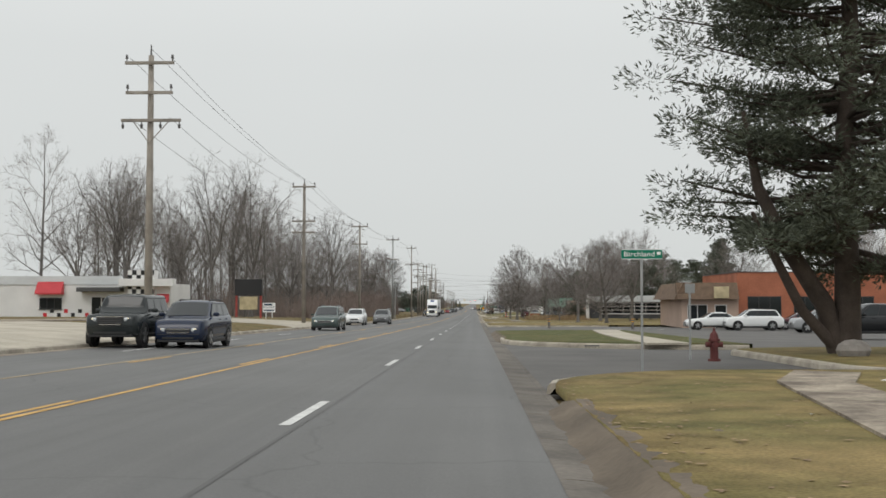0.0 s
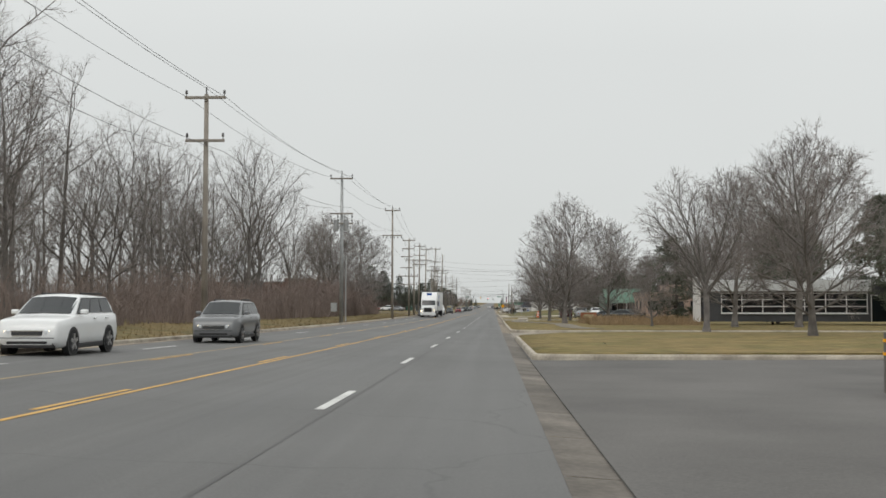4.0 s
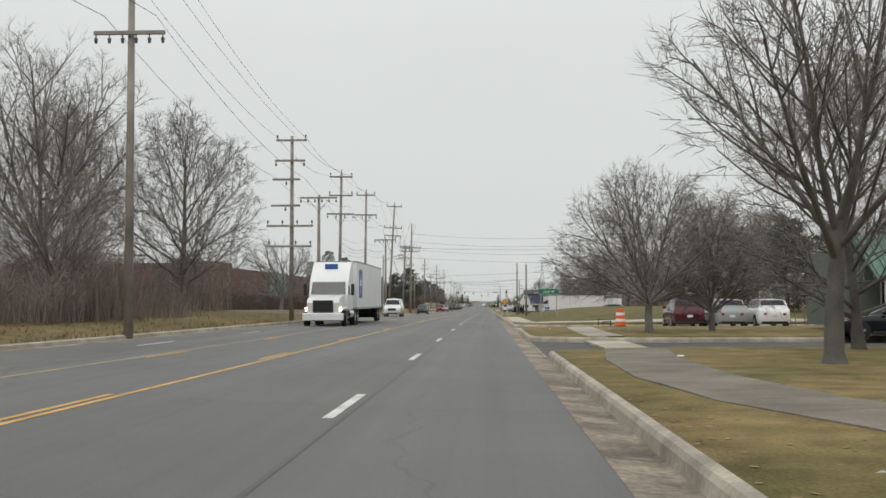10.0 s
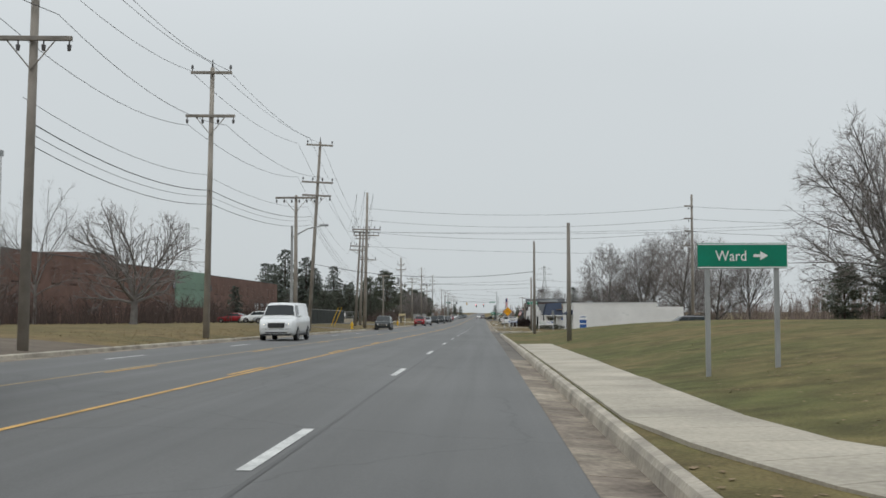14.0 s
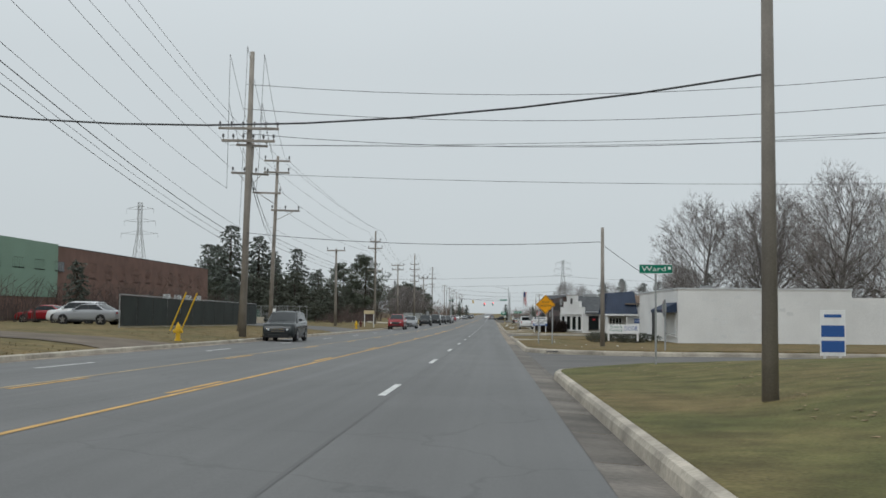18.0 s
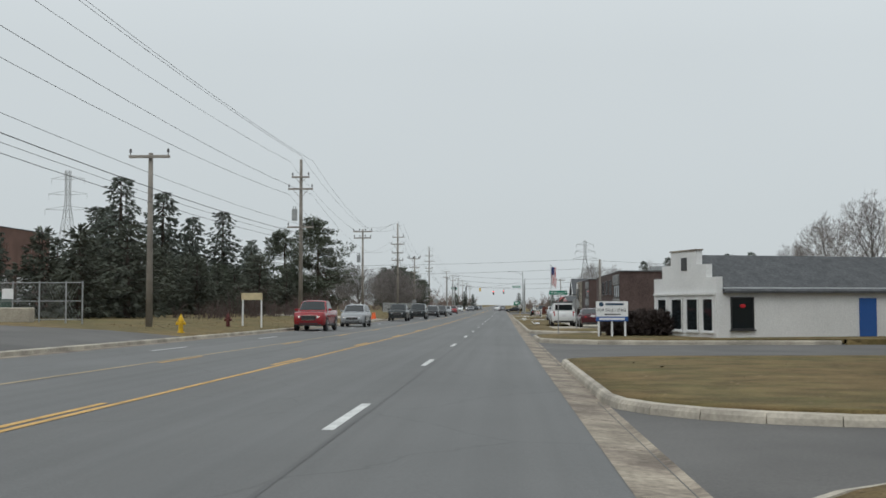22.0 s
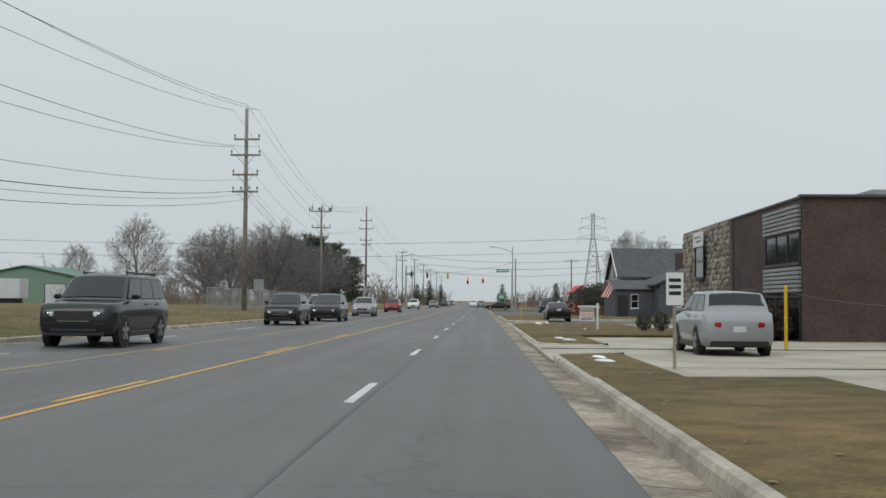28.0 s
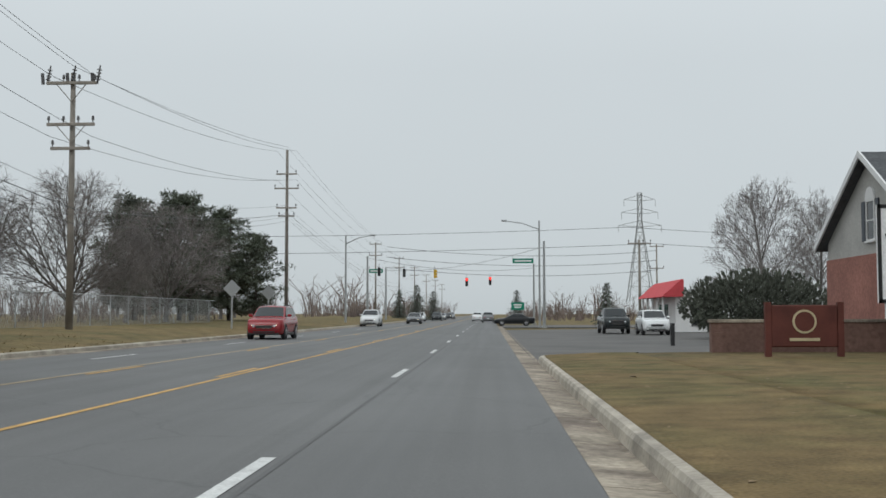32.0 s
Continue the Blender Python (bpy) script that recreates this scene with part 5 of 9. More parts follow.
def lawn(name, x0, y0, y1, x1, r0=3.0, r1=3.0, material=None, label="dormant brown lawn strip edged by a concrete kerb", rise=0.15, kerb_from=-999, kerb_to=9999, deep0=None, deep1=None, hump=0.0):
    """A raised lawn whose roadside edge is x0, with rounded corners of radius r0, r1 into the side drives, and its kerb."""
    material = material or M_LAWN_B
    LAWNS.append((x0, y0, y1, x1, r0, r1, rise, hump, material))
    edge = []
    d0, d1 = deep0 if deep0 is not None else x1, deep1 if deep1 is not None else x1
    if r0 > 0:
        edge += [(d0, y0)] + corner(x0 + r0, y0 + r0, r0, 270, 180)
    else:
        edge += [(x0, y0)]
    n = max(2, int((y1 - y0) / 6))
    a, b = y0 + r0, y1 - r1
    edge += [(x0, a + (b - a) * i / n) for i in range(1, n)]
    if r1 > 0:
        edge += corner(x0 + r1, y1 - r1, r1, 180, 90) + [(d1, y1)]
    else:
        edge += [(x0, y1)]
    # rings inward from the edge to the back line
    vs, fs = [], []
    k = 26 if hump else 10
    for ex, ey in edge:
        for j in range(k):
            u = (j / (k - 1)) ** (2.2 if hump else 1.6)
            x = ex + 0.14 + (x1 - ex - 0.14) * u
            y = ey
            if ey < y0 + r0:
                y = ey + (0.1 if j == 0 else 0.1)
            if ey > y1 - r1:
                y = ey - 0.1
            z = lawn_z(x, y, x0, y0, y1, rise, hump)
            vs.append((x, y, z + gz(y)))
    for i in range(len(edge) - 1):
        for j in range(k - 1):
            p = i * k + j
            fs.append((p, p + 1, p + k + 1, p + k))
    base = len(vs)
    for i in range(len(edge)):
        x, y, z = vs[i * k]
        vs.append((x, y, z - 0.14))
    for i in range(len(edge) - 1):
        fs.append((i * k, i * k + k, base + i + 1, base + i))
    for row in (0, len(edge) - 1):
        base = len(vs)
        for j in range(k):
            x, y, z = vs[row * k + j]
            vs.append((x, y, z - 0.35))
        for j in range(k - 1):
            fs.append((row * k + j, row * k + j + 1, base + j + 1, base + j))
    ob = raw(name, vs, fs, material, smooth=True)
    tagged(ob, label, "lawn", "", "structure")
    if kerb_from < 9999:
        kb = new("kerb_near")
        tagged(kb, "pale concrete kerb, stained and chipped, curving into the drives", "kerb", "", "structure")
        seg = []
        for i in range(len(edge) - 1):
            seg.append((Vector((*edge[i], 0)), Vector((*edge[i + 1], 0))))
        cross = [(-0.03, -0.12), (0.0, rise - 0.06), (0.035, rise - 0.005), (0.14, rise + 0.012), (0.16, rise - 0.06)]
        for p, q in seg:
            d = (q - p)
            if d.length < 0.02 or p.y > kerb_to or p.y < kerb_from:
                continue
            cuts = max(1, int(d.length / 3.0))
            nrm = Vector((d.y, -d.x, 0)).normalized()
            for c in range(cuts):
                a0, a1 = p.lerp(q, c / cuts), p.lerp(q, (c + 1) / cuts)
                a1 = a0.lerp(a1, 1 - 0.012 / max(0.2, (a1 - a0).length))
                v, f = [], []
                for e in (a0, a1):
                    for o, h in cross:
                        w = e + nrm * o
                        v.append((w.x, w.y, h + gz(e.y)))
                m = len(cross)
                for j in range(m - 1):
                    f.append((j, j + 1, j + 1 + m, j + m))
                f.append(tuple(range(m))[::-1])
                f.append(tuple(range(m, 2 * m)))
                raw("kerb_stone", v, f, M_KERB, kb)
    return ob


def slab(name, pts, z, material, label, category, jointed=0):
    """A paved patch with a level top over the road's profile, thick enough to read as a slab."""
    bm = bmesh.new()
    lo = [bm.verts.new((x, y, z + gz(y) - 0.12)) for x, y in pts]
    hi = [bm.verts.new((x, y, z + gz(y) - (0.048 if x < 1.5 else 0.0))) for x, y in pts]
    bm.faces.new(hi)
    for i in range(len(pts)):
        bm.faces.new((lo[i], lo[(i + 1) % len(pts)], hi[(i + 1) % len(pts)], hi[i]))
    bmesh.ops.recalc_face_normals(bm, faces=bm.faces[:])
    return tagged(part(name, bm, material), label, category, "", "structure")


def walkway(x, w, y0, y1, z, label="pale concrete pavement of separate flags", step=1.55, bend=0.0, material=None):
    """Flags laid end to end, each a slab of its own."""
    p = tagged(new("pavement"), label, "pavement", "", "structure")
    n = int((y1 - y0) / step)
    for i in range(n):
        a, b = y0 + step * i, y0 + step * (i + 1) - 0.02
        dx = bend * (i / max(1, n - 1)) ** 2
        bm = boxes((x + dx, x + dx + w, a, b, z - 0.08, z + random.uniform(-0.004, 0.004)))
        bmesh.ops.translate(bm, verts=bm.verts[:], vec=(0, 0, gz(a)))
        part("flag", bm, material or M_CONC, p)
    return p


# gutter pans along the near kerb
gut = tagged(new("gutter_near"), "stained concrete gutter pans beside the kerb", "gutter", "", "structure")
for i in range(240):
    a = -40 + 3.05 * i
    v = []
    for yy in (a, a + 3.03):
        for xx, zz in ((0.97, road_z(0.97) + 0.004), (1.46, -0.05), (1.56, -0.03)):
            v.append((xx, yy, zz + gz(yy)))
    raw("gutter_pan", v, [(0, 1, 4, 3), (1, 2, 5, 4)], M_CONC_D if 136 < a < 272 or a > 372 else M_GUTTER, gut)

# side street by the pine
slab("side_street", [(1.46, 0.4), (45, 0.4), (45, 24.5), (1.46, 34)], 0.0, M_ASPH_OLD, "side street of worn grey asphalt", "road")
lawn("lawn_corner", 1.53, -60, 4.6, 30, 0, 4.0, M_LAWN_B, "patchy yellow-brown grass round the pine, strewn with leaves", kerb_from=-1.5)
lawn("pine_bed", 9.0, 5.6, 21.0, 34, 2.0, 2.0, M_LAWN_B, "bed of brown grass and needles round the pine", deep0=34, deep1=34)
lawn("lawn_strip", 1.53, 24.8, 62, 11.0, 9.0, 0.5, M_LAWN_G, "green lawn strip between road and car park", deep0=11.0, deep1=5, kerb_to=36)


def worn_edge(x, y0, y1):
    """A crumbling lip of earth and leaves where the kerb has gone under."""
    rng = random.Random(int(y0 + 500))
    vs, fs = [], []
    n = int((y1 - y0) / 0.25)
    for i in range(n + 1):
        y = y0 + (y1 - y0) * i / n
        w = 0.05 * noise.noise((y * 1.7, 3.0, 0)) + rng.uniform(-0.025, 0.025)
        fade = min(1.0, (y - y0) / 2.2, (y1 - y) / 2.2)
        for dx, z in ((-0.26 + w * 2, -0.045), (-0.08 + w, 0.02 + w * 0.4), (0.04 + w, 0.11 + w * 0.5), (0.18 + w, 0.165), (0.34 + w * 2, 0.15)):
            vs.append((x + 0.12 + (dx - 0.12) * fade, y, gz(y) - 0.06 + (z + 0.06) * fade + rng.uniform(-0.012, 0.012)))
    for i in range(n):
        for j in range(4):
            p = i * 5 + j
            fs.append((p, p + 1, p + 6, p + 5))
    tagged(raw("earth_edge", vs, fs, M_DIRT, smooth=True), "crumbling earth edge of the lawn, strewn with leaves", "verge edge", "", "structure")


worn_edge(1.55, -60, -0.8)
worn_edge(1.55, 34.5, 62)


def curved_walk(path, w, label, material, over):
    """Paving flags laid along a bending line on a lawn; over gives the lawn's height."""
    p = tagged(new("pavement"), label, "pavement", "", "structure")
    pts = [Vector((x, y)) for x, y in path]
    stations = []
    for a, b in zip(pts, pts[1:]):
        n = max(1, round((b - a).length / 1.5))
        stations += [a.lerp(b, k / n) for k in range(n)]
    stations.append(pts[-1])
    side = []
    for i in range(len(stations)):
        d = (stations[min(i + 1, len(stations) - 1)] - stations[max(i - 1, 0)]).normalized()
        side.append(Vector((d.y, -d.x)) * w / 2)
    for i in range(len(stations) - 1):
        a, b = stations[i], stations[i].lerp(stations[i + 1], 0.988)
        low, high = [], []
        for q in (a - side[i], a + side[i], b + side[i + 1], b - side[i + 1]):
            z = gz(q.y) + over(q.x, q.y) + 0.035
            low.append((q.x, q.y, z - 0.12))
            high.append((q.x, q.y, z))
        raw("flag", low + high, [(4, 5, 6, 7), (0, 1, 5, 4), (1, 2, 6, 5), (2, 3, 7, 6), (3, 0, 4, 7)], material, p)
    return p


curved_walk([(3.6, -22), (4.7, -8.5), (6.0, 0), (7.2, 3.2)], 1.25, "old pavement flags, stained and half grown over", M_CONC_D, lambda x, y: lawn_z(x, y, 1.53, -60, 4.6, 0.15, 0))
walkway(7.0, 1.7, 25, 61, 0.225, step=1.5, bend=1.7)
slab("parking_lot", [(9.5, 25), (60, 25), (60, 124), (14, 124), (1.46, 108), (1.46, 62.4), (9.5, 62)], 0.02, M_ASPH_OLD, "weathered asphalt car park", "car park")
lawn("lawn_park", 1.53, 96, 131.2, 60, 0.5, 9.5, M_LAWN_B, "brown and green grass island beside a drive", deep0=14, deep1=14)
slab("drive_tan", [(1.46, 120.4), (60, 120.4), (60, 142), (1.46, 142)], 0.0, mat("old_drive_concrete", (0.27, 0.24, 0.2), rough=0.9, dark=0.78, light=1.15, scale=2.2, fine=14, bump=0.2, stain=0.7), "pale drive of old concrete", "drive")
lawn("lawn_trees", 1.53, 139.4, 201, 70, 2.0, 2.0, M_LAWN_B, "dormant lawn under bare trees, scattered with leaves", deep0=70, deep1=14)
curved_walk([(3.9, 199.6), (3.35, 194), (3.2, 188), (3.6, 183.5), (4.7, 178.8), (6.2, 172.5), (6.8, 165.5), (6.6, 158), (6.5, 151), (6.9, 145), (7.4, 142)], 1.65, "narrow worn asphalt footpath laid in lengths across the lawn", mat("worn_footpath", (0.19, 0.168, 0.135), rough=0.9, dark=0.7, light=1.2, scale=1.4, fine=14, bump=0.25, stain=0.6, per_object=0.08), lambda x, y: lawn_z(x, y, 1.53, 139.4, 201, 0.15, 0) - 0.012)
slab("drive_dark", [(1.46, 198.5), (40, 198.5), (40, 214.6), (1.46, 214.6)], 0.0, M_ASPH_NEW, "dark asphalt drive", "drive")
lawn("lawn_island", 1.53, 211.6, 231.2, 30, 2.8, 3.6, M_LAWN_B, "small brown grass island between two drives", kerb_to=226.5, deep0=30, deep1=30)
walkway(3.6, 1.4, 200.6, 211.5, 0.045)
walkway(3.75, 1.35, 211.7, 229.9, 0.215, bend=0.35)
slab("drive_concrete", [(1.46, 226.0), (34, 226.0), (34, 240.6), (1.46, 240.6)], 0.0, M_CONC, "broad pale concrete drive with dark joints", "drive")
lawn("lawn_hill", 1.53, 238.5, 338.6, 80, 1.8, 5.0, M_HILL, "long grassy bank rising gently beside the road", deep0=80, deep1=12, hump=1.1)
curved_walk([(2.43, 288), (2.43, 250), (2.7, 247.4), (3.2, 244.9), (4.0, 242.4), (5.4, 240.3), (8, 239.6), (22, 239.5)], 1.42, "pale concrete pavement of separate flags, bending into the drive", M_CONC, lambda x, y: lawn_z(x, y, 1.53, 238.5, 338.6, 0.15, 1.1))
slab("ward_street", [(1.46, 333), (70, 333), (70, 353.4), (1.46, 361)], 0.0, M_ASPH_OLD, "side street of grey asphalt", "road")
lawn("lawn_door", 1.53, 353.0, 381, 40, 6.5, 2.4, M_LAWN_D, "brown-green lawn before a white shop", deep0=60, deep1=9)
slab("drive_shop", [(1.46, 378), (24, 378), (24, 390), (1.46, 390)], 0.0, M_ASPH_OLD, "asphalt drive of the shop", "drive")
lawn("lawn_shop", 1.53, 386.2, 403.6, 40, 3.5, 1.5, M_LAWN_D, "dormant lawn patch beside a drive", rise=0.1, deep0=9.5, deep1=9.0)
slab("lot_lease", [(1.46, 401.5), (40, 401.5), (40, 425), (1.46, 425)], 0.0, M_ASPH_OLD, "asphalt forecourt with worn patches", "car park")
lawn("lawn_lease", 1.53, 419.2, 432.5, 20, 5.0, 2.4, M_LAWN_D, "brown grass corner under a lease board", deep0=14, deep1=14)
slab("wellington_street", [(1.46, 429.8), (60, 429.8), (60, 440.5), (3.5, 440.5), (3.5, 444.6), (1.46, 444.6)], 0.0, M_ASPH_OLD, "side street of grey asphalt", "road")
lawn("lawn_office", 1.53, 438.7, 447.5, 14, 5.0, 0, M_LAWN_D, "brown corner lawn before brick offices", deep0=14, deep1=14)
lawn("lawn_verge", 1.53, 447.5, 463, 3.4, 0, 0, M_LAWN_D, "brown verge before brick offices", deep0=3.4, deep1=3.4)
lawn("lawn_flagpole", 1.53, 463, 497.5, 5.3, 0, 0, M_LAWN_D, "brown lawn round the flagpole, with scraps of old snow", deep0=5.3, deep1=5.3)
lawn("lawn_office_end", 1.53, 497.5, 507.4, 3.25, 0, 1.0, M_LAWN_D, "brown verge beside the office drive", rise=0.11, kerb_to=506.6, deep0=3.25, deep1=3.25)
slab("office_drive", [(3.4, 447.4), (24, 447.4), (24, 525), (1.46, 525), (1.46, 505.6), (3.4, 505.6)], 0.085, M_CONC, "concrete office drive", "drive")
lawn("lawn_sign_end", 1.53, 514.6, 523.4, 3.7, 1.5, 0, M_LAWN_D, "tongue of brown lawn between road and office drive", rise=0.085, deep0=3.7, deep1=3.7)
lawn("lawn_sign", 1.53, 523.4, 551.2, 8.5, 0, 2.0, M_LAWN_D, "brown lawn with an office sign and old snow", rise=0.085, deep0=8.5, deep1=8.5)
slab("drive_house", [(1.46, 547), (60, 547), (60, 554.5), (4.6, 554.5), (4.6, 561.5), (1.46, 561.5)], 0.0, M_CONC, "concrete drive beside the house", "drive")
lawn("lawn_house", 1.53, 558.6, 593, 4.6, 2.4, 2.0, M_LAWN_D, "dormant lawn corner with a weight-limit sign", deep0=4.6, deep1=4.6)
slab("house_lane", [(4.6, 554.4), (60, 554.4), (60, 567.4), (4.6, 567.4)], 0.01, M_ASPH_OLD, "grey asphalt lane beside the house", "drive")
lawn("lawn_wall", 4.44, 567.2, 593, 40, 0.5, 0, M_LAWN_D, "dormant lawn in front of the brick sign wall", rise=0.17, kerb_to=567.9)
slab("forecourt", [(1.46, 592.6), (60, 592.6), (60, 690), (1.46, 660)], 0.0, M_ASPH_OLD, "wide asphalt forecourt", "car park")
slab("cross_road_near", [(1.5, 676), (300, 676), (300, 700), (1.5, 700)], 0.0, M_ASPH_OLD, "crossing road of grey asphalt", "road")
slab("cross_road_far", [(-300, 676), (-13.3, 676), (-13.3, 700), (-300, 700)], 0.24, M_ASPH_OLD, "crossing road of grey asphalt", "road")
# far-side drives
for y0, y1, m in ((8, 42, M_CONC), (62, 88, M_CONC), (262, 277, M_DIRT), (342, 352, M_DIRT), (397, 418, M_ASPH_OLD), (476, 494, M_CONC)):
    cols = [(-13.02, 0.16), (-13.32, 0.365), (-14.2, 0.475), (-16, 0.635), (-22, 0.915), (-24, 0.96)]
    vs, fs = [], []
    for k in range(9):
        u = k / 8
        for j, (x, z) in enumerate(cols):
            flare = 1.6 * max(0.0, 1 - j / 2.5)
            y = (y0 + 1.6 - flare) + (y1 - y0 - 3.2 + 2 * flare) * u
            vs.append((x, y, gz(y) + z + 0.012))
    for k in range(8):
        for j in range(5):
            p = k * 6 + j
            fs.append((p, p + 6, p + 7, p + 1))
    tagged(raw("far_drive", vs, fs, m), "pale drive across the far verge", "drive", "", "structure")
slab("far_lot", [(-24, 8), (-24, 95), (-75, 95), (-75, 8)], 1.04, M_CONC_D, "concrete forecourt of the drive-in", "car park")


def joints(x0, x1, y0, y1, z, dx, dy):
    """Dark sawn joints of a concrete drive."""
    j = tagged(new("drive_joints"), "dark sawn joints across the concrete drive", "joint", "", "structure")
    x = x0 + dx
    while x < x1:
        n = max(1, int((y1 - y0) / dy))
        for k in range(n):
            a, b = y0 + (y1 - y0) * k / n, y0 + (y1 - y0) * (k + 1) / n
            raw("joint", [(x - 0.011, a, gz(a) + z + 0.005), (x + 0.011, a, gz(a) + z + 0.005), (x + 0.011, b, gz(b) + z + 0.005), (x - 0.011, b, gz(b) + z + 0.005)], [(0, 1, 2, 3)], M_TAR, j)
        x += dx
    y = y0 + dy
    while y < y1:
        part("joint", boxes((x0, x1, y - 0.009, y + 0.009, -0.02, 0.004)), M_TAR, j).matrix_basis = pose(0, 0, gz(y) + z, 0, 0, 0)
        y += dy


for x0, x1, y0, y1, z, dx, dy in ((1.5, 24, 227.4, 238.4, 0.0, 2.9, 5.4), (1.5, 24, 549.0, 554.0, 0.0, 3.7, 2.5), (3.6, 22, 449, 506, 0.085, 4.2, 4.4), (1.5, 20, 508.2, 514.4, 0.085, 2.0, 3.1)):
    joints(x0, x1, y0, y1, z, dx, dy)
# ---- utility poles and lines of the far side ----
A3 = lambda h: [(h - 0.35, 1.05, 0, 2, True, False)]
POLES = []


def pole_at(x, y, h, arms, **kw):
    p = utility_pole(x, y, h, arms, **kw)
    p.location.z += gz(y) + 0.4
    POLES.append((x, y, h + gz(y) + 0.42, arms))
    return p


XP = -14.3
pole_at(-14.9, 31.9, 13.0, [(12.6, 1.15, 0, 2, True, False), (11.2, 1.1, 0, 2, True, False), (9.9, 1.4, 0.1, 4, False, True)], r=0.2, spike=0.5)
pole_at(-15.1, 79.5, 12.6, [(12.3, 1.05, 0, 2, True, False), (9.2, 1.05, 0, 2, True, True), (8.2, 1.05, 0, 0, True, True)], r=0.19, spike=0.4)
pole_at(-14.2, 118.5, 12.0, [(11.8, 1.05, 0, 2, True, False), (9.6, 1.0, 0, 2, True, False)], spike=0.4)
pole_at(-13.4, 163.0, 13.3, [(13.0, 1.05, 0, 2, True, False), (9.8, 1.05, 0, 4, False, False), (8.9, 1.0, 0.05, 4, True, False)], spike=0.5, material=M_GALV, transformer=2, riser=True, label="tall steel-grey utility pole with crossarms, twin transformers and a riser pipe", r=0.2)
pole_at(-12.95, 208.5, 14.4, [(14.1, 1.0, 0, 2, True, False), (10.8, 1.3, 0, 6, False, False)], spike=0.4)
pole_at(-13.5, 244.5, 12.6, [(12.3, 1.05, 0, 2, True, False), (10.9, 1.05, -0.1, 2, False, False), (9.6, 0.95, -0.35, 1, False, False), (7.8, 1.0, -0.4, 1, False, False), (6.4, 1.6, -0.1, 4, True, False), (5.0, 1.5, -0.1, 3, True, False)], label="weathered wooden pole with six staggered crossarms")
pole_at(-13.6, 257.3, 9.8, [(9.6, 1.5, 0, 6, False, True)], label="shorter wooden pole with one wide crossarm and hanging insulators")
pole_at(-13.6, 269.3, 13.0, [(12.7, 1.05, 0, 2, True, False), (11.0, 1.1, 0, 2, True, False), (9.3, 1.25, 0, 4, False, True)], spike=0.4, lean=1.0)
pole_at(-13.75, 291.6, 13.6, [(13.3, 1.05, 0, 2, True, False), (11.1, 1.25, 0, 4, False, True)], spike=0.4, lean=0.8)
pole_at(-13.9, 318.6, 10.2, [(10.0, 1.5, 0, 6, False, True)], label="shorter wooden pole with one wide crossarm")
pole_at(-14.3, 327.5, 15.7, [(15.4, 1.1, 0, 2, True, False), (12.3, 1.3, 0, 4, True, False), (11.2, 1.2, 0, 4, False, True)], spike=0.4, lean=3.2)
pole_at(-16.0, 375.0, 12.2, [(12.0, 1.0, 0, 2, True, False), (10.2, 1.2, 0, 4, True, True)], lean=3.0)
pole_at(-13.9, 366.6, 16.0, [(11.6, 1.7, 0, 6, True, False), (10.9, 1.5, 0, 6, True, False)], r=0.21, lean=1.0, label="tall brown wooden junction pole with double crossarms")
pole_at(-17.0, 389.4, 13.5, [(13.1, 1.0, 0, 2, True, False), (12.2, 1.0, 0, 2, True, False), (10.6, 1.1, -0.7, 2, True, True), (9.3, 1.1, 0.8, 3, True, True)], lean=1.8)
pole_at(-17.0, 424.7, 8.6, [(8.4, 1.0, 0, 2, True, False)])
pole_at(-16.9, 463.8, 13.6, [(12.1, 0.75, 0, 2, True, True), (11.1, 1.05, 0, 2, True, True), (7.9, 1.1, 0, 3, True, False)], r=0.19, transformer=1)
pole_at(-17.6, 510, 11.0, [(10.7, 1.2, 0, 4, True, False), (9.9, 1.1, 0, 4, True, False)], transformer=1)
pole_at(-18.2, 562.3, 15.7, [(13.3, 1.0, 0.1, 2, True, False), (12.1, 1.15, 0, 2, True, True), (10.6, 1.0, 0, 2, True, True), (9.3, 1.0, 0, 4, True, True)], r=0.2)
pole_at(-18.9, 607.0, 12.0, [(11.5, 1.15, 0, 4, True, True), (9.6, 1.1, 0, 4, True, True), (8.5, 0.9, 0, 2, True, False)], label="wooden pole topped by a rack of three bushings and steel arms")
pole_at(-19.6, 664.0, 17.0, [(14.6, 1.0, 0, 2, True, False), (13.2, 1.2, 0, 2, True, False), (11.3, 1.0, 0, 2, True, False), (10.5, 0.8, 0, 2, True, False)], r=0.2)
for k, yy in enumerate((742, 790, 838, 890, 945, 1000)):
    pole_at(-19.0, yy, 13.0, [(12.7, 1.0, 0, 2, True, False), (10.8, 1.1, 0, 2, True, False)])
MAIN = [p for p in POLES if p[2] - gz(p[1]) > 11]
for a, b in zip(MAIN, MAIN[1:]):
    for sx, dz in ((-0.98, -0.1), (0.98, -0.1)):
        wires("power_line", (a[0] + sx, a[1], a[2] + dz), (b[0] + sx, b[1], b[2] + dz), 0.6)
    wires("power_line", (a[0], a[1], a[2] + 0.35), (b[0], b[1], b[2] + 0.35), 0.5)
    for sx in (-1.0, 0.9):
        wires("power_line", (a[0] + sx, a[1], a[2] - 2.9), (b[0] + sx, b[1], b[2] - 2.9), 0.7)
    if a[1] > 250:
        for sx, dz, r in ((0.15, -6.2, 0.018), (0.2, -6.9, 0.013), (-0.15, -5.4, 0.01), (0.1, -6.5, 0.01)):
            wires("telephone_cable", (a[0] + sx, a[1], a[2] + dz), (b[0] + sx, b[1], b[2] + dz), 0.5, r, "black telephone cable slung between poles")
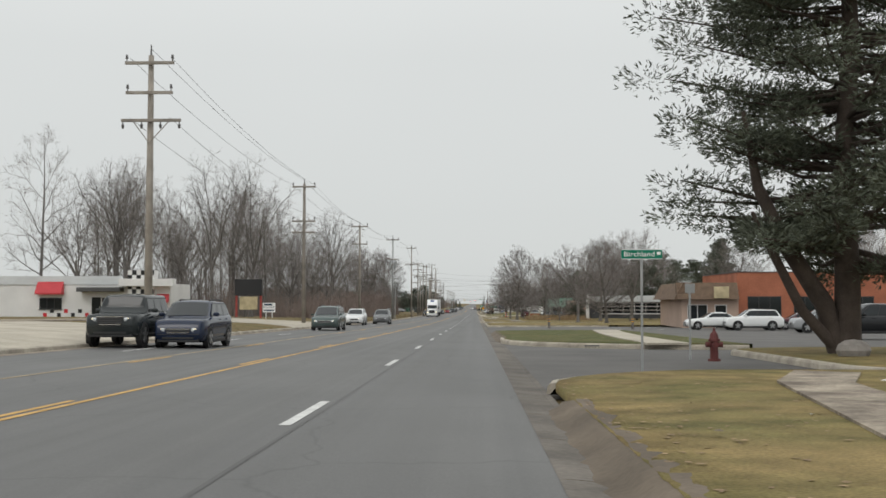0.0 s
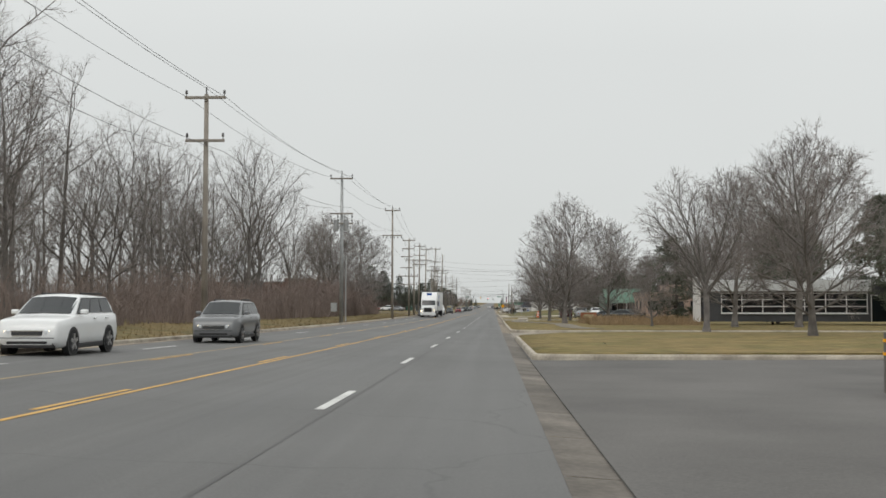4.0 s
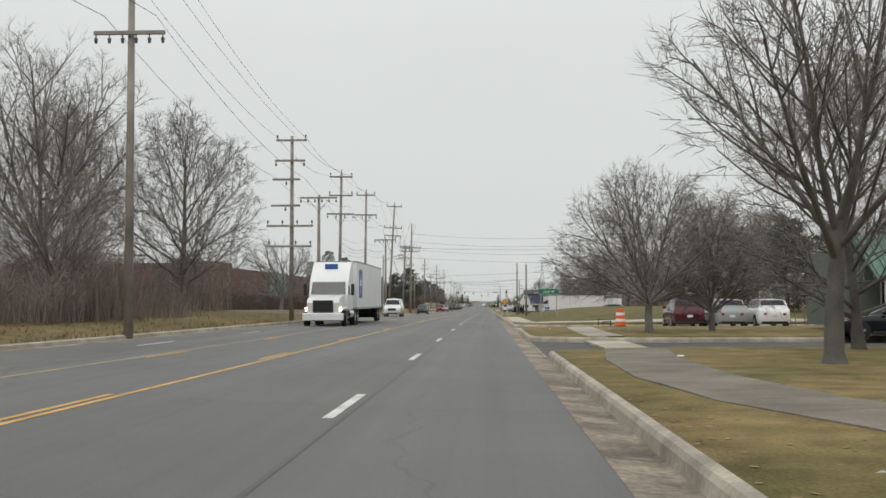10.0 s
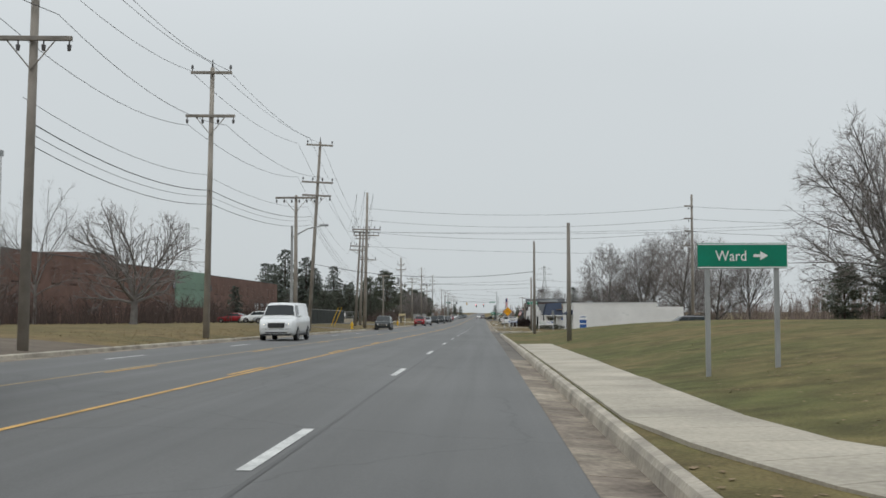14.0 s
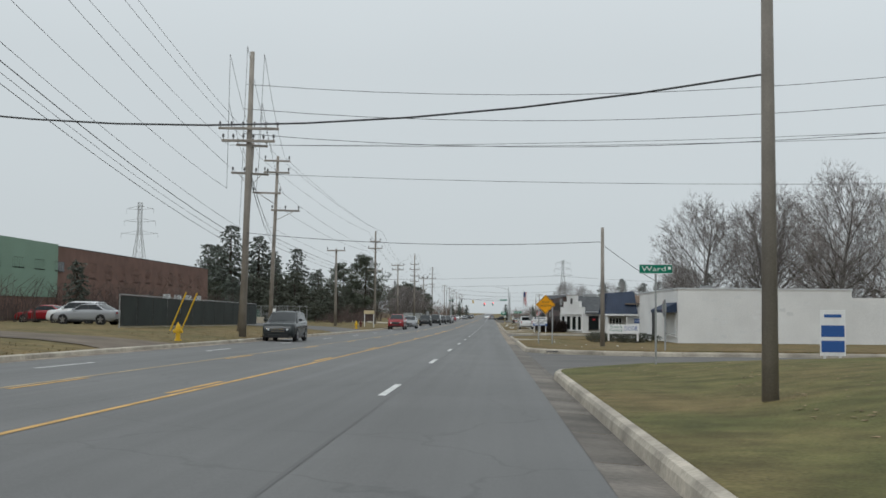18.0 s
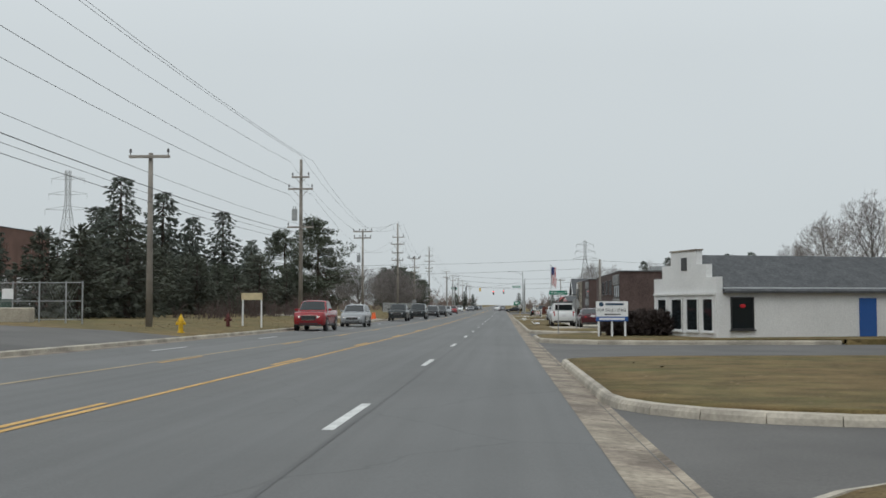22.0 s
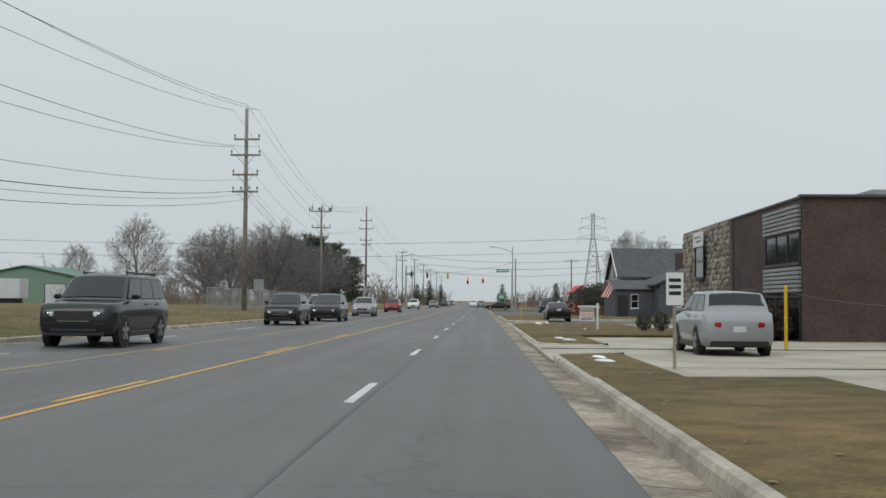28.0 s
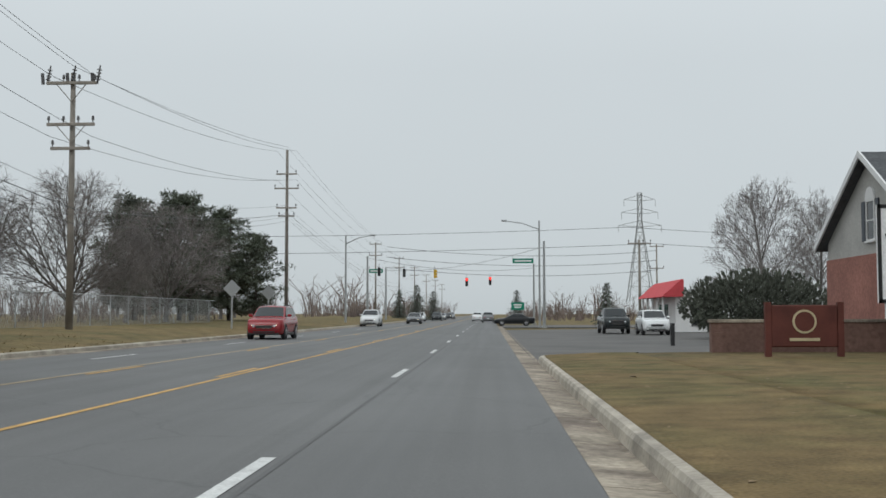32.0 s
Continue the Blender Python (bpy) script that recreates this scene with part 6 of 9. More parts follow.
# near-side poles
for x, y, h, nm in ((4.1, 289, 5.7, "bare wooden guy pole"), (4.0, 322, 7.2, "bare grey wooden pole at the street corner"), (5.45, 361, 5.95, "bare wooden service pole on the lawn"), (4.75, 427.2, 3.75, "stubby wooden pole beside the lease board")):
    p = utility_pole(x, y, h, [], r=0.125 if h > 5 else 0.075, label=nm)
    p.location.z += gz(y) + 0.12
pole_r = utility_pole(23.4, 360.7, 15.3, [(14.0, 0.5, -0.4, 1, False, False), (12.6, 0.5, -0.4, 1, False, False), (11.2, 0.5, -0.4, 1, False, False), (9.6, 1.2, 0, 4, True, True)], r=0.19)
pole_r.location.z += gz(360.7)
for dz in (14.0, 12.6, 11.2):
    wires("power_line", (-14.0, 366.6, dz + gz(366) + 0.6), (23.0, 360.7, dz + gz(360.7)), 0.9, 0.016)
    wires("power_line", (23.0, 360.7, dz + gz(360.7)), (70.0, 356, dz + gz(356)), 0.9, 0.016)
wires("telephone_cable", (-14.1, 327.5, 6.0 + gz(327)), (4.0, 322, 5.05 + gz(322)), 0.75, 0.018, "black telephone cable slung across the road")
wires("telephone_cable", (-13.7, 366.4, 6.2 + gz(366)), (5.3, 361, 5.4 + gz(361)), 0.35, 0.015, "black telephone cable slung across the road")
wires("telephone_cable", (5.3, 361, 5.4 + gz(361)), (11.3, 374, 3.3 + gz(374)), 0.2, 0.018, "black service cable to the shop")

for dx, dz, ez in ((-0.9, 12.1, 14.0), (0.9, 12.1, 13.4), (0.0, 10.3, 9.9)):
    wires("power_line", (-16.0 + dx, 375, gz(375) + dz + 0.4), (70.0, 356, gz(356) + ez), 1.3, 0.014, n=16)
far_pole = utility_pole(70.0, 356, 15.3, [(14.0, 0.5, -0.4, 1, False, False), (9.6, 1.2, 0, 4, True, True)], r=0.19)
far_pole.location.z += gz(356)

# cable terminals of the pole before the junction
for p in POLES:
    if p[1] == 607.0:
        for dx in (-1.15, 0.0, 1.15):
            t = thing("cable_terminal", pose(p[0] + dx, p[1] - 0.12, p[2] - 0.5), "ribbed dark cable terminal on the crossarm", "insulator", "cable terminals")
            part("bushing_stem", rod((0, 0, 0), (0.14, 0, 0.85), 0.05, 0.035, 7), M_INSUL, t)
            for q in range(4):
                part("shed_disc", rod((0.03 + 0.025 * q, 0, 0.18 + 0.15 * q), (0.036 + 0.025 * q, 0, 0.22 + 0.15 * q), 0.12, 0.09, 9), M_INSUL, t)
            part("arrester", rod((-0.2, 0, 0.0), (-0.24, 0, 0.5), 0.08, 0.08, 8), M_INSUL, t)

junction_pole = utility_pole(26, 730, 12.2, [(11.8, 1.1, 0, 2, True, False), (8.4, 1.1, 0, 2, True, False)])
junction_pole.location.z += gz(730)
# ---- trees ----
ZH = {"L": 0.95, "R": 0.2}
TALL = [
    tree_proto(11, "tall bare wood-edge tree with forking upright limbs", height=20, spread=5.0, trunk_r=0.25, low=0.26, limbs=6, leader=0.34, angle=(40, 10), branches=7, shoots=6, twigs=4, twig_len=1.2, fork=0.2, crook=0.2, rise=0.04),
    tree_proto(12, "tall bare wood-edge tree with a slender leader", height=20, spread=4.4, trunk_r=0.22, low=0.26, limbs=13, leader=0.9, angle=(58, 26), branches=5, shoots=5, twigs=4, twig_len=1.1, crook=0.2, rise=0.05),
    tree_proto(13, "tall bare wood-edge tree with a high fork", height=20, spread=4.8, trunk_r=0.24, low=0.36, limbs=5, leader=0.48, angle=(44, 8), branches=8, shoots=6, twigs=4, twig_len=1.2, fork=0.18, crook=0.22, rise=0.04),
    tree_proto(14, "tall bare wood-edge tree with spreading limbs", height=20, spread=5.8, trunk_r=0.26, low=0.22, limbs=7, leader=0.26, angle=(48, 8), branches=7, shoots=6, twigs=4, twig_len=1.2, fork=0.22, crook=0.2, rise=0.05),
]
ROUND = [
    tree_proto(31, "bare rounded deciduous tree on the lawn", height=12, spread=5.0, trunk_r=0.24, low=0.13, limbs=26, leader=0.88, angle=(68, 22), branches=8, shoots=7, twigs=7, twig_len=0.8, rise=0.055, crook=0.09),
    tree_proto(32, "bare rounded deciduous tree on the lawn", height=12, spread=5.2, trunk_r=0.25, low=0.15, limbs=8, leader=0.3, angle=(58, 8), branches=9, shoots=7, twigs=7, twig_len=0.9, rise=0.05, crook=0.1, fork=0.12),
    tree_proto(33, "bare rounded deciduous tree on the lawn", height=12, spread=4.7, trunk_r=0.22, low=0.12, limbs=24, leader=0.88, angle=(62, 20), branches=8, shoots=7, twigs=7, twig_len=0.8, rise=0.06, crook=0.1),
]
WIDE = [
    tree_proto(51, "wide-crowned bare tree with drooping twigs", height=10, spread=5.9, trunk_r=0.27, low=0.1, full=0.42, limbs=12, leader=0.24, angle=(74, 8), branches=11, shoots=8, twigs=8, twig_len=0.85, rise=0.03, droop=0.07, crook=0.15, fork=0.12),
    tree_proto(52, "wide-crowned bare tree with drooping twigs", height=10, spread=5.5, trunk_r=0.26, low=0.09, full=0.48, limbs=11, leader=0.2, angle=(70, 8), branches=11, shoots=8, twigs=8, twig_len=0.85, rise=0.04, droop=0.05, crook=0.18, fork=0.12),
]
OAK = tree_proto(61, "old bare oak with crooked limbs", height=11, spread=6.2, trunk_r=0.36, low=0.16, full=0.5, limbs=11, leader=0.26, angle=(76, 8), branches=10, shoots=7, twigs=6, twig_len=0.65, rise=0.03, crook=0.28, fork=0.15)


def plant(proto, x, y, s, rz=None, z=None, sz=None, label=""):
    zz = (0.95 if x < -20 else (0.5 if x < -12 else 0.18)) if z is None else z
    o = copy_thing(proto, scaled(x, y, gz(y) + zz, random.uniform(0, 360) if rz is None else rz, s, sz))
    if label:
        o["label"] = label
    return o


rng_w = random.Random(5)
# wood beyond the far verge
for i in range(54):
    y = 108 + (i % 18) * 6.0 + rng_w.uniform(-1.8, 1.8)
    x = -25.5 - 6.5 * (i // 18) - rng_w.uniform(0, 6.5)
    plant(TALL[rng_w.randrange(4)], x, y, rng_w.uniform(0.62, 1.08) * (1 if y < 196 else 0.85))
for i in range(18):
    plant(TALL[i % 4], -44 - rng_w.uniform(0, 26), 100 + i * 7.6, rng_w.uniform(0.85, 1.15))
for x, y, s in ((-33, 249, 0.9), (-25, 262, 0.72), (-34, 258, 0.75)):
    plant(TALL[rng_w.randrange(4)], x, y, s)
plant(OAK, -31, 334, 0.98)
plant(WIDE[1], -45, 332, 0.85)
plant(TALL[3], -37.5, 328, 0.66, label="upright many-stemmed bare tree beside the oak")
for x, y, s in ((-58, 322, 0.8), (-52, 345, 0.55), (-64, 352, 0.8)):
    plant(WIDE[rng_w.randrange(2)], x, y, s)
plant(WIDE[0], -21.5, 590, 0.82, label="bare spreading tree by the far verge")
plant(WIDE[1], -25, 600, 0.72)
plant(ROUND[0], -38, 600, 0.78)
for x, y, s in ((-27, 628, 0.95), (-33, 622, 1.0), (-22.5, 634, 0.8), (-38, 630, 0.95)):
    plant(WIDE[rng_w.randrange(2)], x, y, s)
plant(ROUND[1], -40, 640, 0.8)
for x, y, s in ((-23, 627, 0.5), (-27, 668, 0.7), (-33, 700, 0.75), (-60, 640, 0.7), (-70, 600, 0.8), (-45, 690, 0.8)):
    plant(ROUND[rng_w.randrange(3)], x, y, s)
for x, y, s, k in ((-24, 228, 1.3, 1), (-22.5, 249, 1.2, 0), (-28, 241, 1.15, 2), (-19, 217, 0.6, 1)):
    plant(ROUND[k], x, y, s, label="large bare tree with a fan-shaped crown")
# near side
plant(ROUND[0], 16.8, 121, 0.85, 20, label="bare lawn tree with a dense upright crown")
plant(ROUND[1], 14.9, 139.5, 0.95, 130)
plant(ROUND[2], 19.5, 152, 1.0)
plant(ROUND[0], 7.5, 174.4, 0.96, 200, sz=1.0, label="bare lawn tree with dense rounded crown and dark trunk")
plant(ROUND[1], 6.9, 192, 0.84, 60)
plant(ROUND[2], 13.0, 186, 0.9)
plant(ROUND[0], 9.8, 199.3, 0.66)
plant(WIDE[0], 6.9, 217.4, 0.7, 40, z=0.22, label="wide-crowned bare tree with drooping twigs")
plant(WIDE[1], 10.2, 220.5, 0.62, 140)
plant(ROUND[1], 24, 150, 1.2, label="large bare tree behind the offices")
plant(ROUND[2], 13.5, 155.5, 0.48)
for x, y, s in ((28, 228, 0.9), (22, 262, 0.8), (30, 215, 1.0), (34, 190, 1.1), (40, 150, 1.1), (48, 126, 1.15), (56, 140, 1.2), (36, 240, 1.0), (62, 118, 1.1)):
    plant(ROUND[rng_w.randrange(3)], x, y, s)
for x, y, s in ((27.5, 310, 1.3), (37, 313, 1.25), (44, 306, 1.1)):
    plant(WIDE[rng_w.randrange(2)], x, y, s, z=0.9, label="old bare tree with a broad crown behind the bank")
for x, y, s in ((19, 408, 0.58), (24, 404, 0.6), (29, 400, 0.66), (35, 404, 0.6), (41, 408, 0.6), (27, 414, 0.66), (34, 420, 0.6)):
    plant(ROUND[rng_w.randrange(3)], x, y, s * 1.75, z=0.1)
for x, y, s in ((28, 468, 0.75), (33, 500, 0.7), (30, 560, 0.6), (44, 640, 0.9), (50, 655, 0.8), (38, 660, 0.7), (55, 640, 0.8), (26, 690, 0.5), (34, 720, 0.6), (24, 446, 0.7), (45, 452, 0.8)):
    plant(ROUND[rng_w.randrange(3)], x, y, s, z=0.0)
plant(ROUND[2], 23, 650, 1.0, z=0.0)
plant(ROUND[0], 28, 653, 0.92, z=0.0)
plant(ROUND[1], 34, 616, 1.0, z=0.0)

# conifers
SPR = [spruce_proto(71, 17, 5.4, "tall dark spruce with drooping boughs"), spruce_proto(72, 15, 4.8, "tall dark spruce with a thin top"), spruce_proto(73, 9, 2.6, "dense dark green spruce", dens=1.15)]
PIN = [clump_tree("pine_tree", 81, 12, 4.2, "dark pine with loose needle clumps", 0.22, base=0.12, n_clumps=74, round_top=False, needle_len=0.34, width=0.042, per=126), clump_tree("pine_tree", 82, 11, 3.9, "broad dark pine with layered clumps", 0.22, base=0.08, n_clumps=66, needle_len=0.34, width=0.042, per=126)]
CED = spruce_proto(91, 6.6, 2.9, "dark columnar cedar in a hedge row", droop=-0.15, start=0.02, dens=1.1, needle=M_HEDGE)
for x, y, s, k in ((-50, 514, 1.08, 0), (-45, 516, 1.1, 1), (-45, 530, 0.95, 1), (-54, 520, 1.0, 1), (-39, 524, 0.85, 0), (-57, 524, 0.9, 0), (-48, 528, 0.8, 1), (-36, 528, 0.65, 1), (-60, 518, 0.7, 1)):
    plant(SPR[k], x, y, s * 1.3, sz=s)
for x, y, s in ((-43, 512, 0.6), (-52, 511, 0.65), (-37, 516, 0.6), (-32, 518, 0.55), (-58, 512, 0.6)):
    plant(PIN[1], x, y, s * 1.25, sz=s)
for x, y, s in ((-24.2, 516, 1.15), (-28.5, 515, 1.0)):
    plant(PIN[1], x, y, s, label="dark pine beside the far verge")
for x, y, s in ((-24.8, 649, 0.98), (-27.0, 653, 1.02), (-22.6, 653, 0.9), (-29, 647, 0.95), (-20.9, 656, 0.7), (-30.5, 652, 0.85)):
    plant(PIN[1], x, y, s)
for x, y, s, k in ((-48, 506, 0.7, 1), (-42.5, 520, 0.9, 0), (-34, 520, 0.9, 1), (-38, 405, 0.85, 2), (-32, 440, 0.85, 2)):
    plant(SPR[k], x, y, s * 0.75)
for i in range(34):
    yy = 440 + i * 2.5 + rng_w.uniform(-0.6, 0.6)
    plant(CED, -24 - rng_w.uniform(0, 9) - (yy - 440) * 0.03, yy, rng_w.uniform(0.65, 1.0))
for x, y, s in ((28, 172, 0.95), (31, 176, 0.85), (26.5, 168, 0.6), (36, 160, 0.9), (40, 165, 1.0)):
    plant(PIN[1], x, y, s)
plant(PIN[1], 18.9, 176, 0.8, label="dark pine with layered clumps beside the offices")
plant(PIN[0], 51, 210, 1.4, label="dark pine behind the offices")
plant(PIN[1], 38, 205, 1.2)
plant(PIN[1], 42, 215, 1.1)
for x, y, s in ((18, 252, 0.6), (21.5, 250, 0.66), (25, 249, 0.62), (29, 251, 0.66), (27, 309, 0.55), (30, 307, 0.5), (24, 311, 0.4), (33, 309, 0.45)):
    plant(PIN[1], x, y, s, z=0.6, label="dense dark evergreen with layered clumps")
for x, y, s in ((31, 617, 0.8), (36.5, 618, 0.86), (28, 512, 0.5), (30, 508, 0.5), (26, 440, 0.5), (14, 690, 0.35), (-16.5, 760, 0.4), (-13.8, 768, 0.42), (-11, 775, 0.36), (6, 800, 0.4)):
    plant(SPR[rng_w.randrange(2)], x, y, s, z=0.0)
# the pine on the corner: two stems from one foot and a ragged crown
big = clump_tree("corner_pine", 86, 21, 5.9, "big dark pine leaning over the street corner, ragged open crown", 0.42, base=0.13, n_clumps=235, lean=(0.9, 0.4), needle_len=0.21, width=0.022, puff=1.0, per=450)
big.matrix_basis = pose(11.3, 14.6, gz(14.6) + 0.16, 0, 0, 0)
bv, bf = [], []
tube_into(bv, bf, [Vector((-0.1, 0, -0.1)), Vector((-0.6, -0.1, 1.5)), Vector((-1.7, -0.2, 3.2)), Vector((-2.6, -0.4, 5.0)), Vector((-3.1, -0.8, 7.2))], [0.34, 0.29, 0.24, 0.17, 0.06], 8)
tube_into(bv, bf, [Vector((-0.35, -0.1, 0.3)), Vector((-1.3, -0.3, 1.3)), Vector((-2.2, -0.5, 3.0)), Vector((-2.9, -0.9, 4.2))], [0.2, 0.16, 0.13, 0.05], 7)
raw("second_stem", bv, bf, M_PINEBARK, big, smooth=True)

# brush and reeds
for i in range(10):
    y0 = 112 + i * 12.5
    thicket("roadside_brush", -24.5, -17.2, y0, y0 + 12.5, (3.2, 3.4, 3.0, 3.2, 3.4, 3.6, 4.4, 4.8, 4.4, 2.2)[i], (700, 700, 700, 700, 700, 800, 1500, 1900, 1900, 700)[i], 200 + i, "dense tangle of bare reddish-brown brush", z=gz(y0) + 0.7, stem=0.015)
thicket("field_brush", -40, -22, 238, 264, 4.6, 1000, 241, "tangle of bare brush at the wood's end", z=gz(250) + 0.9, stem=0.018)
thicket("field_brush", -50, -34, 296, 318, 5.4, 900, 242, "dark bare brush beyond the field", z=gz(307) + 0.9, stem=0.026, material=M_BRUSH_D)
thicket("saplings", -46, -26, 104, 216, 8.5, 900, 230, "thin bare saplings between the trees", z=gz(160) + 0.9, stem=0.03, ragged=0.5, material=M_TWIG)
thicket("woodland_undergrowth", -48, -26, 104, 220, 4.6, 2400, 231, "bare undergrowth between the trees", z=gz(160) + 0.9, stem=0.02)
thicket("hedge_brush", -23, -20, 446, 505, 2.6, 700, 232, "dark reddish bare brush below the cedars", z=gz(475) + 0.8, stem=0.016, material=M_BRUSH_D)
thicket("hedge_brush", -46, -30, 400, 440, 4.0, 900, 233, "dark bare hedge before the factory", z=gz(420) + 0.9, stem=0.022, material=M_BRUSH_D)
thicket("hedge_brush", -47, -34, 318, 400, 3.4, 1500, 239, "dark bare brush before the factory", z=gz(360) + 0.9, stem=0.024, material=M_BRUSH_D)
thicket("scrub", 26, 48, 250, 335, 4.5, 2000, 234, "bare scrub along the field edge", z=gz(290) + 0.6, stem=0.022)
thicket("scrub", 22, 60, 395, 425, 4.5, 1100, 235, "bare scrub behind the shops", z=gz(410), stem=0.022)
thicket("scrub", -50, -24, 600, 670, 3.2, 900, 236, "grey scrub behind the fence", z=gz(630) + 0.9, stem=0.02)
thicket("scrub", 20, 60, 610, 680, 3.0, 900, 237, "grey scrub behind the forecourt", z=gz(640), stem=0.02)
thicket("scrub", 17, 34, 186, 236, 3.6, 900, 238, "bare shrubs round the car park", z=gz(210), stem=0.02)
rng_r = random.Random(9)
vs, fs = [], []
for _ in range(9000):
    x, y = rng_r.uniform(9.0, 19), rng_r.uniform(160, 178)
    if x < 8.0 + (178 - y) * 0.06:
        continue
    h = rng_r.uniform(0.25, 0.85) * (0.8 + 0.4 * math.sin(x * 1.3 + y * 0.7))
    c = Vector((x, y, gz(y) + 0.15))
    e = c + Vector((rng_r.uniform(-0.4, 0.4), rng_r.uniform(-0.4, 0.4), h))
    w = Vector((rng_r.uniform(-1, 1), rng_r.uniform(-1, 1), 0)).normalized() * 0.008
    b = len(vs)
    for p in (c - w, c + w, e + w * 1.6, e - w * 1.6):
        vs.append((p.x, p.y, p.z))
    fs.append((b, b + 1, b + 2, b + 3))
tagged(raw("dry_reeds", vs, fs, M_REED), "bed of pale dry reeds and tall grass", "reeds", "", "stuff")
# dry grass tufts of the verges
vs, fs = [], []
for _ in range(9000):
    left = True
    y = rng_r.uniform(-20, 600)
    x = -13.35 - rng_r.random() ** 2 * 4.5 if left else 2.25 + rng_r.random() ** 2 * 7
    if not left and any(a < y < b for a, b in ((3, 36), (61, 97), (122, 142), (199, 213), (229, 240), (336, 362), (379, 391), (402, 426), (431, 448), (506, 516), (547, 563))):
        continue
    if not left and (245 < y < 301 and x < 3.7 or 445 < y < 523 and x > 3.3 or 24 < y < 53 and 6 < x < 7.9 or x > 6.5 and y > 520):
        continue
    if left and any(a - 1 < y < b + 1 for a, b in ((8, 42), (62, 88), (262, 277), (342, 352), (397, 418), (476, 494))):
        continue
    h = rng_r.uniform(0.03, 0.09) * (2.2 if left and y > 100 and y < 240 else 1)
    zz = (0.36 + (-13.35 - x) * 0.1 if left else 0.155 + min(0.05, (x - 1.9) * 0.016)) + gz(y)
    if not left and 245 < y < 337:
        zz += 1.1 * math.sin(min(1, max(0, x - 3.9) / 9) * 1.57) * math.sin((y - 242.8) / 95.8 * 3.14) ** 0.5 - 0.02
    c = Vector((x, y, zz - 0.01))
    for _ in range(3):
        e = c + Vector((rng_r.uniform(-0.07, 0.07), rng_r.uniform(-0.07, 0.07), h))
        w = Vector((rng_r.uniform(-1, 1), rng_r.uniform(-1, 1), 0)).normalized() * 0.012
        b = len(vs)
        for p in (c - w, c + w, e):
            vs.append((p.x, p.y, p.z))
        fs.append((b, b + 1, b + 2))
tagged(raw("grass_tufts", vs, fs, M_MEADOW), "short dry grass tufts along the verges", "grass", "", "stuff")
# fallen leaves on the near lawns
rng_g = random.Random(33)
lv, lf = [], []
for x0, y0, y1, x1, r0, r1, rise, hump, mm in LAWNS:
    reach_x = min(x1 - 0.3, x0 + 9.0)
    area = (reach_x - x0) * (min(y1, 600) - max(y0, -24))
    if reach_x < x0 + 0.6 or y0 > 590:
        continue
    for i in range(int(area * 30)):
        y = rng_g.uniform(max(y0, -24) + 0.3, y1 - 0.3)
        x = x0 + 0.2 + (reach_x - x0 - 0.2) * rng_g.random() ** 1.7
        if (y < y0 + r0 and x < x0 + r0 and math.hypot(x - x0 - r0, y - y0 - r0) > r0 - 0.22) or (y > y1 - r1 and x < x0 + r1 and math.hypot(x - x0 - r1, y - y1 + r1) > r1 - 0.22):
            continue
        if (24 < y < 62 and 6.7 < x < 10.6) or (hump and x < 3.3 and y > 246) or (hump and y < 250 and 1.0 < x - 2.43 * (y > 247) and abs(x - 3.6) < 3.6 and abs(y - (246.4 - 1.5 * (x - 2.7))) < 1.6) or (y < 2 and abs(x - 5.9 - (y * 0.13)) < 0.75) or (198 < y < 228 and 4.2 < x < 6.3):
            continue
        z = gz(y) + lawn_z(x, y, x0, y0, y1, rise, hump) - 0.005
        leafy = 0.1 if y < 5 else (0.07 if 140 < y < 232 else (0.12 if hump and x < 6.5 else 0.02))
        if rng_g.random() < leafy:
            s_, a = rng_g.uniform(0.03, 0.07), rng_g.uniform(0, 6.283)
            c, d = math.cos(a) * s_, math.sin(a) * s_
            b = len(lv)
            lv.extend(((x - c, y - d, z + 0.014), (x + d * 0.6, y - c * 0.6, z + rng_g.uniform(0.012, 0.022)), (x + c, y + d, z + 0.016), (x - d * 0.6, y + c * 0.6, z + rng_g.uniform(0.012, 0.022))))
            lf.append((b, b + 1, b + 2, b + 3))
tagged(raw("fallen_leaves", lv, lf, M_LEAF), "scattered dead leaves on the grass", "leaves", "", "stuff")
# distant woods on both sides, too far to count
for k, (x0, x1, y0, y1, h, n) in enumerate(((-160, -60, 620, 1200, 9, 1500), (60, 220, 560, 1200, 9, 1700), (-150, -75, 330, 560, 8, 900), (70, 150, 250, 520, 10, 1200), (60, 130, 60, 250, 12, 1100), (-140, -70, -20, 120, 14, 900), (-36, -22, 720, 1250, 7, 900), (10, 40, 760, 1250, 6, 900))):
    thicket("distant_woods", x0, x1, y0, y1, h, n, 300 + k, "hazy grey line of distant bare trees", "woods", stem=0.07, z=gz((y0 + y1) / 2) - 0.1, ragged=0.5)
# ---- buildings ----
def house_thing(name, x, y, label, z=0.0, category="building"):
    return thing(name, pose(x, y, gz(y) + z), label, category, "buildings")


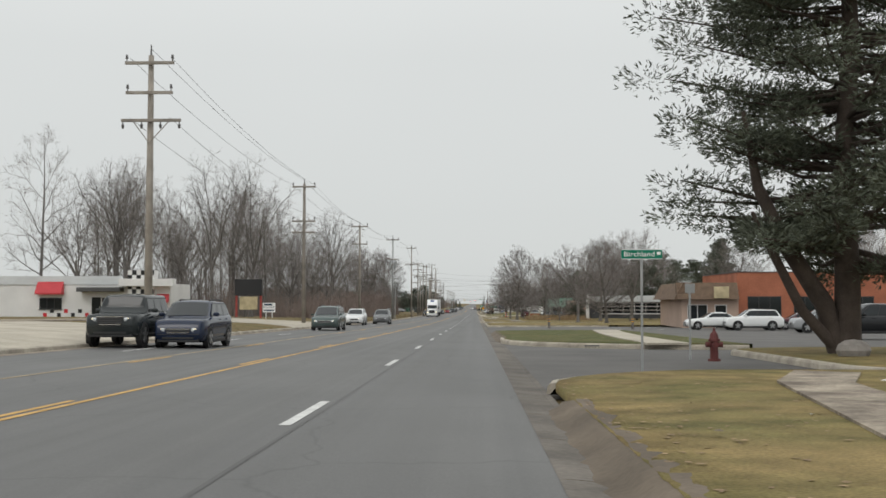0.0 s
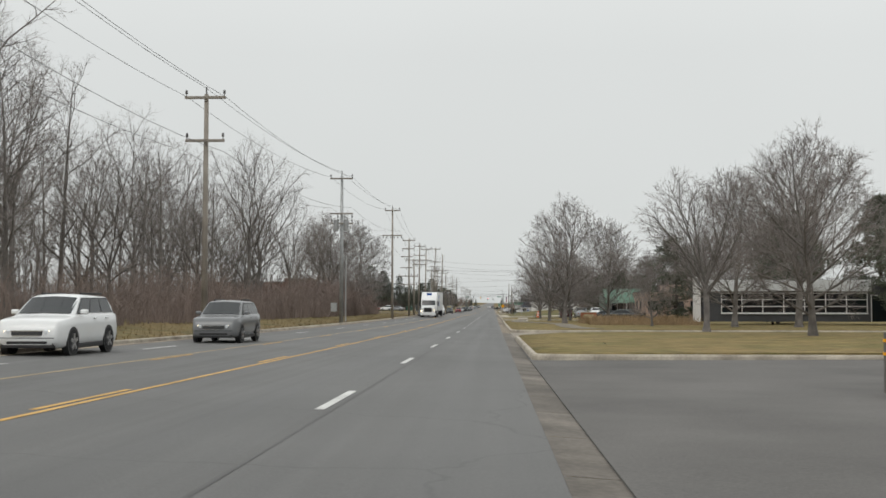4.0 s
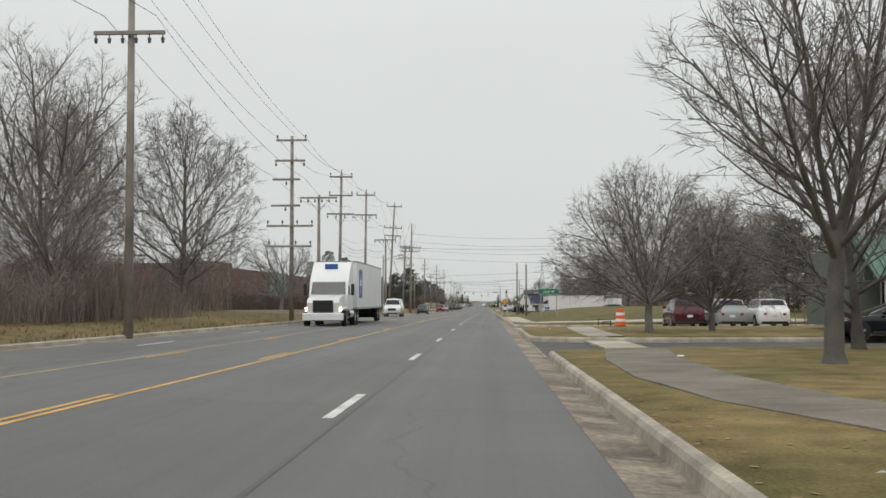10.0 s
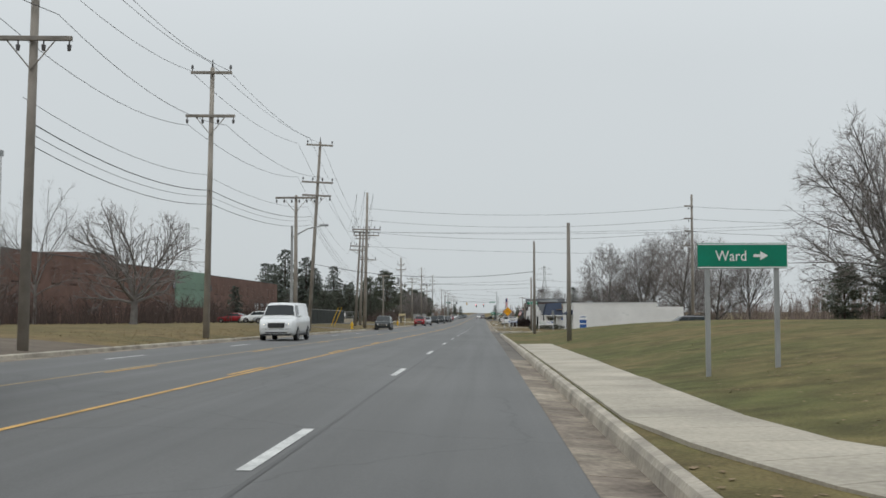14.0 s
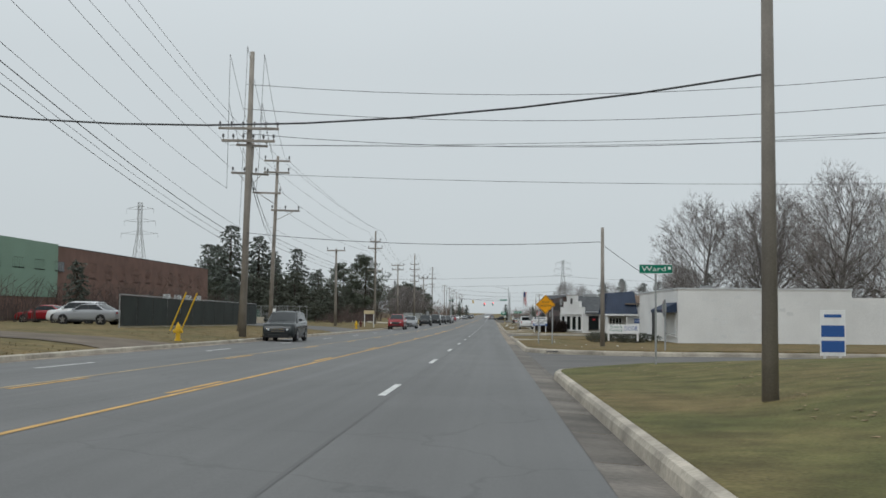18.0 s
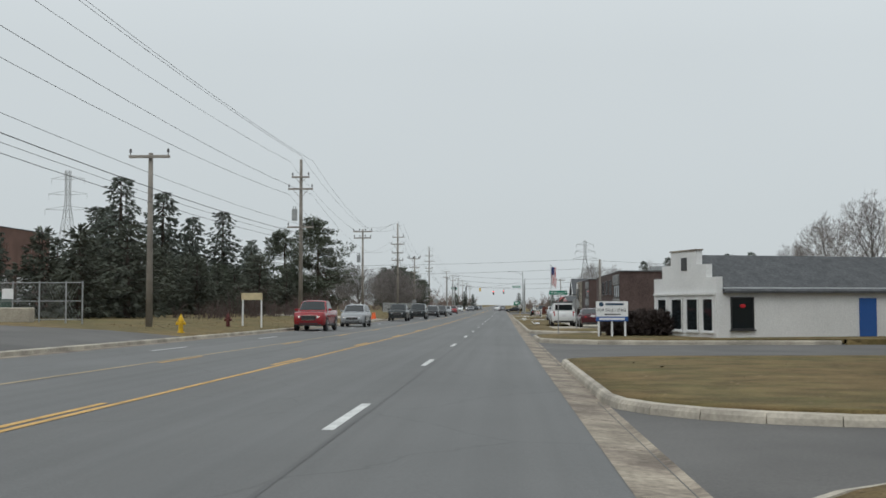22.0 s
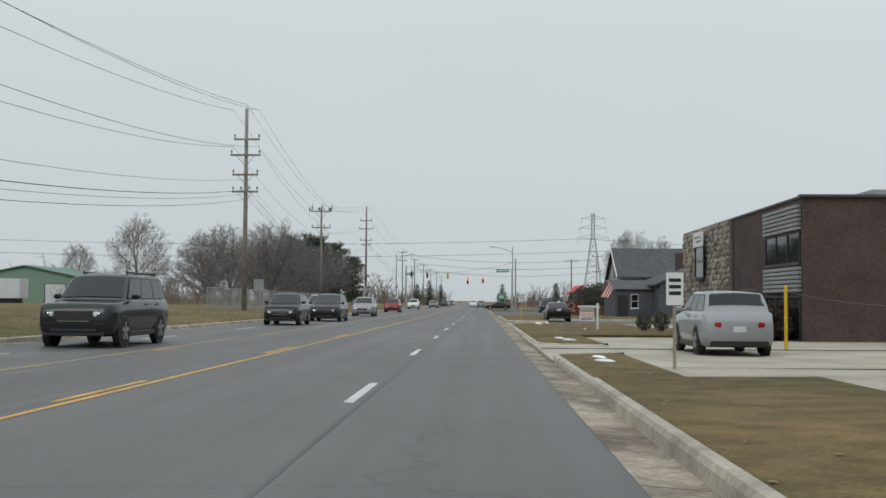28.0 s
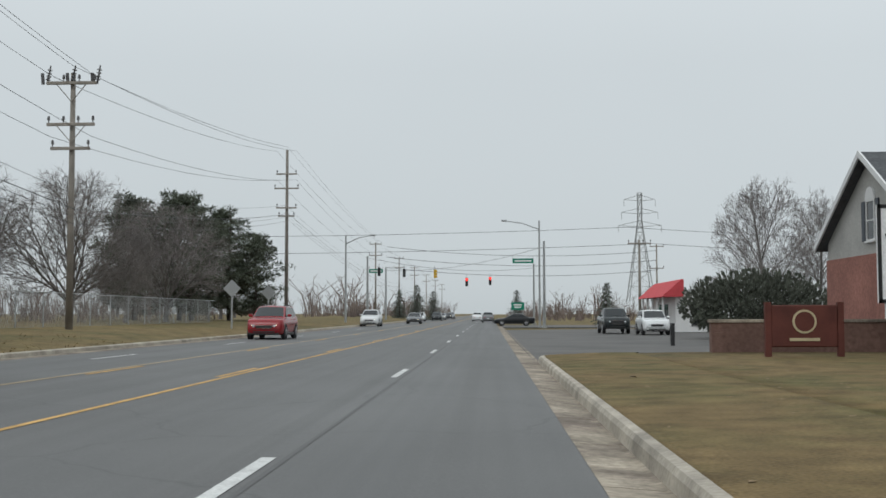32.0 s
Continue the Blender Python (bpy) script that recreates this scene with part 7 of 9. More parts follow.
# checkered drive-in
b = house_thing("drive_in", -32, 97, "white drive-in with black-and-white checkered trim and red awnings", 0.95)
shell(b, -30, -5.2, 0, 12, 0, 3.5, M_WHITEP)
part("canopy", boxes((-5.2, 0.6, -1.2, 0, 3.3, 4.1), bevel=0.03), M_WHITEP, b, "flat white canopy")
part("fascia_band", boxes((-30.1, -5.2, -0.1, 0.0, 3.5, 4.4)), M_FASCIA, b)
part("pylon", boxes((-4.4, -1.6, -0.6, 1.0, 0, 5.0)), M_WHITEP, b, "checkered corner pylon")
part("annex_wall", boxes((-5.2, 0, 0, 8, 0, 3.6)), M_WHITEP, b)
for i in range(6):
    for j in range(10):
        if (i + j) % 2 == 0:
            part("check_tile", boxes((-4.4 + i * 0.466, -4.4 + (i + 1) * 0.466, -0.63, -0.6, j * 0.5, (j + 1) * 0.5)), M_INK, b)
for i in range(13):
    part("check_tile", boxes((-13.6 + i * 0.75, -13.2 + i * 0.75, -0.03, 0.0, 0.1 + 0.4 * (i % 2), 0.5 + 0.4 * (i % 2))), M_INK if i % 3 else M_INK_R, b)
for i in range(4):
    for j in range(4):
        if (i + j) % 2:
            part("check_tile", boxes((-7.4 + i * 0.4, -7.0 + i * 0.4, -0.03, 0.0, 0.3 + j * 0.45, 0.75 + j * 0.45)), M_INK, b)
window(b, -12.8, 0.9, 2.4, 1.2, 0, "y", 3, 1, M_FRAMED)
awning(b, -12.8, 2.45, 2.8, 1.5, 0.9, 0, "y", -1, M_REDAWN)
window(b, -22, 1.0, 2.2, 1.1, 0, "y", 3, 1, M_FRAMED)
door(b, -7.9, 0.05, 1.0, 2.1, 0, "y", -1, M_SLATE, True)
part("roof_shade", boxes((-9.6, -5.0, -1.4, -0.02, 2.75, 3.2), bevel=0.02), M_STEEL_D, b, "dark flat porch roof")
awning(b, -0.8, 1.6, 1.3, 0.9, 0.7, 0, "y", -1, M_REDAWN)
# brick shops behind the car park
b = house_thing("brick_shop", 25.4, 88, "orange brick shop with tall dark windows", 0.05)
shell(b, 0, 34, 0, 16, 0, 5.3, M_REDBR)
for i in range(5):
    window(b, 2.6 + i * 4.4, 0.5, 3.2, 2.5, 0, "y", 3, 1, M_FRAMED)
for i in range(3):
    window(b, 3.5 + i * 4.2, 0.5, 2.8, 2.5, 0, "x", 3, 1, M_FRAMED)
b = house_thing("small_office", 19.9, 87, "low tan office with brown shingled mansard eaves", 0.05)
shell(b, 0, 5.4, 0, 12, 0, 3.5, M_TAN)
part("mansard", prism([(-0.8, 2.7), (0.1, 4.3), (0.4, 4.3), (0.4, 2.7)], "x", -0.5, 5.3), M_BROWNROOF, b, "brown shingled mansard")
part("mansard", prism([(-0.8, 2.7), (0.1, 4.3), (0.4, 4.3), (0.4, 2.7)], "y", -0.5, 12), M_BROWNROOF, b)
part("sign_box", boxes((2.9, 4.3, -1.0, -0.78, 2.8, 3.9), bevel=0.03), M_TAN_BD, b, "blank tan sign box")
window(b, 1.5, 0.5, 1.9, 1.7, 0, "y", 2, 1, M_FRAMEW)
door(b, 3.7, 0.02, 1.0, 2.1, 0, "y", -1, glazed=True)
# low modern block with the long window grid
b = house_thing("glass_office", 19.2, 164, "low dark office with white fascia and a window grid", 0.5)
shell(b, 0, 15, 0, 2.6, 0, 2.7, M_DARKWALL)
part("fascia", boxes((-0.1, 15.0, -0.25, 2.6, 2.72, 3.75), bevel=0.02), M_FASCIA, b, "ribbed white metal fascia")
part("end_fin", boxes((-0.6, -0.2, -0.5, 1.2, 0, 4.0)), M_WHITEP, b, "white end fin wall")
window(b, 8.2, 0.75, 13.0, 1.85, 0, "y", 7, 3, M_FRAMEW, fw=0.07)
part("brick_pier", boxes((17.2, 18.3, -0.4, 1.0, 0, 4.7), bevel=0.02), M_REDBR, b, "orange brick pier")
door(b, 15.9, 0.02, 1.6, 2.3, 0.1, "y", -1, glazed=True)
part("lobby_wall", boxes((15.0, 17.2, 0.1, 6, 0, 3.4)), M_DARKWALL, b)
part("wing_wall", boxes((18.3, 32, 0.3, 7, 0, 3.0)), M_WHITEP2, b, "pale grey wing")
part("wing_fascia", boxes((18.3, 32, 0.0, 7, 3.0, 4.0)), M_FASCIA, b)
window(b, 21.5, 0.8, 1.6, 1.6, 0.3, "y", 2, 1, M_FRAMED)
window(b, 26.0, 0.8, 1.6, 1.6, 0.3, "y", 2, 1, M_FRAMED)
# pinkish office
b = house_thing("stucco_office", 19.6, 206, "pinkish stucco office with a higher entrance block and dark windows", 0.35)
shell(b, 0, 9, 0, 12, 0, 3.4, M_TAN)
part("entrance_block", boxes((2.9, 5.6, -0.6, 5, 0, 4.3), bevel=0.02), M_TAN, b)
part("entrance_pier", boxes((3.0, 3.5, -0.95, -0.6, 0, 4.3)), M_TAN, b)
for wx in (1.2, 6.6, 8.2):
    window(b, wx, 1.2, 1.2, 1.1, 0, "y", 2, 1, M_FRAMED)
door(b, 4.4, 0.02, 1.1, 2.1, -0.6, "y", -1, M_FRAMED)
for wx in (2.5, 6.0, 9.5):
    window(b, wx, 1.2, 1.4, 1.1, 0, "x", 2, 1, M_FRAMED)
# green-roofed shop
b = house_thing("green_roof_shop", 20.4, 217, "grey-green shop with a pleated green metal roof over the porch", 0.4)
M_SHOPWALL = mat("dull_green_wall", (0.13, 0.16, 0.14), rough=0.85, dark=0.85, light=1.1, bump=0.05)
shell(b, 0, 10, 0, 12, 0, 3.4, M_SHOPWALL)
part("porch_roof", prism([(-2.6, 2.0), (0.3, 3.9), (0.5, 3.9), (0.5, 3.7)], "x", -4.8, 0.6), M_GREENROOF, b, "sloping green metal roof")
for i in range(14):
    part("seam_rib", prism([(-2.6, 2.03), (0.3, 3.93), (0.3, 3.99), (-2.6, 2.09)], "x", -4.7 + i * 0.4, -4.64 + i * 0.4), M_GREENROOF, b)
part("porch_wall", boxes((-4.6, 0, 0.3, 8, 0, 3.4)), M_SHOPWALL, b)
for px in (-4.4, -2.0):
    part("porch_post", boxes((px, px + 0.18, -2.4, -2.2, 0, 2.1)), M_FRAMEW, b)
window(b, -2.4, 0.8, 2.6, 1.2, 0.3, "y", 3, 1, M_FRAMEW)
part("red_parapet", boxes((3.5, 9, 1, 6, 3.4, 4.6)), M_DARKBR, b)
b = house_thing("white_shed", 28.0, 277, "white metal shed with a rounded parapet", 0.5)
shell(b, 0, 8, 0, 8, 0, 3.0, M_FASCIA)
# white block-wall shop with the awning
b = house_thing("white_shop", 11, 372, "plain white painted block shop with a navy awning over its window", 0.05)
shell(b, 0, 10.2, 0, 17, 0, 3.35, M_WHITEP)
part("step_wall", boxes((10.2, 13.4, 0.2, 15, 0, 2.9)), M_WHITEP, b)
awning(b, 2.6, 1.95, 4.6, 0.62, 0.9, 0, "x", -1, M_NAVYAWN)
window(b, 2.6, 0.55, 4.0, 1.4, 0, "x", 4, 1, M_FRAMEW)
for i in range(26):
    part("blind_slat", boxes((-0.05, -0.045, 0.68 + i * 0.15, 0.8 + i * 0.15, 0.65, 1.88)), M_WHITEP2, b)
door(b, 9.6, 0.02, 0.95, 2.05, 0, "x", -1, M_INK)
part("roof_vent", boxes((2.0, 2.7, 3.0, 3.8, 3.3, 3.65)), M_GALV, b)
for i in range(22):
    x0, j = random.Random(i).uniform(0.3, 9), i
    part("wall_patch", boxes((x0 % 9.5 + 0.2, x0 % 9.5 + 0.6, -0.004, 0.0, 0.2 + (j * 0.37) % 2.7, 0.4 + (j * 0.37) % 2.7)), M_WHITEP2, b)
# cottage with blue mansard
b = house_thing("white_cottage", 8.0, 391.5, "white clapboard shop cottage with a blue metal mansard over the porch", 0.05)
shell(b, 2.3, 12, 0, 8, 0, 2.75, M_WHITEP2)
clapboards(b, 2.3, 12, 0.1, 2.7, 0, "y", -1, M_WHITEP2)
part("porch_wall", boxes((0.9, 2.3, 1.2, 6, 0, 2.2)), M_WHITEP2, b)
mans = bmesh.new()
q = [mans.verts.new(p) for p in ((0.6, -0.4, 1.95), (3.15, -0.4, 1.95), (3.15, 4.6, 1.95), (0.6, 4.6, 1.95), (0.98, 0.4, 3.6), (2.95, 0.4, 3.75), (2.95, 3.8, 3.75), (0.98, 3.8, 3.6))]
for f in ((0, 1, 5, 4), (1, 2, 6, 5), (2, 3, 7, 6), (3, 0, 4, 7), (4, 5, 6, 7), (3, 2, 1, 0)):
    mans.faces.new([q[i] for i in f])
part("mansard", mans, M_BLUEROOF, b, "ribbed blue metal mansard roof")
for i in range(14):
    u = i / 13
    rib = bmesh.new()
    cyl(rib, (0.63 + 2.48 * u, -0.41, 1.97), (1.0 + 1.92 * u, 0.39, 3.6 + 0.14 * u), 0.02, 0.02, 4)
    part("roof_rib", rib, M_BLUEROOF, b)
    rib = bmesh.new()
    cyl(rib, (0.59, -0.35 + 4.9 * u, 1.97), (0.97, 0.45 + 3.3 * u, 3.6), 0.02, 0.02, 4)
    part("roof_rib", rib, M_BLUEROOF, b)
part("soffit_board", boxes((0.55, 3.2, -0.45, -0.4, 1.85, 1.98)), M_FRAMEW, b)
for px in (0.75, 2.25):
    part("porch_post", boxes((px, px + 0.12, -0.3, -0.18, 0, 1.95)), M_FRAMEW, b)
window(b, 1.6, 0.75, 1.0, 0.95, 1.2, "y", 4, 2, M_FRAMEW)
window(b, 5.5, 1.3, 1.2, 0.75, -0.03, "y", 2, 1, M_FRAMED)
window(b, 9.0, 1.3, 1.2, 0.75, -0.03, "y", 2, 1, M_FRAMED)
pl = part("wall_plaque", boxes((2.9, 3.7, -0.08, -0.045, 1.3, 1.6)), M_SIGN_B, b, "small blue wall sign")
text("lettering", "PARKING", 0.16, M_SIGN_W, pl, pose(3.3, -0.085, 1.45), 0.62, 0.003)
part("roof", prism([(-0.3, 2.72), (4, 3.5), (8.3, 2.72)], "x", 2.2, 12.2), M_BROWNROOF, b)
# stepped-gable shop
b = house_thing("stepped_gable_shop", 9.7, 422, "old white shop with a stepped front and dark roof", 0.05)
b.matrix_basis = pose(9.7, 422, gz(422) + 0.05, 0, 0, 18.7)
shell(b, 0, 12, 0, 6.1, 0, 2.3, M_WHITEP)
steps = [(0, 0), (0, 2.85), (0.9, 2.85), (0.9, 3.45), (1.8, 3.45), (1.8, 4.1), (4.3, 4.1), (4.3, 3.45), (5.2, 3.45), (5.2, 2.85), (6.1, 2.85), (6.1, 0)]
part("false_front", prism(steps, "x", -0.3, 0.0), M_WHITEP, b, "white stepped parapet front")
part("step_coping", boxes((-0.34, 0.04, 1.75, 4.35, 4.1, 4.16)), M_CONC_D, b)
part("ledge", boxes((-0.4, -0.3, 0.1, 6.0, 2.05, 2.15)), M_WHITEP, b)
part("emblem_niche", boxes((-0.34, -0.3, 2.7, 3.2, 3.2, 3.8)), M_STEEL_D, b)
part("roof", prism([(-0.25, 2.22), (3.05, 3.95), (6.3, 2.22), (6.3, 2.12), (-0.25, 2.12)], "x", 0.0, 12.3), M_SHINGLE, b, "dark grey shingled roof")
for wy, ww in ((0.75, 0.95), (2.2, 1.1), (3.7, 1.1), (5.2, 0.95)):
    window(b, wy, 0.4, ww, 1.5, -0.3, "x", 1, 1, M_FRAMEW)
window(b, 0.95, 0.5, 1.15, 1.45, 0, "y", 1, 1, M_FRAMED)
part("window_sticker", ball((0.95, -0.07, 1.55), 0.15, 12, (1, 0.1, 0.6)), M_INK_R, b)
part("side_door", boxes((7.0, 7.9, -0.05, 0.0, 0, 1.9)), M_SIGN_B, b)
# brown offices
def office(x, y, w, d, h, label, stone):
    o = house_thing("brick_office", x, y, label, -0.1)
    shell(o, 0, w, 0, d, -0.3, h, M_DARKBR)
    # recessed corner: pale ribbed bands over dark glazing
    for z0 in (h - 1.15, h - 3.4):
        for k in range(6):
            part("band_rib", boxes((-0.14, 0.0, 0.3, 5.2, z0 + k * 0.16, z0 + k * 0.16 + 0.12), bevel=0.01), M_SIGNBACK, o)
    window(o, 2.75, h - 2.35, 4.8, 1.15, 0, "x", 3, 1, M_FRAMED)
    window(o, 2.75, 0.2, 4.8, h - 3.75, 0, "x", 3, 1, M_FRAMED)
    for z0 in (h - 1.15, h - 3.4):
        for k in range(6):
            part("band_rib", boxes((5.5, 11.3, -0.14, 0.0, z0 + k * 0.16, z0 + k * 0.16 + 0.12), bevel=0.01), M_SIGNBACK, o)
    window(o, 8.4, h - 2.35, 5.7, 1.15, 0, "y", 4, 1, M_FRAMED)
    window(o, 8.4, 0.2, 5.7, h - 3.75, 0, "y", 4, 1, M_FRAMED)
    part("roof_coping", boxes((-0.16, w + 0.05, -0.16, 0.1, h, h + 0.09)), M_STEEL_D, o)
    part("rooftop_unit", boxes((3.5, 5.5, 3, 5, h, h + 0.6), bevel=0.03), M_GALV, o)
    if stone:
        back = part("stone_face", boxes((-0.12, -0.02, 11.0, d - 0.2, -0.2, h)), M_MORTAR, o, "rough field-stone facing")
        rs = random.Random(3)
        me = []
        for k in range(6):
            bm = bmesh.new()
            bmesh.ops.create_icosphere(bm, subdivisions=1, radius=0.5)
            for v in bm.verts:
                v.co *= rs.uniform(0.68, 1.2)
            m = bpy.data.meshes.new("stone")
            bm.to_mesh(m)
            bm.free()
            m.materials.append(M_STONE)
            me.append(m)
        n = 0
        z = -0.05
        while z < h - 0.1:
            yy = 11.1 + rs.uniform(0, 0.2)
            while yy < d - 0.4:
                s = rs.uniform(0.2, 0.44)
                st = new("stone", me[n % 6])
                st.parent = back
                st.matrix_basis = pose(-0.13, yy + s / 2, z + 0.13 + rs.uniform(-0.06, 0.06), rs.uniform(-35, 35), 0, 0) @ Matrix.Diagonal((rs.uniform(0.06, 0.16), s * 1.2, rs.uniform(0.24, 0.42), 1))
                yy += s + 0.03
                n += 1
            z += 0.27
        for k in range(2):
            window(o, 17.2, 0.4 + k * 2.4, 2.2, 1.7, -0.3, "x", 1, 2, M_FRAMED)
        part("name_board", boxes((-0.42, -0.36, 16.0, 18.4, h - 0.95, h - 0.2)), M_SIGN_W, o, "white name board")
        for k in range(2):
            part("text_bar", boxes((-0.43, -0.42, 16.4, 18.0 - k * 0.4, h - 0.52 - k * 0.22, h - 0.42 - k * 0.22)), M_SIGNBACK, o)
    else:
        for k in range(4):
            window(o, 8.5 + k * 4.0, 0.6, 2.0, 1.5, 0, "x", 2, 1, M_FRAMED)
            window(o, 8.5 + k * 4.0, 3.0, 2.0, 1.4, 0, "x", 2, 1, M_FRAMED)
    return o


office(10.7, 474.8, 17, 25, 5.0, "two-storey dark brown brick office with ribbed corner panels", False)
office(11.3, 519, 15, 23, 5.35, "two-storey dark brick office faced with field stone", True)
# slate house and grey-roofed house
b = house_thing("slate_house", 15.8, 579, "dark slate-blue clapboard house with white windows", 0.0, "house")
part("wall", prism([(0, 0), (11, 0), (11, 3.2), (4.4, 5.3), (0, 3.2)], "y", 0, 13), M_SLATE, b)
clapboards(b, 0, 11, 0.2, 3.2, 0, "y", -1, M_SLATE, 0.22)
part("roof_slope", prism([(-0.4, 3.05), (4.4, 5.4), (4.4, 5.55), (-0.4, 3.2)], "y", -0.35, 13.3), M_SHINGLE, b)
part("roof_slope", prism([(11.4, 3.05), (4.4, 5.4), (4.4, 5.55), (11.4, 3.2)], "y", -0.35, 13.3), M_SHINGLE, b)
part("porch", boxes((-3.6, 0, 3, 12, 0, 2.8)), M_SLATE, b)
part("porch_roof", prism([(2.7, 2.75), (7.5, 3.7), (12.3, 2.75)], "x", -4.0, 0.1), M_SHINGLE, b)
window(b, 1.8, 1.0, 1.05, 1.65, -0.04, "y", 1, 2, M_FRAMEW)
window(b, 5.6, 1.4, 1.0, 1.05, -0.04, "y", 2, 1, M_FRAMEW)
window(b, -1.8, 1.0, 0.7, 1.3, 3.0, "y", 1, 2, M_FRAMEW)
door(b, -2.9, 0.05, 0.9, 2.05, 3.0, "y", -1, M_BLACKP)
part("chimney", boxes((2.3, 3.0, 4.5, 5.2, 4.0, 6.2), bevel=0.02), M_DARKBR, b)
b = house_thing("grey_house", 14.2, 594, "pale gabled house with brick lower walls and a grey shingled roof", 0.0, "house")
part("wall", prism([(0, 0), (10.5, 0), (10.5, 4.3), (5.2, 7.2), (0, 4.3)], "x", 0, 12), mat("pale_grey_siding", (0.42, 0.41, 0.385), rough=0.8, dark=0.85, light=1.08, scale=1.5, fine=12, bump=0.15), b, "pale shingled gable wall")
part("brick_base", boxes((-0.06, 12.05, -0.06, 10.56, 0, 3.6)), M_PINKBR, b, "pinkish brick lower storey")
part("roof_slope", prism([(-0.5, 4.0), (5.2, 7.25), (5.2, 7.4), (-0.5, 4.2)], "x", -0.4, 12.4), M_SHINGLE, b)
part("roof_slope", prism([(11.0, 4.0), (5.2, 7.25), (5.2, 7.4), (11.0, 4.2)], "x", -0.4, 12.4), M_SHINGLE, b)
window(b, 5.2, 4.1, 0.9, 1.5, 0, "x", 1, 2, M_FRAMEW)
part("arched_light", prism([(5.2 + 0.5 * math.cos(radians(18 * i)), 5.6 + 0.5 * math.sin(radians(18 * i))) for i in range(11)], "x", -0.07, -0.01), M_FRAMEW, b, "white arched head of the gable window")
for sy in (4.45, 5.95):
    part("shutter", boxes((-0.07, -0.01, sy - 0.16, sy + 0.16, 4.1, 5.6), bevel=0.01), M_SLATE, b)
window(b, 3.0, 1.0, 1.4, 1.3, -0.06, "x", 2, 1, M_FRAMEW)
part("bargeboard", prism([(-0.45, 4.0), (5.2, 7.2), (10.95, 4.0), (10.95, 4.25), (5.2, 7.45), (-0.45, 4.25)], "x", -0.45, -0.38), M_FRAMEW, b)
# brick factory beyond the far verge
b = house_thing("brick_factory", -46, 340, "long two-storey red-brown brick factory with a pale green bay", 0.9, "factory")
shell(b, -30, 0, 0, 142, 0, 7.4, M_BROWNBR)
part("green_bay", boxes((0.0, 0.15, 60, 80, 2.0, 7.6)), M_GREENWALL, b, "pale green metal panels")
for i in range(27):
    yy = 4 + i * 5.1
    if 58 < yy < 82:
        window(b, yy, 4.8, 2.6, 1.0, 0.15, "x", 5, 1, M_FRAMED)
        continue
    window(b, yy, 4.3, 2.2, 1.7, 0, "x", 4, 2, M_FRAMEW)
    window(b, yy, 1.0, 2.2, 1.8, 0, "x", 4, 2, M_FRAMEW)
part("rooftop_house", boxes((-14, -6, 40, 52, 7.3, 9.2)), M_BROWNBR, b)
for i in range(4):
    part("loading_door", boxes((0.0, 0.04, 118 + i * 5.5, 121.4 + i * 5.5, 0, 3.0)), M_FASCIA, b)
b = house_thing("pale_green_shed", -66, 618, "pale green metal shed with a low gable", 0.9)
part("wall", prism([(0, 0), (15, 0), (15, 3.3), (7.5, 4.8), (0, 3.3)], "y", 0, 14), M_GREENWALL, b)
part("roof", prism([(-0.3, 3.25), (7.5, 4.85), (15.3, 3.25), (15.3, 3.4), (7.5, 5.0), (-0.3, 3.4)], "y", -0.3, 14.3), M_GREENROOF, b)
door(b, 11.5, 0.05, 2.6, 2.5, 0, "y", -1, M_FASCIA)
window(b, 4, 1.2, 1.6, 1.0, 0, "y", 2, 1, M_FRAMEW)
b = house_thing("red_canopy_shop", 14.6, 645, "white roadside shop with a red canopy", 0.0)
shell(b, 0, 12, 0, 12, 0, 3.2, M_WHITEP)
part("red_canopy", prism([(-1.2, 2.75), (0.3, 4.1), (0.5, 4.1), (0.5, 2.75)], "y", -1, 13), M_REDAWN, b)
for k in range(3):
    window(b, 2.5 + k * 3.5, 0.6, 2.4, 1.6, 0, "y", 2, 1, M_FRAMED)
window(b, 6, 0.6, 5, 1.6, 0, "x", 4, 1, M_FRAMED)
for k in range(5):
    part("canopy_post", boxes((-1.0, -0.84, 0.2 + k * 2.8, 0.36 + k * 2.8, 0, 2.76), bevel=0.02), M_FRAMEW, b)
b = house_thing("yard_store", -84, 600, "white lorry bodies and stores parked in a yard", 0.9)
for i in range(4):
    part("box_body", boxes((2 + i * 8, 8.5 + i * 8, 0, 2.4, 0.7, 2.9), bevel=0.03), M_FASCIA, b)
    part("under_frame", boxes((2.4 + i * 8, 8.0 + i * 8, 0.3, 2.1, 0, 0.7)), M_BLACKP, b)
# brick sign wall and its board
b = thing("brick_wall", pose(6.9, 592.3, gz(592) + 0.18), "low brick garden wall with a stone cap", "wall")
part("wall_body", boxes((0, 13, 0, 0.35, -0.1, 0.95)), M_BROWNBR, b)
part("cap", boxes((-0.05, 13.05, -0.05, 0.4, 0.95, 1.05), bevel=0.01), M_CONC_D, b)
for r in range(10):
    for k in range(24):
        part("brick", boxes((k * 0.54 + (r % 2) * 0.26, k * 0.54 + (r % 2) * 0.26 + 0.5, -0.015, 0.0, 0.02 + r * 0.092, 0.095 + r * 0.092)), M_BROWNBR, b)
hedge = shrub_proto("dark_hedge", 45, 5.5, 1.6, 3.0, "tall clipped dark evergreen hedge", M_HEDGE, 2600, 0.3)
copy_thing(hedge, scaled(15.3, 622, gz(622), 0, 0.8, 1.25))
copy_thing(hedge, scaled(16.4, 626, gz(626), 0, 0.75, 1.2))
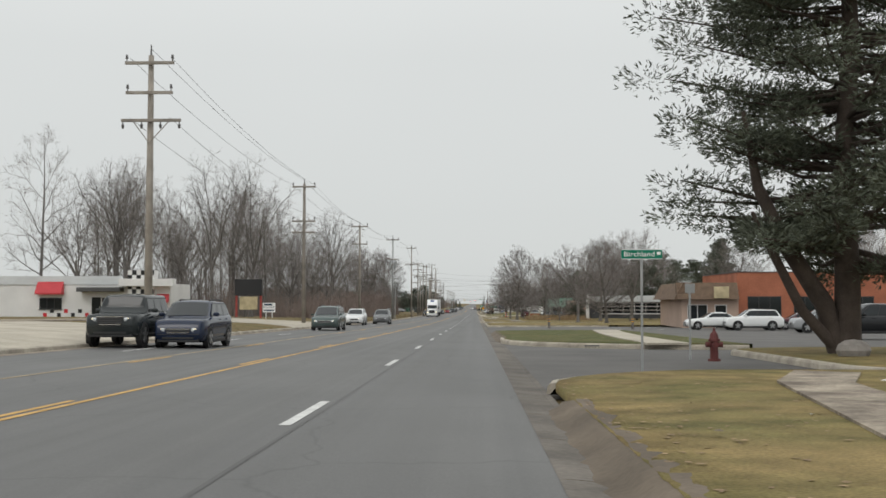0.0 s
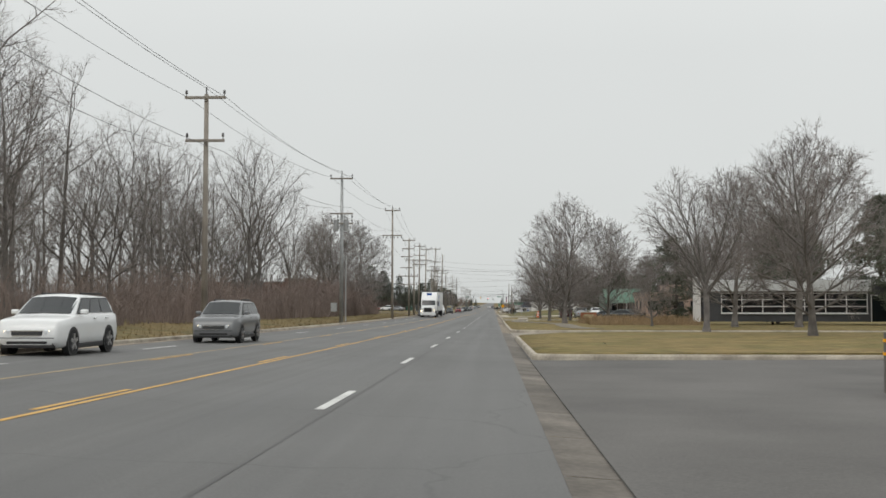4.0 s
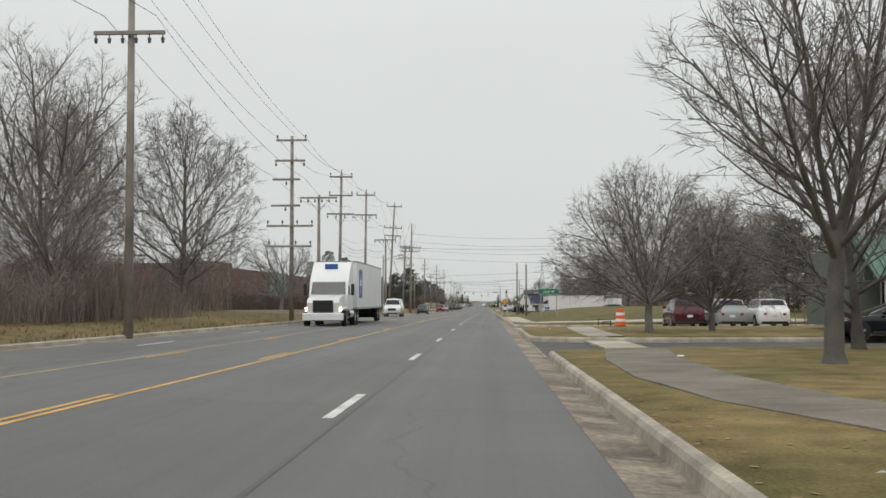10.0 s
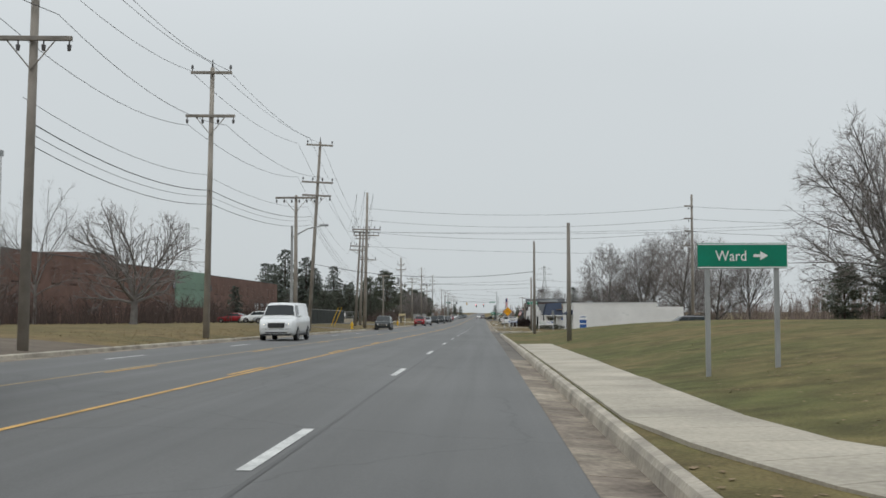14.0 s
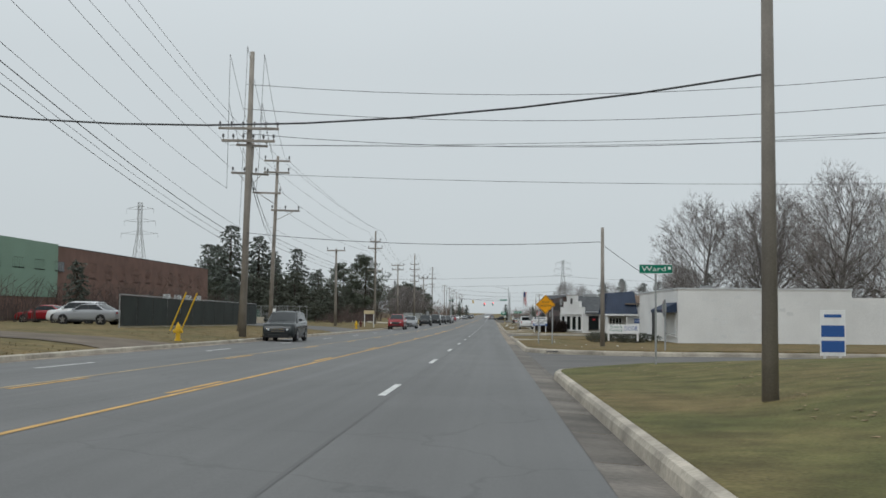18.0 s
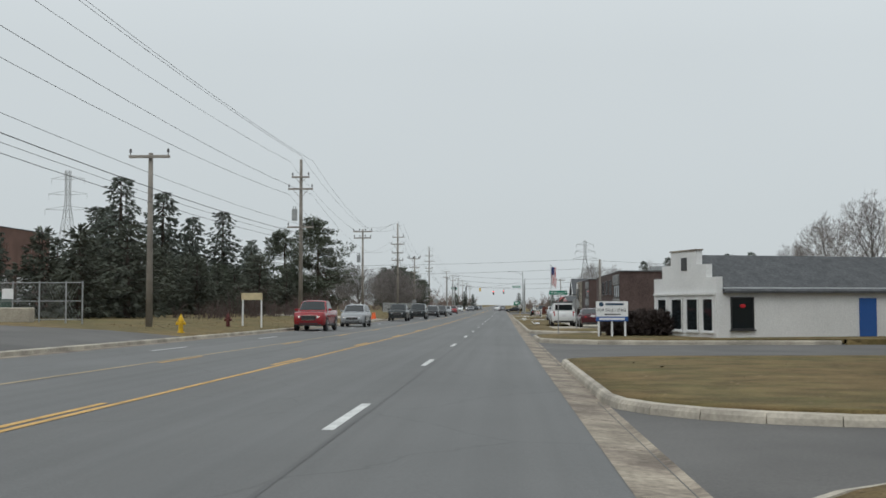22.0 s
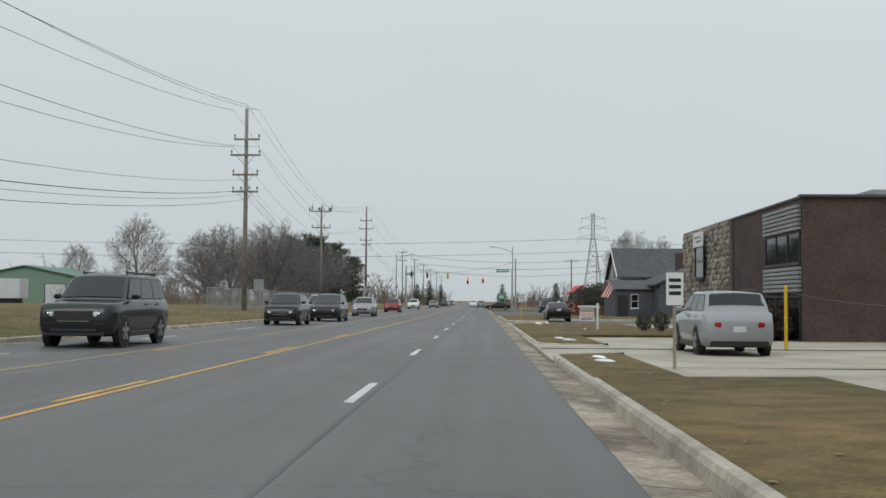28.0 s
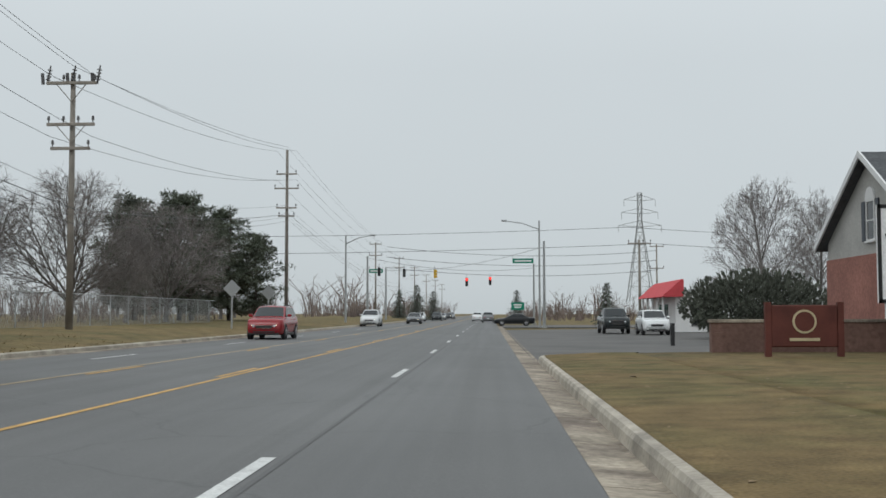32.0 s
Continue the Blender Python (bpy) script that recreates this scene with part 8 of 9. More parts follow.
# ---- signs and street furniture, along the road ----
street_sign(4.15, 7.0, gz(7) + 0.12, 2.75, "Birchland", 0.95, "green street name sign lettered Birchland on a thin steel post")
hydrant(6.3, 9.3, gz(9) + 0.17, M_HYD, "dark red fire hydrant on the grass corner")
rock = part("boulder", ball((0, 0, 0.2), 0.42, 12, (1.2, 0.9, 0.75)), mat("boulder_grey", (0.24, 0.22, 0.2), scale=0.3, bump=0.6))
rock.matrix_basis = pose(10.9, 12.6, gz(12) + 0.14)
tagged(rock, "rounded grey boulder at the foot of the pine", "rock")
post_sign("sign_post", 6.9, 15.5, gz(15), (0,), (0.15, 2.0, 2.3), M_SIGNBACK, "thin steel post with a small sign back", back=True)
for x, y in ((13.8, 76.8), (6.95, 82.0)):
    o = thing("bollard", pose(x, y, gz(y) + 0.05), "dark timber bollard with reflective bands at the car park edge", "bollard", "bollards")
    part("bollard_post", rod((0, 0, 0), (0, 0, 1.0), 0.12, 0.11, 10), M_BARK, o)
    for zz in (0.62, 0.84):
        part("reflector_band", rod((0, 0, zz), (0, 0, zz + 0.05), 0.125, 0.125, 10), M_SIGN_Y, o)
for x, y, a in ((8.5, 70, 70), (12, 73, 70), (16, 76, 70), (20, 79, 70), (13, 86, 20), (17, 90, 20), (24, 83, 70)):
    bm = boxes((-1.8, 1.8, -0.06, 0.06, 0, 0.006))
    ob = part("bay_line", bm, M_WHITE_LINE)
    ob.matrix_basis = pose(x, y, gz(y) + 0.026, 0, 0, a)
    tagged(ob, "worn white parking bay line on the asphalt", "road marking", "bay lines", "structure")
# billboard and lease board by the drive-in
t = thing("billboard", pose(-23.9, 98, gz(98) + 0.85), "roadside sign: dark screen over a blank white board on red posts", "billboard")
for px in (-1.3, 1.3):
    part("post", boxes((px - 0.1, px + 0.1, 0, 0.2, -0.3, 2.5)), M_STEELR, t)
part("screen", boxes((-1.45, 1.45, -0.2, 0.3, 2.45, 4.2), bevel=0.03), M_BLACKP, t, "dark electronic screen")
part("white_board", boxes((-0.95, 0.95, -0.05, 0.15, 0.95, 2.35), bevel=0.02), M_TAN_BD, t, "blank cream board")
post_sign("lease_board", -23.2, 106, gz(106) + 0.8, (-0.35, 0.35), (0.72, 0.72, 1.8), M_SIGN_W, "blue and white for-lease board on white posts", "sign", words=(("", 0.2, -0.1, 1.6, M_INK_B, 0.9), ("FOR LEASE", 0.22, 0, 1.3, M_INK_B, 1.25), ("", 0.14, 0, 0.95, M_INK_B, 1.2)), post_mat=M_FRAMEW, post_r=0.05)
# Ward guide sign on the bank
t = thing("guide_sign", pose(4.75, 257, gz(257)), "green guide sign reading Ward with an arrow, on two steel posts", "road sign", "signs")
for px, zb in ((-0.62, 0.1), (0.62, 0.4)):
    part("post", boxes((px - 0.04, px + 0.04, 0, 0.08, zb - 0.4, 2.3)), M_GALV, t)
p = part("panel", boxes((-0.8, 0.8, -0.03, -0.003, 2.24, 2.7), bevel=0.004), M_SIGN_G, t)
part("border", boxes((-0.79, 0.79, -0.034, -0.03, 2.25, 2.27), (-0.79, 0.79, -0.034, -0.03, 2.67, 2.69)), M_SIGN_W, p)
text("lettering", "Ward", 0.27, M_SIGN_W, p, pose(-0.2, -0.034, 2.46), 0.55)
part("arrow", prism([(0.2, 2.445), (0.32, 2.445), (0.32, 2.39), (0.46, 2.47), (0.32, 2.55), (0.32, 2.495), (0.2, 2.495)], "y", -0.038, -0.03), M_SIGN_W, p)
barrel(7.2, 230.4, gz(230.4) + 0.19)
t = thing("low_hoop", pose(7.2, 237.2, gz(237.2) + 0.005), "low black pipe hoop standing at the drive", "hoop")
bm = bmesh.new()
for a, b in (((-0.24, 0, 0), (-0.24, 0, 0.36)), ((0.24, 0, 0), (0.24, 0, 0.36)), ((-0.26, 0, 0.36), (0.26, 0, 0.36))):
    cyl(bm, a, b, 0.024, 0.024, 6)
part("pipe", bm, M_INK, t)
t = thing("pipe_rail", pose(6.7, 237.5, gz(237.5) + 0.0), "low black pipe guard rail", "rail")
for px in (0, 0.75):
    part("post", rod((px, 0, 0), (px, 0, 0.5), 0.025, 0.025, 8), M_BLACKP, t)
for zz in (0.48, 0.25):
    part("rail", rod((0, 0, zz), (0.75, 0, zz), 0.025, 0.025, 8), M_BLACKP, t)
# Ward street corner
street_sign(4.5, 336.6, gz(336) + 0.15, 2.85, "Ward", 0.9, "green street name sign lettered Ward on a steel post", tall=0.26)
post_sign("estate_board", 8.9, 335.2, gz(335) + 0.2, (-0.2, 0.2), (0.33, 0.35, 1.55), M_SIGN_W, "white and blue estate agent board on two legs", "sign", words=(("", 0.08, 0, 1.4, M_SIGN_B, 0.45), ("", 0.3, 0, 1.0, M_SIGN_B, 0.6), ("", 0.3, 0, 0.6, M_SIGN_B, 0.6)), post_mat=M_FRAMEW)


def octagon_back(x, y, z, h, label, turn=0.0):
    t = thing("stop_sign", pose(x, y, gz(y) + z, 0, 0, turn), label, "road sign", "signs")
    part("post", boxes((-0.03, 0.03, -0.07, -0.01, -0.3, h)), M_GALV, t)
    pts = [(0.38 * math.cos(radians(22.5 + 45 * i)), h - 0.38 + 0.38 * math.sin(radians(22.5 + 45 * i))) for i in range(8)]
    part("plate", prism(pts, "y", -0.008, 0.0), M_SIGNBACK, t, "bare metal back of the sign")
    part("plate_face", prism(pts, "y", 0.0, 0.003), M_INK_R, t)
    return t


octagon_back(7.4, 353.9, 0.1, 2.3, "stop sign seen from its edge at the side street", 66)
octagon_back(4.9, 447.7, 0.05, 2.15, "grey metal back of a stop sign on a post", 45)
t = thing("truck_crossing_sign", pose(2.95, 367.8, gz(367.8)), "yellow diamond sign reading TRUCK CROSSING on two steel posts", "road sign", "signs")
for px in (-0.38, 0.38):
    part("post", boxes((px - 0.035, px + 0.035, 0, 0.06, -0.2, 2.25)), M_GALV, t)
dz = 2.36
p = part("panel", prism([(-0.55, dz), (0, dz - 0.55), (0.55, dz), (0, dz + 0.55)], "y", -0.03, -0.004), M_SIGN_Y, t)
for s in (0.5,):
    bm = bmesh.new()
    pts = [(-s, 0), (0, -s), (s, 0), (0, s)]
    for (ax, az), (bx_, bz) in zip(pts, pts[1:] + pts[:1]):
        cyl(bm, (ax, -0.032, dz + az), (bx_, -0.032, dz + bz), 0.01, 0.01, 4)
    part("border", bm, M_INK, p)
text("lettering", "TRUCK", 0.17, M_INK, p, pose(0, -0.034, dz + 0.13), 0.46)
text("lettering", "CROSSING", 0.17, M_INK, p, pose(0, -0.034, dz - 0.07), 0.72)
t = thing("shop_sign", pose(7.65, 371.0, gz(372) + 0.32), "white shop board reading Town and Country DOOR above a hedge", "sign")
for px in (-0.85, 0.85):
    part("post", boxes((px - 0.05, px + 0.05, 0, 0.1, 0, 1.0)), M_FRAMEW, t)
p = part("panel", boxes((-0.92, 0.92, -0.04, -0.003, 0.42, 0.96), bevel=0.006), M_SIGN_W, t)
text("lettering", "Town &", 0.19, M_SIGN_G, p, pose(-0.42, -0.044, 0.81), 0.7)
text("lettering", "Country", 0.19, M_SIGN_G, p, pose(-0.42, -0.044, 0.62), 0.74)
text("lettering", "DOOR", 0.36, M_SIGN_B, p, pose(0.45, -0.044, 0.72), 0.76)
low = shrub_proto("clipped_hedge", 46, 1.9, 0.5, 0.55, "low clipped dark hedge", M_HEDGE, 1500, 0.1)
copy_thing(low, scaled(8.2, 372.2, gz(371) + 0.2, 0, 1.0, 0.95))
copy_thing(low, scaled(6.3, 371.9, gz(371) + 0.2, 0, 0.42, 1.0))
bigh = shrub_proto("brown_shrub", 47, 2.3, 1.1, 1.25, "dark leafless shrub mass below the shop front", mat("dark_shrub", (0.06, 0.045, 0.04), scale=0.6, bump=0, stain=1.2), 2600, 0.2)
copy_thing(bigh, pose(7.0, 426.6, gz(426) + 0.1))
copy_thing(bigh, scaled(5.9, 427.0, gz(427) + 0.1, 40, 0.6, 0.75))
copy_thing(bigh, pose(9.2, 426.4, gz(426) + 0.1, 0, 0, 170))
copy_thing(bigh, pose(9.0, 430.0, gz(430) + 0.1))
for yy in (521.6, 526.2, 530.6):
    copy_thing(bigh, pose(10.3, yy, gz(yy) - 0.05, 0, 0, 90))
pot = shrub_proto("small_evergreen", 48, 0.35, 0.35, 0.85, "small round dark evergreen by the drive", M_HEDGE, 500, 0.1)
for xx, yy in ((7.4, 531.2), (8.1, 530.6)):
    copy_thing(pot, pose(xx, yy, gz(yy) + 0.15))
t = thing("lease_sign", pose(5.1, 424.9, gz(424.9) + 0.12), "white and blue FOR SALE / LEASE board on three white posts", "sign", "signs")
for px in (-0.62, 0.0, 0.62):
    part("post", boxes((px - 0.045, px + 0.045, 0, 0.09, -0.1, 1.7)), M_FRAMEW, t)
p = part("panel", boxes((-0.75, 0.75, -0.03, -0.003, 0.78, 1.72), bevel=0.004), M_SIGN_W, t)
part("phone_band", boxes((-0.75, 0.75, -0.036, -0.03, 0.78, 1.0)), M_SIGN_B, p, "blue band with a blank white bar")
part("text_bar", boxes((-0.6, 0.6, -0.04, -0.036, 0.84, 0.94)), M_SIGN_W, p)
text("lettering", "FOR SALE / LEASE", 0.2, M_INK, p, pose(0, -0.034, 1.3), 1.36)
part("text_bar", boxes((-0.3, 0.55, -0.036, -0.03, 1.53, 1.63)), M_INK_B, p)
part("text_bar", boxes((-0.35, 0.4, -0.036, -0.03, 1.08, 1.13)), M_INK, p)
part("logo_disc", rod((-0.5, -0.036, 1.58), (-0.5, -0.03, 1.58), 0.11, 0.11, 16), M_INK_B, p)
street_sign(2.85, 430.3, gz(430) + 0.1, 2.35, "Wellington", 0.95, "green street name sign lettered Wellington on a steel post")
flag_pole(5.2, 493, 6.1, "tall flagpole with a limp striped flag and red pennant")
wires("rope", (5.2, 493, gz(493) + 6), (5.4, 493, gz(493) + 1.2), 0.0, 0.008, "thin pale rope hanging along the flagpole")
post_sign("notice_sign", 3.6, 501.2, gz(501), (0,), (0.17, 1.35, 2.0), M_SIGN_W, "small white notice on a timber post", words=(("", 0.07, 0, 1.85, M_INK, 0.24), ("", 0.07, 0, 1.72, M_INK, 0.24), ("", 0.07, 0, 1.59, M_INK, 0.24)), post_mat=M_WOODPOST)
t = thing("office_lease_sign", pose(5.0, 533.9, gz(533.9) + 0.12), "hanging office-lease sign on a white post and arm", "sign", "signs")
part("post", boxes((0.47, 0.57, 0, 0.1, -0.1, 1.3)), M_FRAMEW, t)
part("arm", boxes((-0.45, 0.62, 0.01, 0.09, 1.08, 1.17)), M_FRAMEW, t)
p = part("panel", boxes((-0.36, 0.36, 0.03, 0.06, 0.42, 1.03), bevel=0.004), M_SIGN_W, t)
part("picture_strip", boxes((-0.34, 0.34, 0.024, 0.03, 0.85, 1.0)), M_TAN_BD, p)
text("lettering", "OFFICE SPACE", 0.12, M_INK_R, p, pose(0, 0.026, 0.76), 0.62)
text("lettering", "FOR LEASE", 0.14, M_INK_R, p, pose(0, 0.026, 0.63), 0.6)
part("text_bar", boxes((-0.3, 0.3, 0.024, 0.03, 0.48, 0.54)), M_INK, p)
wires("chain", (8.6, 511.5, gz(511) + 1.75), (15.0, 513.0, gz(513) + 1.45), 0.25, 0.02, "thin yellowish chain hung from a guard post")
for x, y, h in ((17.7, 578.5, 1.6), (8.6, 511.5, 1.9), (15.0, 513.0, 1.6)):
    o = thing("yellow_bollard", pose(x, y, gz(y)), "tall yellow steel guard post", "bollard", "bollards")
    part("pipe", rod((0, 0, 0), (0, 0, h), 0.05, 0.05, 12), M_HYDY, o)
    part("dome", ball((0, 0, h), 0.05, 12), M_HYDY, o)
post_sign("weight_limit_sign", 2.9, 565.3, gz(566) - 0.06, (0,), (0.28, 1.5, 2.15), M_SIGN_W, "white sign reading AXLE WEIGHT LIMIT 5 TONS", words=(("AXLE", 0.15, 0, 2.05, M_INK, 0.42), ("WEIGHT", 0.15, 0, 1.9, M_INK, 0.46), ("LIMIT", 0.15, 0, 1.75, M_INK, 0.42), ("5 TONS", 0.15, 0, 1.6, M_INK, 0.46)), border=M_INK, post_mat=M_HYDY)
t = thing("carved_sign", scaled(8.7, 588.6, gz(588.6) + 0.2, 0, 0.82), "red-brown carved wooden sign board on two posts before a brick wall", "sign", "signs")
for px in (-1.2, 1.2):
    part("post", boxes((px - 0.1, px + 0.1, 0, 0.2, -0.2, 1.85)), M_RUST, t)
p = part("panel", boxes((-1.1, 1.1, 0.03, 0.15, 0.35, 1.75), bevel=0.03), M_RUST, t)
part("emblem_ring", rod((0, 0.0, 1.2), (0, 0.03, 1.2), 0.4, 0.4, 24), M_TAN_BD, p)
part("emblem_core", rod((0, -0.01, 1.2), (0, 0.0, 1.2), 0.33, 0.33, 24), M_RUST, p)
part("text_bar", boxes((-0.5, 0.5, 0.01, 0.03, 0.55, 0.65)), M_TAN_BD, p)
o = thing("mailbox_post", pose(8.2, 607.5, gz(607)), "dark short post beside the brick wall", "post")
part("post", boxes((-0.09, 0.09, -0.09, 0.09, 0, 1.0), bevel=0.02), M_BLACKP, o)
# wall flag of the slate house
t = thing("wall_flag", pose(12.2, 582, gz(582) + 2.5, 0, 30, 0), "striped flag on a short slanted pole", "flag")
part("staff", rod((0, 0, 0), (-1.0, -0.2, 0.5), 0.02, 0.02, 6), M_FRAMEW, t)
for i in range(7):
    part("stripe", boxes((-1.0 + i * 0.11, -0.89 + i * 0.11, -0.22, -0.2, -1.1 + i * 0.05, 0.45 - i * 0.05)), (M_FLAG_R, M_FLAG_W)[i % 2], t)
# far-side hydrants, board, cones
hydrant(-13.9, 354, gz(354) + 0.42, M_HYDY, "yellow fire hydrant on the far verge")
hydrant(-14.2, 420.5, gz(420) + 0.45, M_HYDY, "yellow fire hydrant on the far verge")
hydrant(-15.2, 432.8, gz(432) + 0.5, M_HYD, "red fire hydrant on the far verge")
t = thing("tan_board_sign", pose(-14.6, 436, gz(436) + 0.5), "blank tan board on two white posts", "sign", "signs")
for px in (-0.55, 0.55):
    part("post", boxes((px - 0.04, px + 0.04, 0, 0.08, -0.1, 1.6)), M_FRAMEW, t)
part("panel", boxes((-0.62, 0.62, -0.05, 0.0, 1.55, 1.95), bevel=0.01), M_TAN_BD, t)
cone = cone_proto()
for x, y in ((-13.6, 480.6), (-13.6, 483.3), (-13.7, 485.6), (-13.7, 488), (-13.8, 490.4)):
    copy_thing(cone, pose(x, y, gz(y) + 0.44))
for x, y in ((-13.8, 350), (-13.6, 351.5)):
    o = thing("guy_guard", pose(x - 4, y + 16, gz(y) + 0.6, 0, 22, 0), "slanted yellow guy-wire guard", "guard")
    part("sleeve", rod((0, 0, 0), (0, 0, 2.3), 0.04, 0.04, 8), M_HYDY, o)
post_sign("speed_sign_back", -14.2, 548, gz(548) + 0.45, (0,), (0.32, 1.6, 2.35), M_SIGNBACK, "grey metal back of a traffic sign", back=True)
for x, y in ((-15.5, 624), (-15.9, 637)):
    t = thing("diamond_sign", pose(x, y, gz(y) + 0.45), "grey back of a diamond warning sign on a post", "road sign", "signs")
    part("post", boxes((-0.04, 0.04, 0, 0.08, -0.2, 2.9)), M_GALV, t)
    part("plate", prism([(-0.54, 2.55), (0, 2.01), (0.54, 2.55), (0, 3.09)], "y", -0.02, 0.0), M_SIGNBACK, t)
# chain-link fence of the far side
def chain_fence(x, y0, y1, h, z):
    f = thing("chain_link_fence", pose(0, 0, 0), "grey chain-link fence on steel posts", "fence")
    n = int((y1 - y0) / 3)
    for i in range(n + 1):
        y = y0 + 3 * i
        part("post", rod((x, y, gz(y) + z), (x, y, gz(y) + z + h), 0.03, 0.03, 6), M_GALV, f)
    part("top_rail", rod((x, y0, gz(y0) + z + h), (x, y1, gz(y1) + z + h), 0.022, 0.022, 6), M_GALV, f)
    vs, fs = [], []
    y = y0
    while y < y1 - h:
        for d in (1, -1):
            a, b_ = (y, y + h * 0.5) if d > 0 else (y + h * 0.5, y)
            tube_into(vs, fs, [Vector((x, a, gz(a) + z)), Vector((x, b_, gz(b_) + z + h))], [0.006, 0.006], 3)
        y += 0.18
    o = raw("mesh_infill", vs, fs, M_GALV, f)
    o["kind"] = "stuff"


chain_fence(-21, 367, 403, 1.9, 0.85)
# yard gate at the end of the factory drive
yz = gz(424) + 0.9
f = thing("yard_gate", pose(-23.4, 424, yz), "grey chain-link yard gate and fence panels on steel posts", "gate", "")
for px in (-3.2, -1.6, 0.0, 1.3, 2.6, 3.4):
    part("post", rod((px, 0, -0.1), (px, 0, 1.95), 0.04, 0.04, 6), M_GALV, f)
for zz in (0.12, 1.0, 1.88):
    part("rail", rod((-3.2, 0, zz), (3.4, 0, zz), 0.022, 0.022, 6), M_GALV, f)
vs, fs = [], []
for k in range(36):
    for d in (0.0, 0.9):
        px = -3.2 + k * 0.16
        tube_into(vs, fs, [Vector((px + d, 0, 0.12)), Vector((px + 0.9 - d, 0, 1.88))], [0.005, 0.005], 3)
o = raw("mesh_infill", vs, fs, M_GALV, f)
part("notice", boxes((-0.5, 0.05, -0.06, -0.045, 1.1, 1.6)), M_SIGN_W, f, "white notice board")
for px, w in ((-24.9, 0.9), (-22.7, 1.5)):
    t = thing("concrete_block", pose(px, 422.9, yz - 0.02), "pale concrete barrier block before the gate", "barrier", "barrier blocks")
    part("block", boxes((-w / 2, w / 2, -0.3, 0.3, 0, 0.72), bevel=0.05), M_CONC, t)
t = thing("dumpster", pose(-27.6, 430, yz + 0.02), "dark green steel dumpster in the factory yard", "dumpster")
part("body", prism([(-0.85, 0.1), (0.85, 0.1), (0.85, 1.25), (-0.85, 1.5)], "x", -1.1, 1.1), mat("dumpster_green", (0.025, 0.075, 0.05), rough=0.6, dark=0.7, light=1.2, scale=1.2, bump=0.1, stain=0.6), t)
for px in (-0.55, 0.55):
    part("lid", boxes((px - 0.52, px + 0.52, -0.8, 0.8, 1.5, 1.56), bevel=0.015), M_STEEL_D, t)
for px in (-1.0, 1.0):
    part("skid", boxes((px - 0.06, px + 0.06, -0.8, 0.8, 0.0, 0.1)), M_STEEL_D, t)
scr = thing("privacy_screen", pose(0, 0, 0), "dark fabric screen hung on the yard fence", "fence screen")
for k in range(12):
    y = 367 + 3 * k
    raw("screen_panel", [(-20.94, y + 0.05, gz(y) + 0.95), (-20.94, y + 2.95, gz(y + 3) + 0.95), (-20.94, y + 2.95, gz(y + 3) + 2.68), (-20.94, y + 0.05, gz(y) + 2.68), (-20.96, y + 0.05, gz(y) + 0.95), (-20.96, y + 2.95, gz(y + 3) + 0.95), (-20.96, y + 2.95, gz(y + 3) + 2.68), (-20.96, y + 0.05, gz(y) + 2.68)], [(0, 1, 2, 3), (7, 6, 5, 4), (0, 3, 7, 4), (1, 5, 6, 2), (3, 2, 6, 7), (0, 4, 5, 1)], M_SCREEN, scr)
chain_fence(-20.5, 560, 640, 1.6, 0.85)
# street lights, signals and masts at the junction
def lamp_mast(x, y, h, arm, label, z=0.0):
    t = thing("street_light", pose(x, y, gz(y) + z), label, "street lamp", "street lights")
    part("pole", rod((0, 0, 0), (0, 0, h), 0.13, 0.08, 10), M_GALV, t)
    vs, fs = [], []
    tube_into(vs, fs, [Vector((0, 0, h - 0.9)), Vector((arm * 0.5, 0, h - 0.25)), Vector((arm, 0, h))], [0.06, 0.05, 0.04], 6)
    raw("arm", vs, fs, M_GALV, t)
    part("luminaire", boxes((arm - 0.35 if arm < 0 else arm - 0.2, arm + 0.2 if arm < 0 else arm + 0.45, -0.14, 0.14, h - 0.06, h + 0.1), bevel=0.04), M_SIGNBACK, t)
    return t


def mast_pole(x, y, h, label):
    t = thing("signal_pole", pose(x, y, gz(y)), label, "signal pole", "signal poles")
    part("pole", rod((0, 0, -0.2), (0, 0, h), 0.17, 0.11, 12), M_GALV, t)
    part("base_plate", boxes((-0.3, 0.3, -0.3, 0.3, -0.1, 0.12), bevel=0.02), M_GALV, t)
    return t


lamp_mast(5.3, 673.7, 11.2, -3.6, "tall steel street light with a curved arm over the road")
lamp_mast(-15.4, 676, 9.5, 2.8, "tall steel street light with a curved arm over the road", 0.4)
mast_pole(5.9, 676, 9.2, "steel span-wire signal pole")
mast_pole(-14.6, 690, 8.4, "steel span-wire signal pole")
mast_pole(6.4, 716, 8.6, "steel span-wire signal pole")
mast_pole(-15.4, 722, 8.4, "steel span-wire signal pole")
lamp_mast(-14.25, 318.9, 8.0, 2.3, "cobra-head street light on the far verge", 0.4)


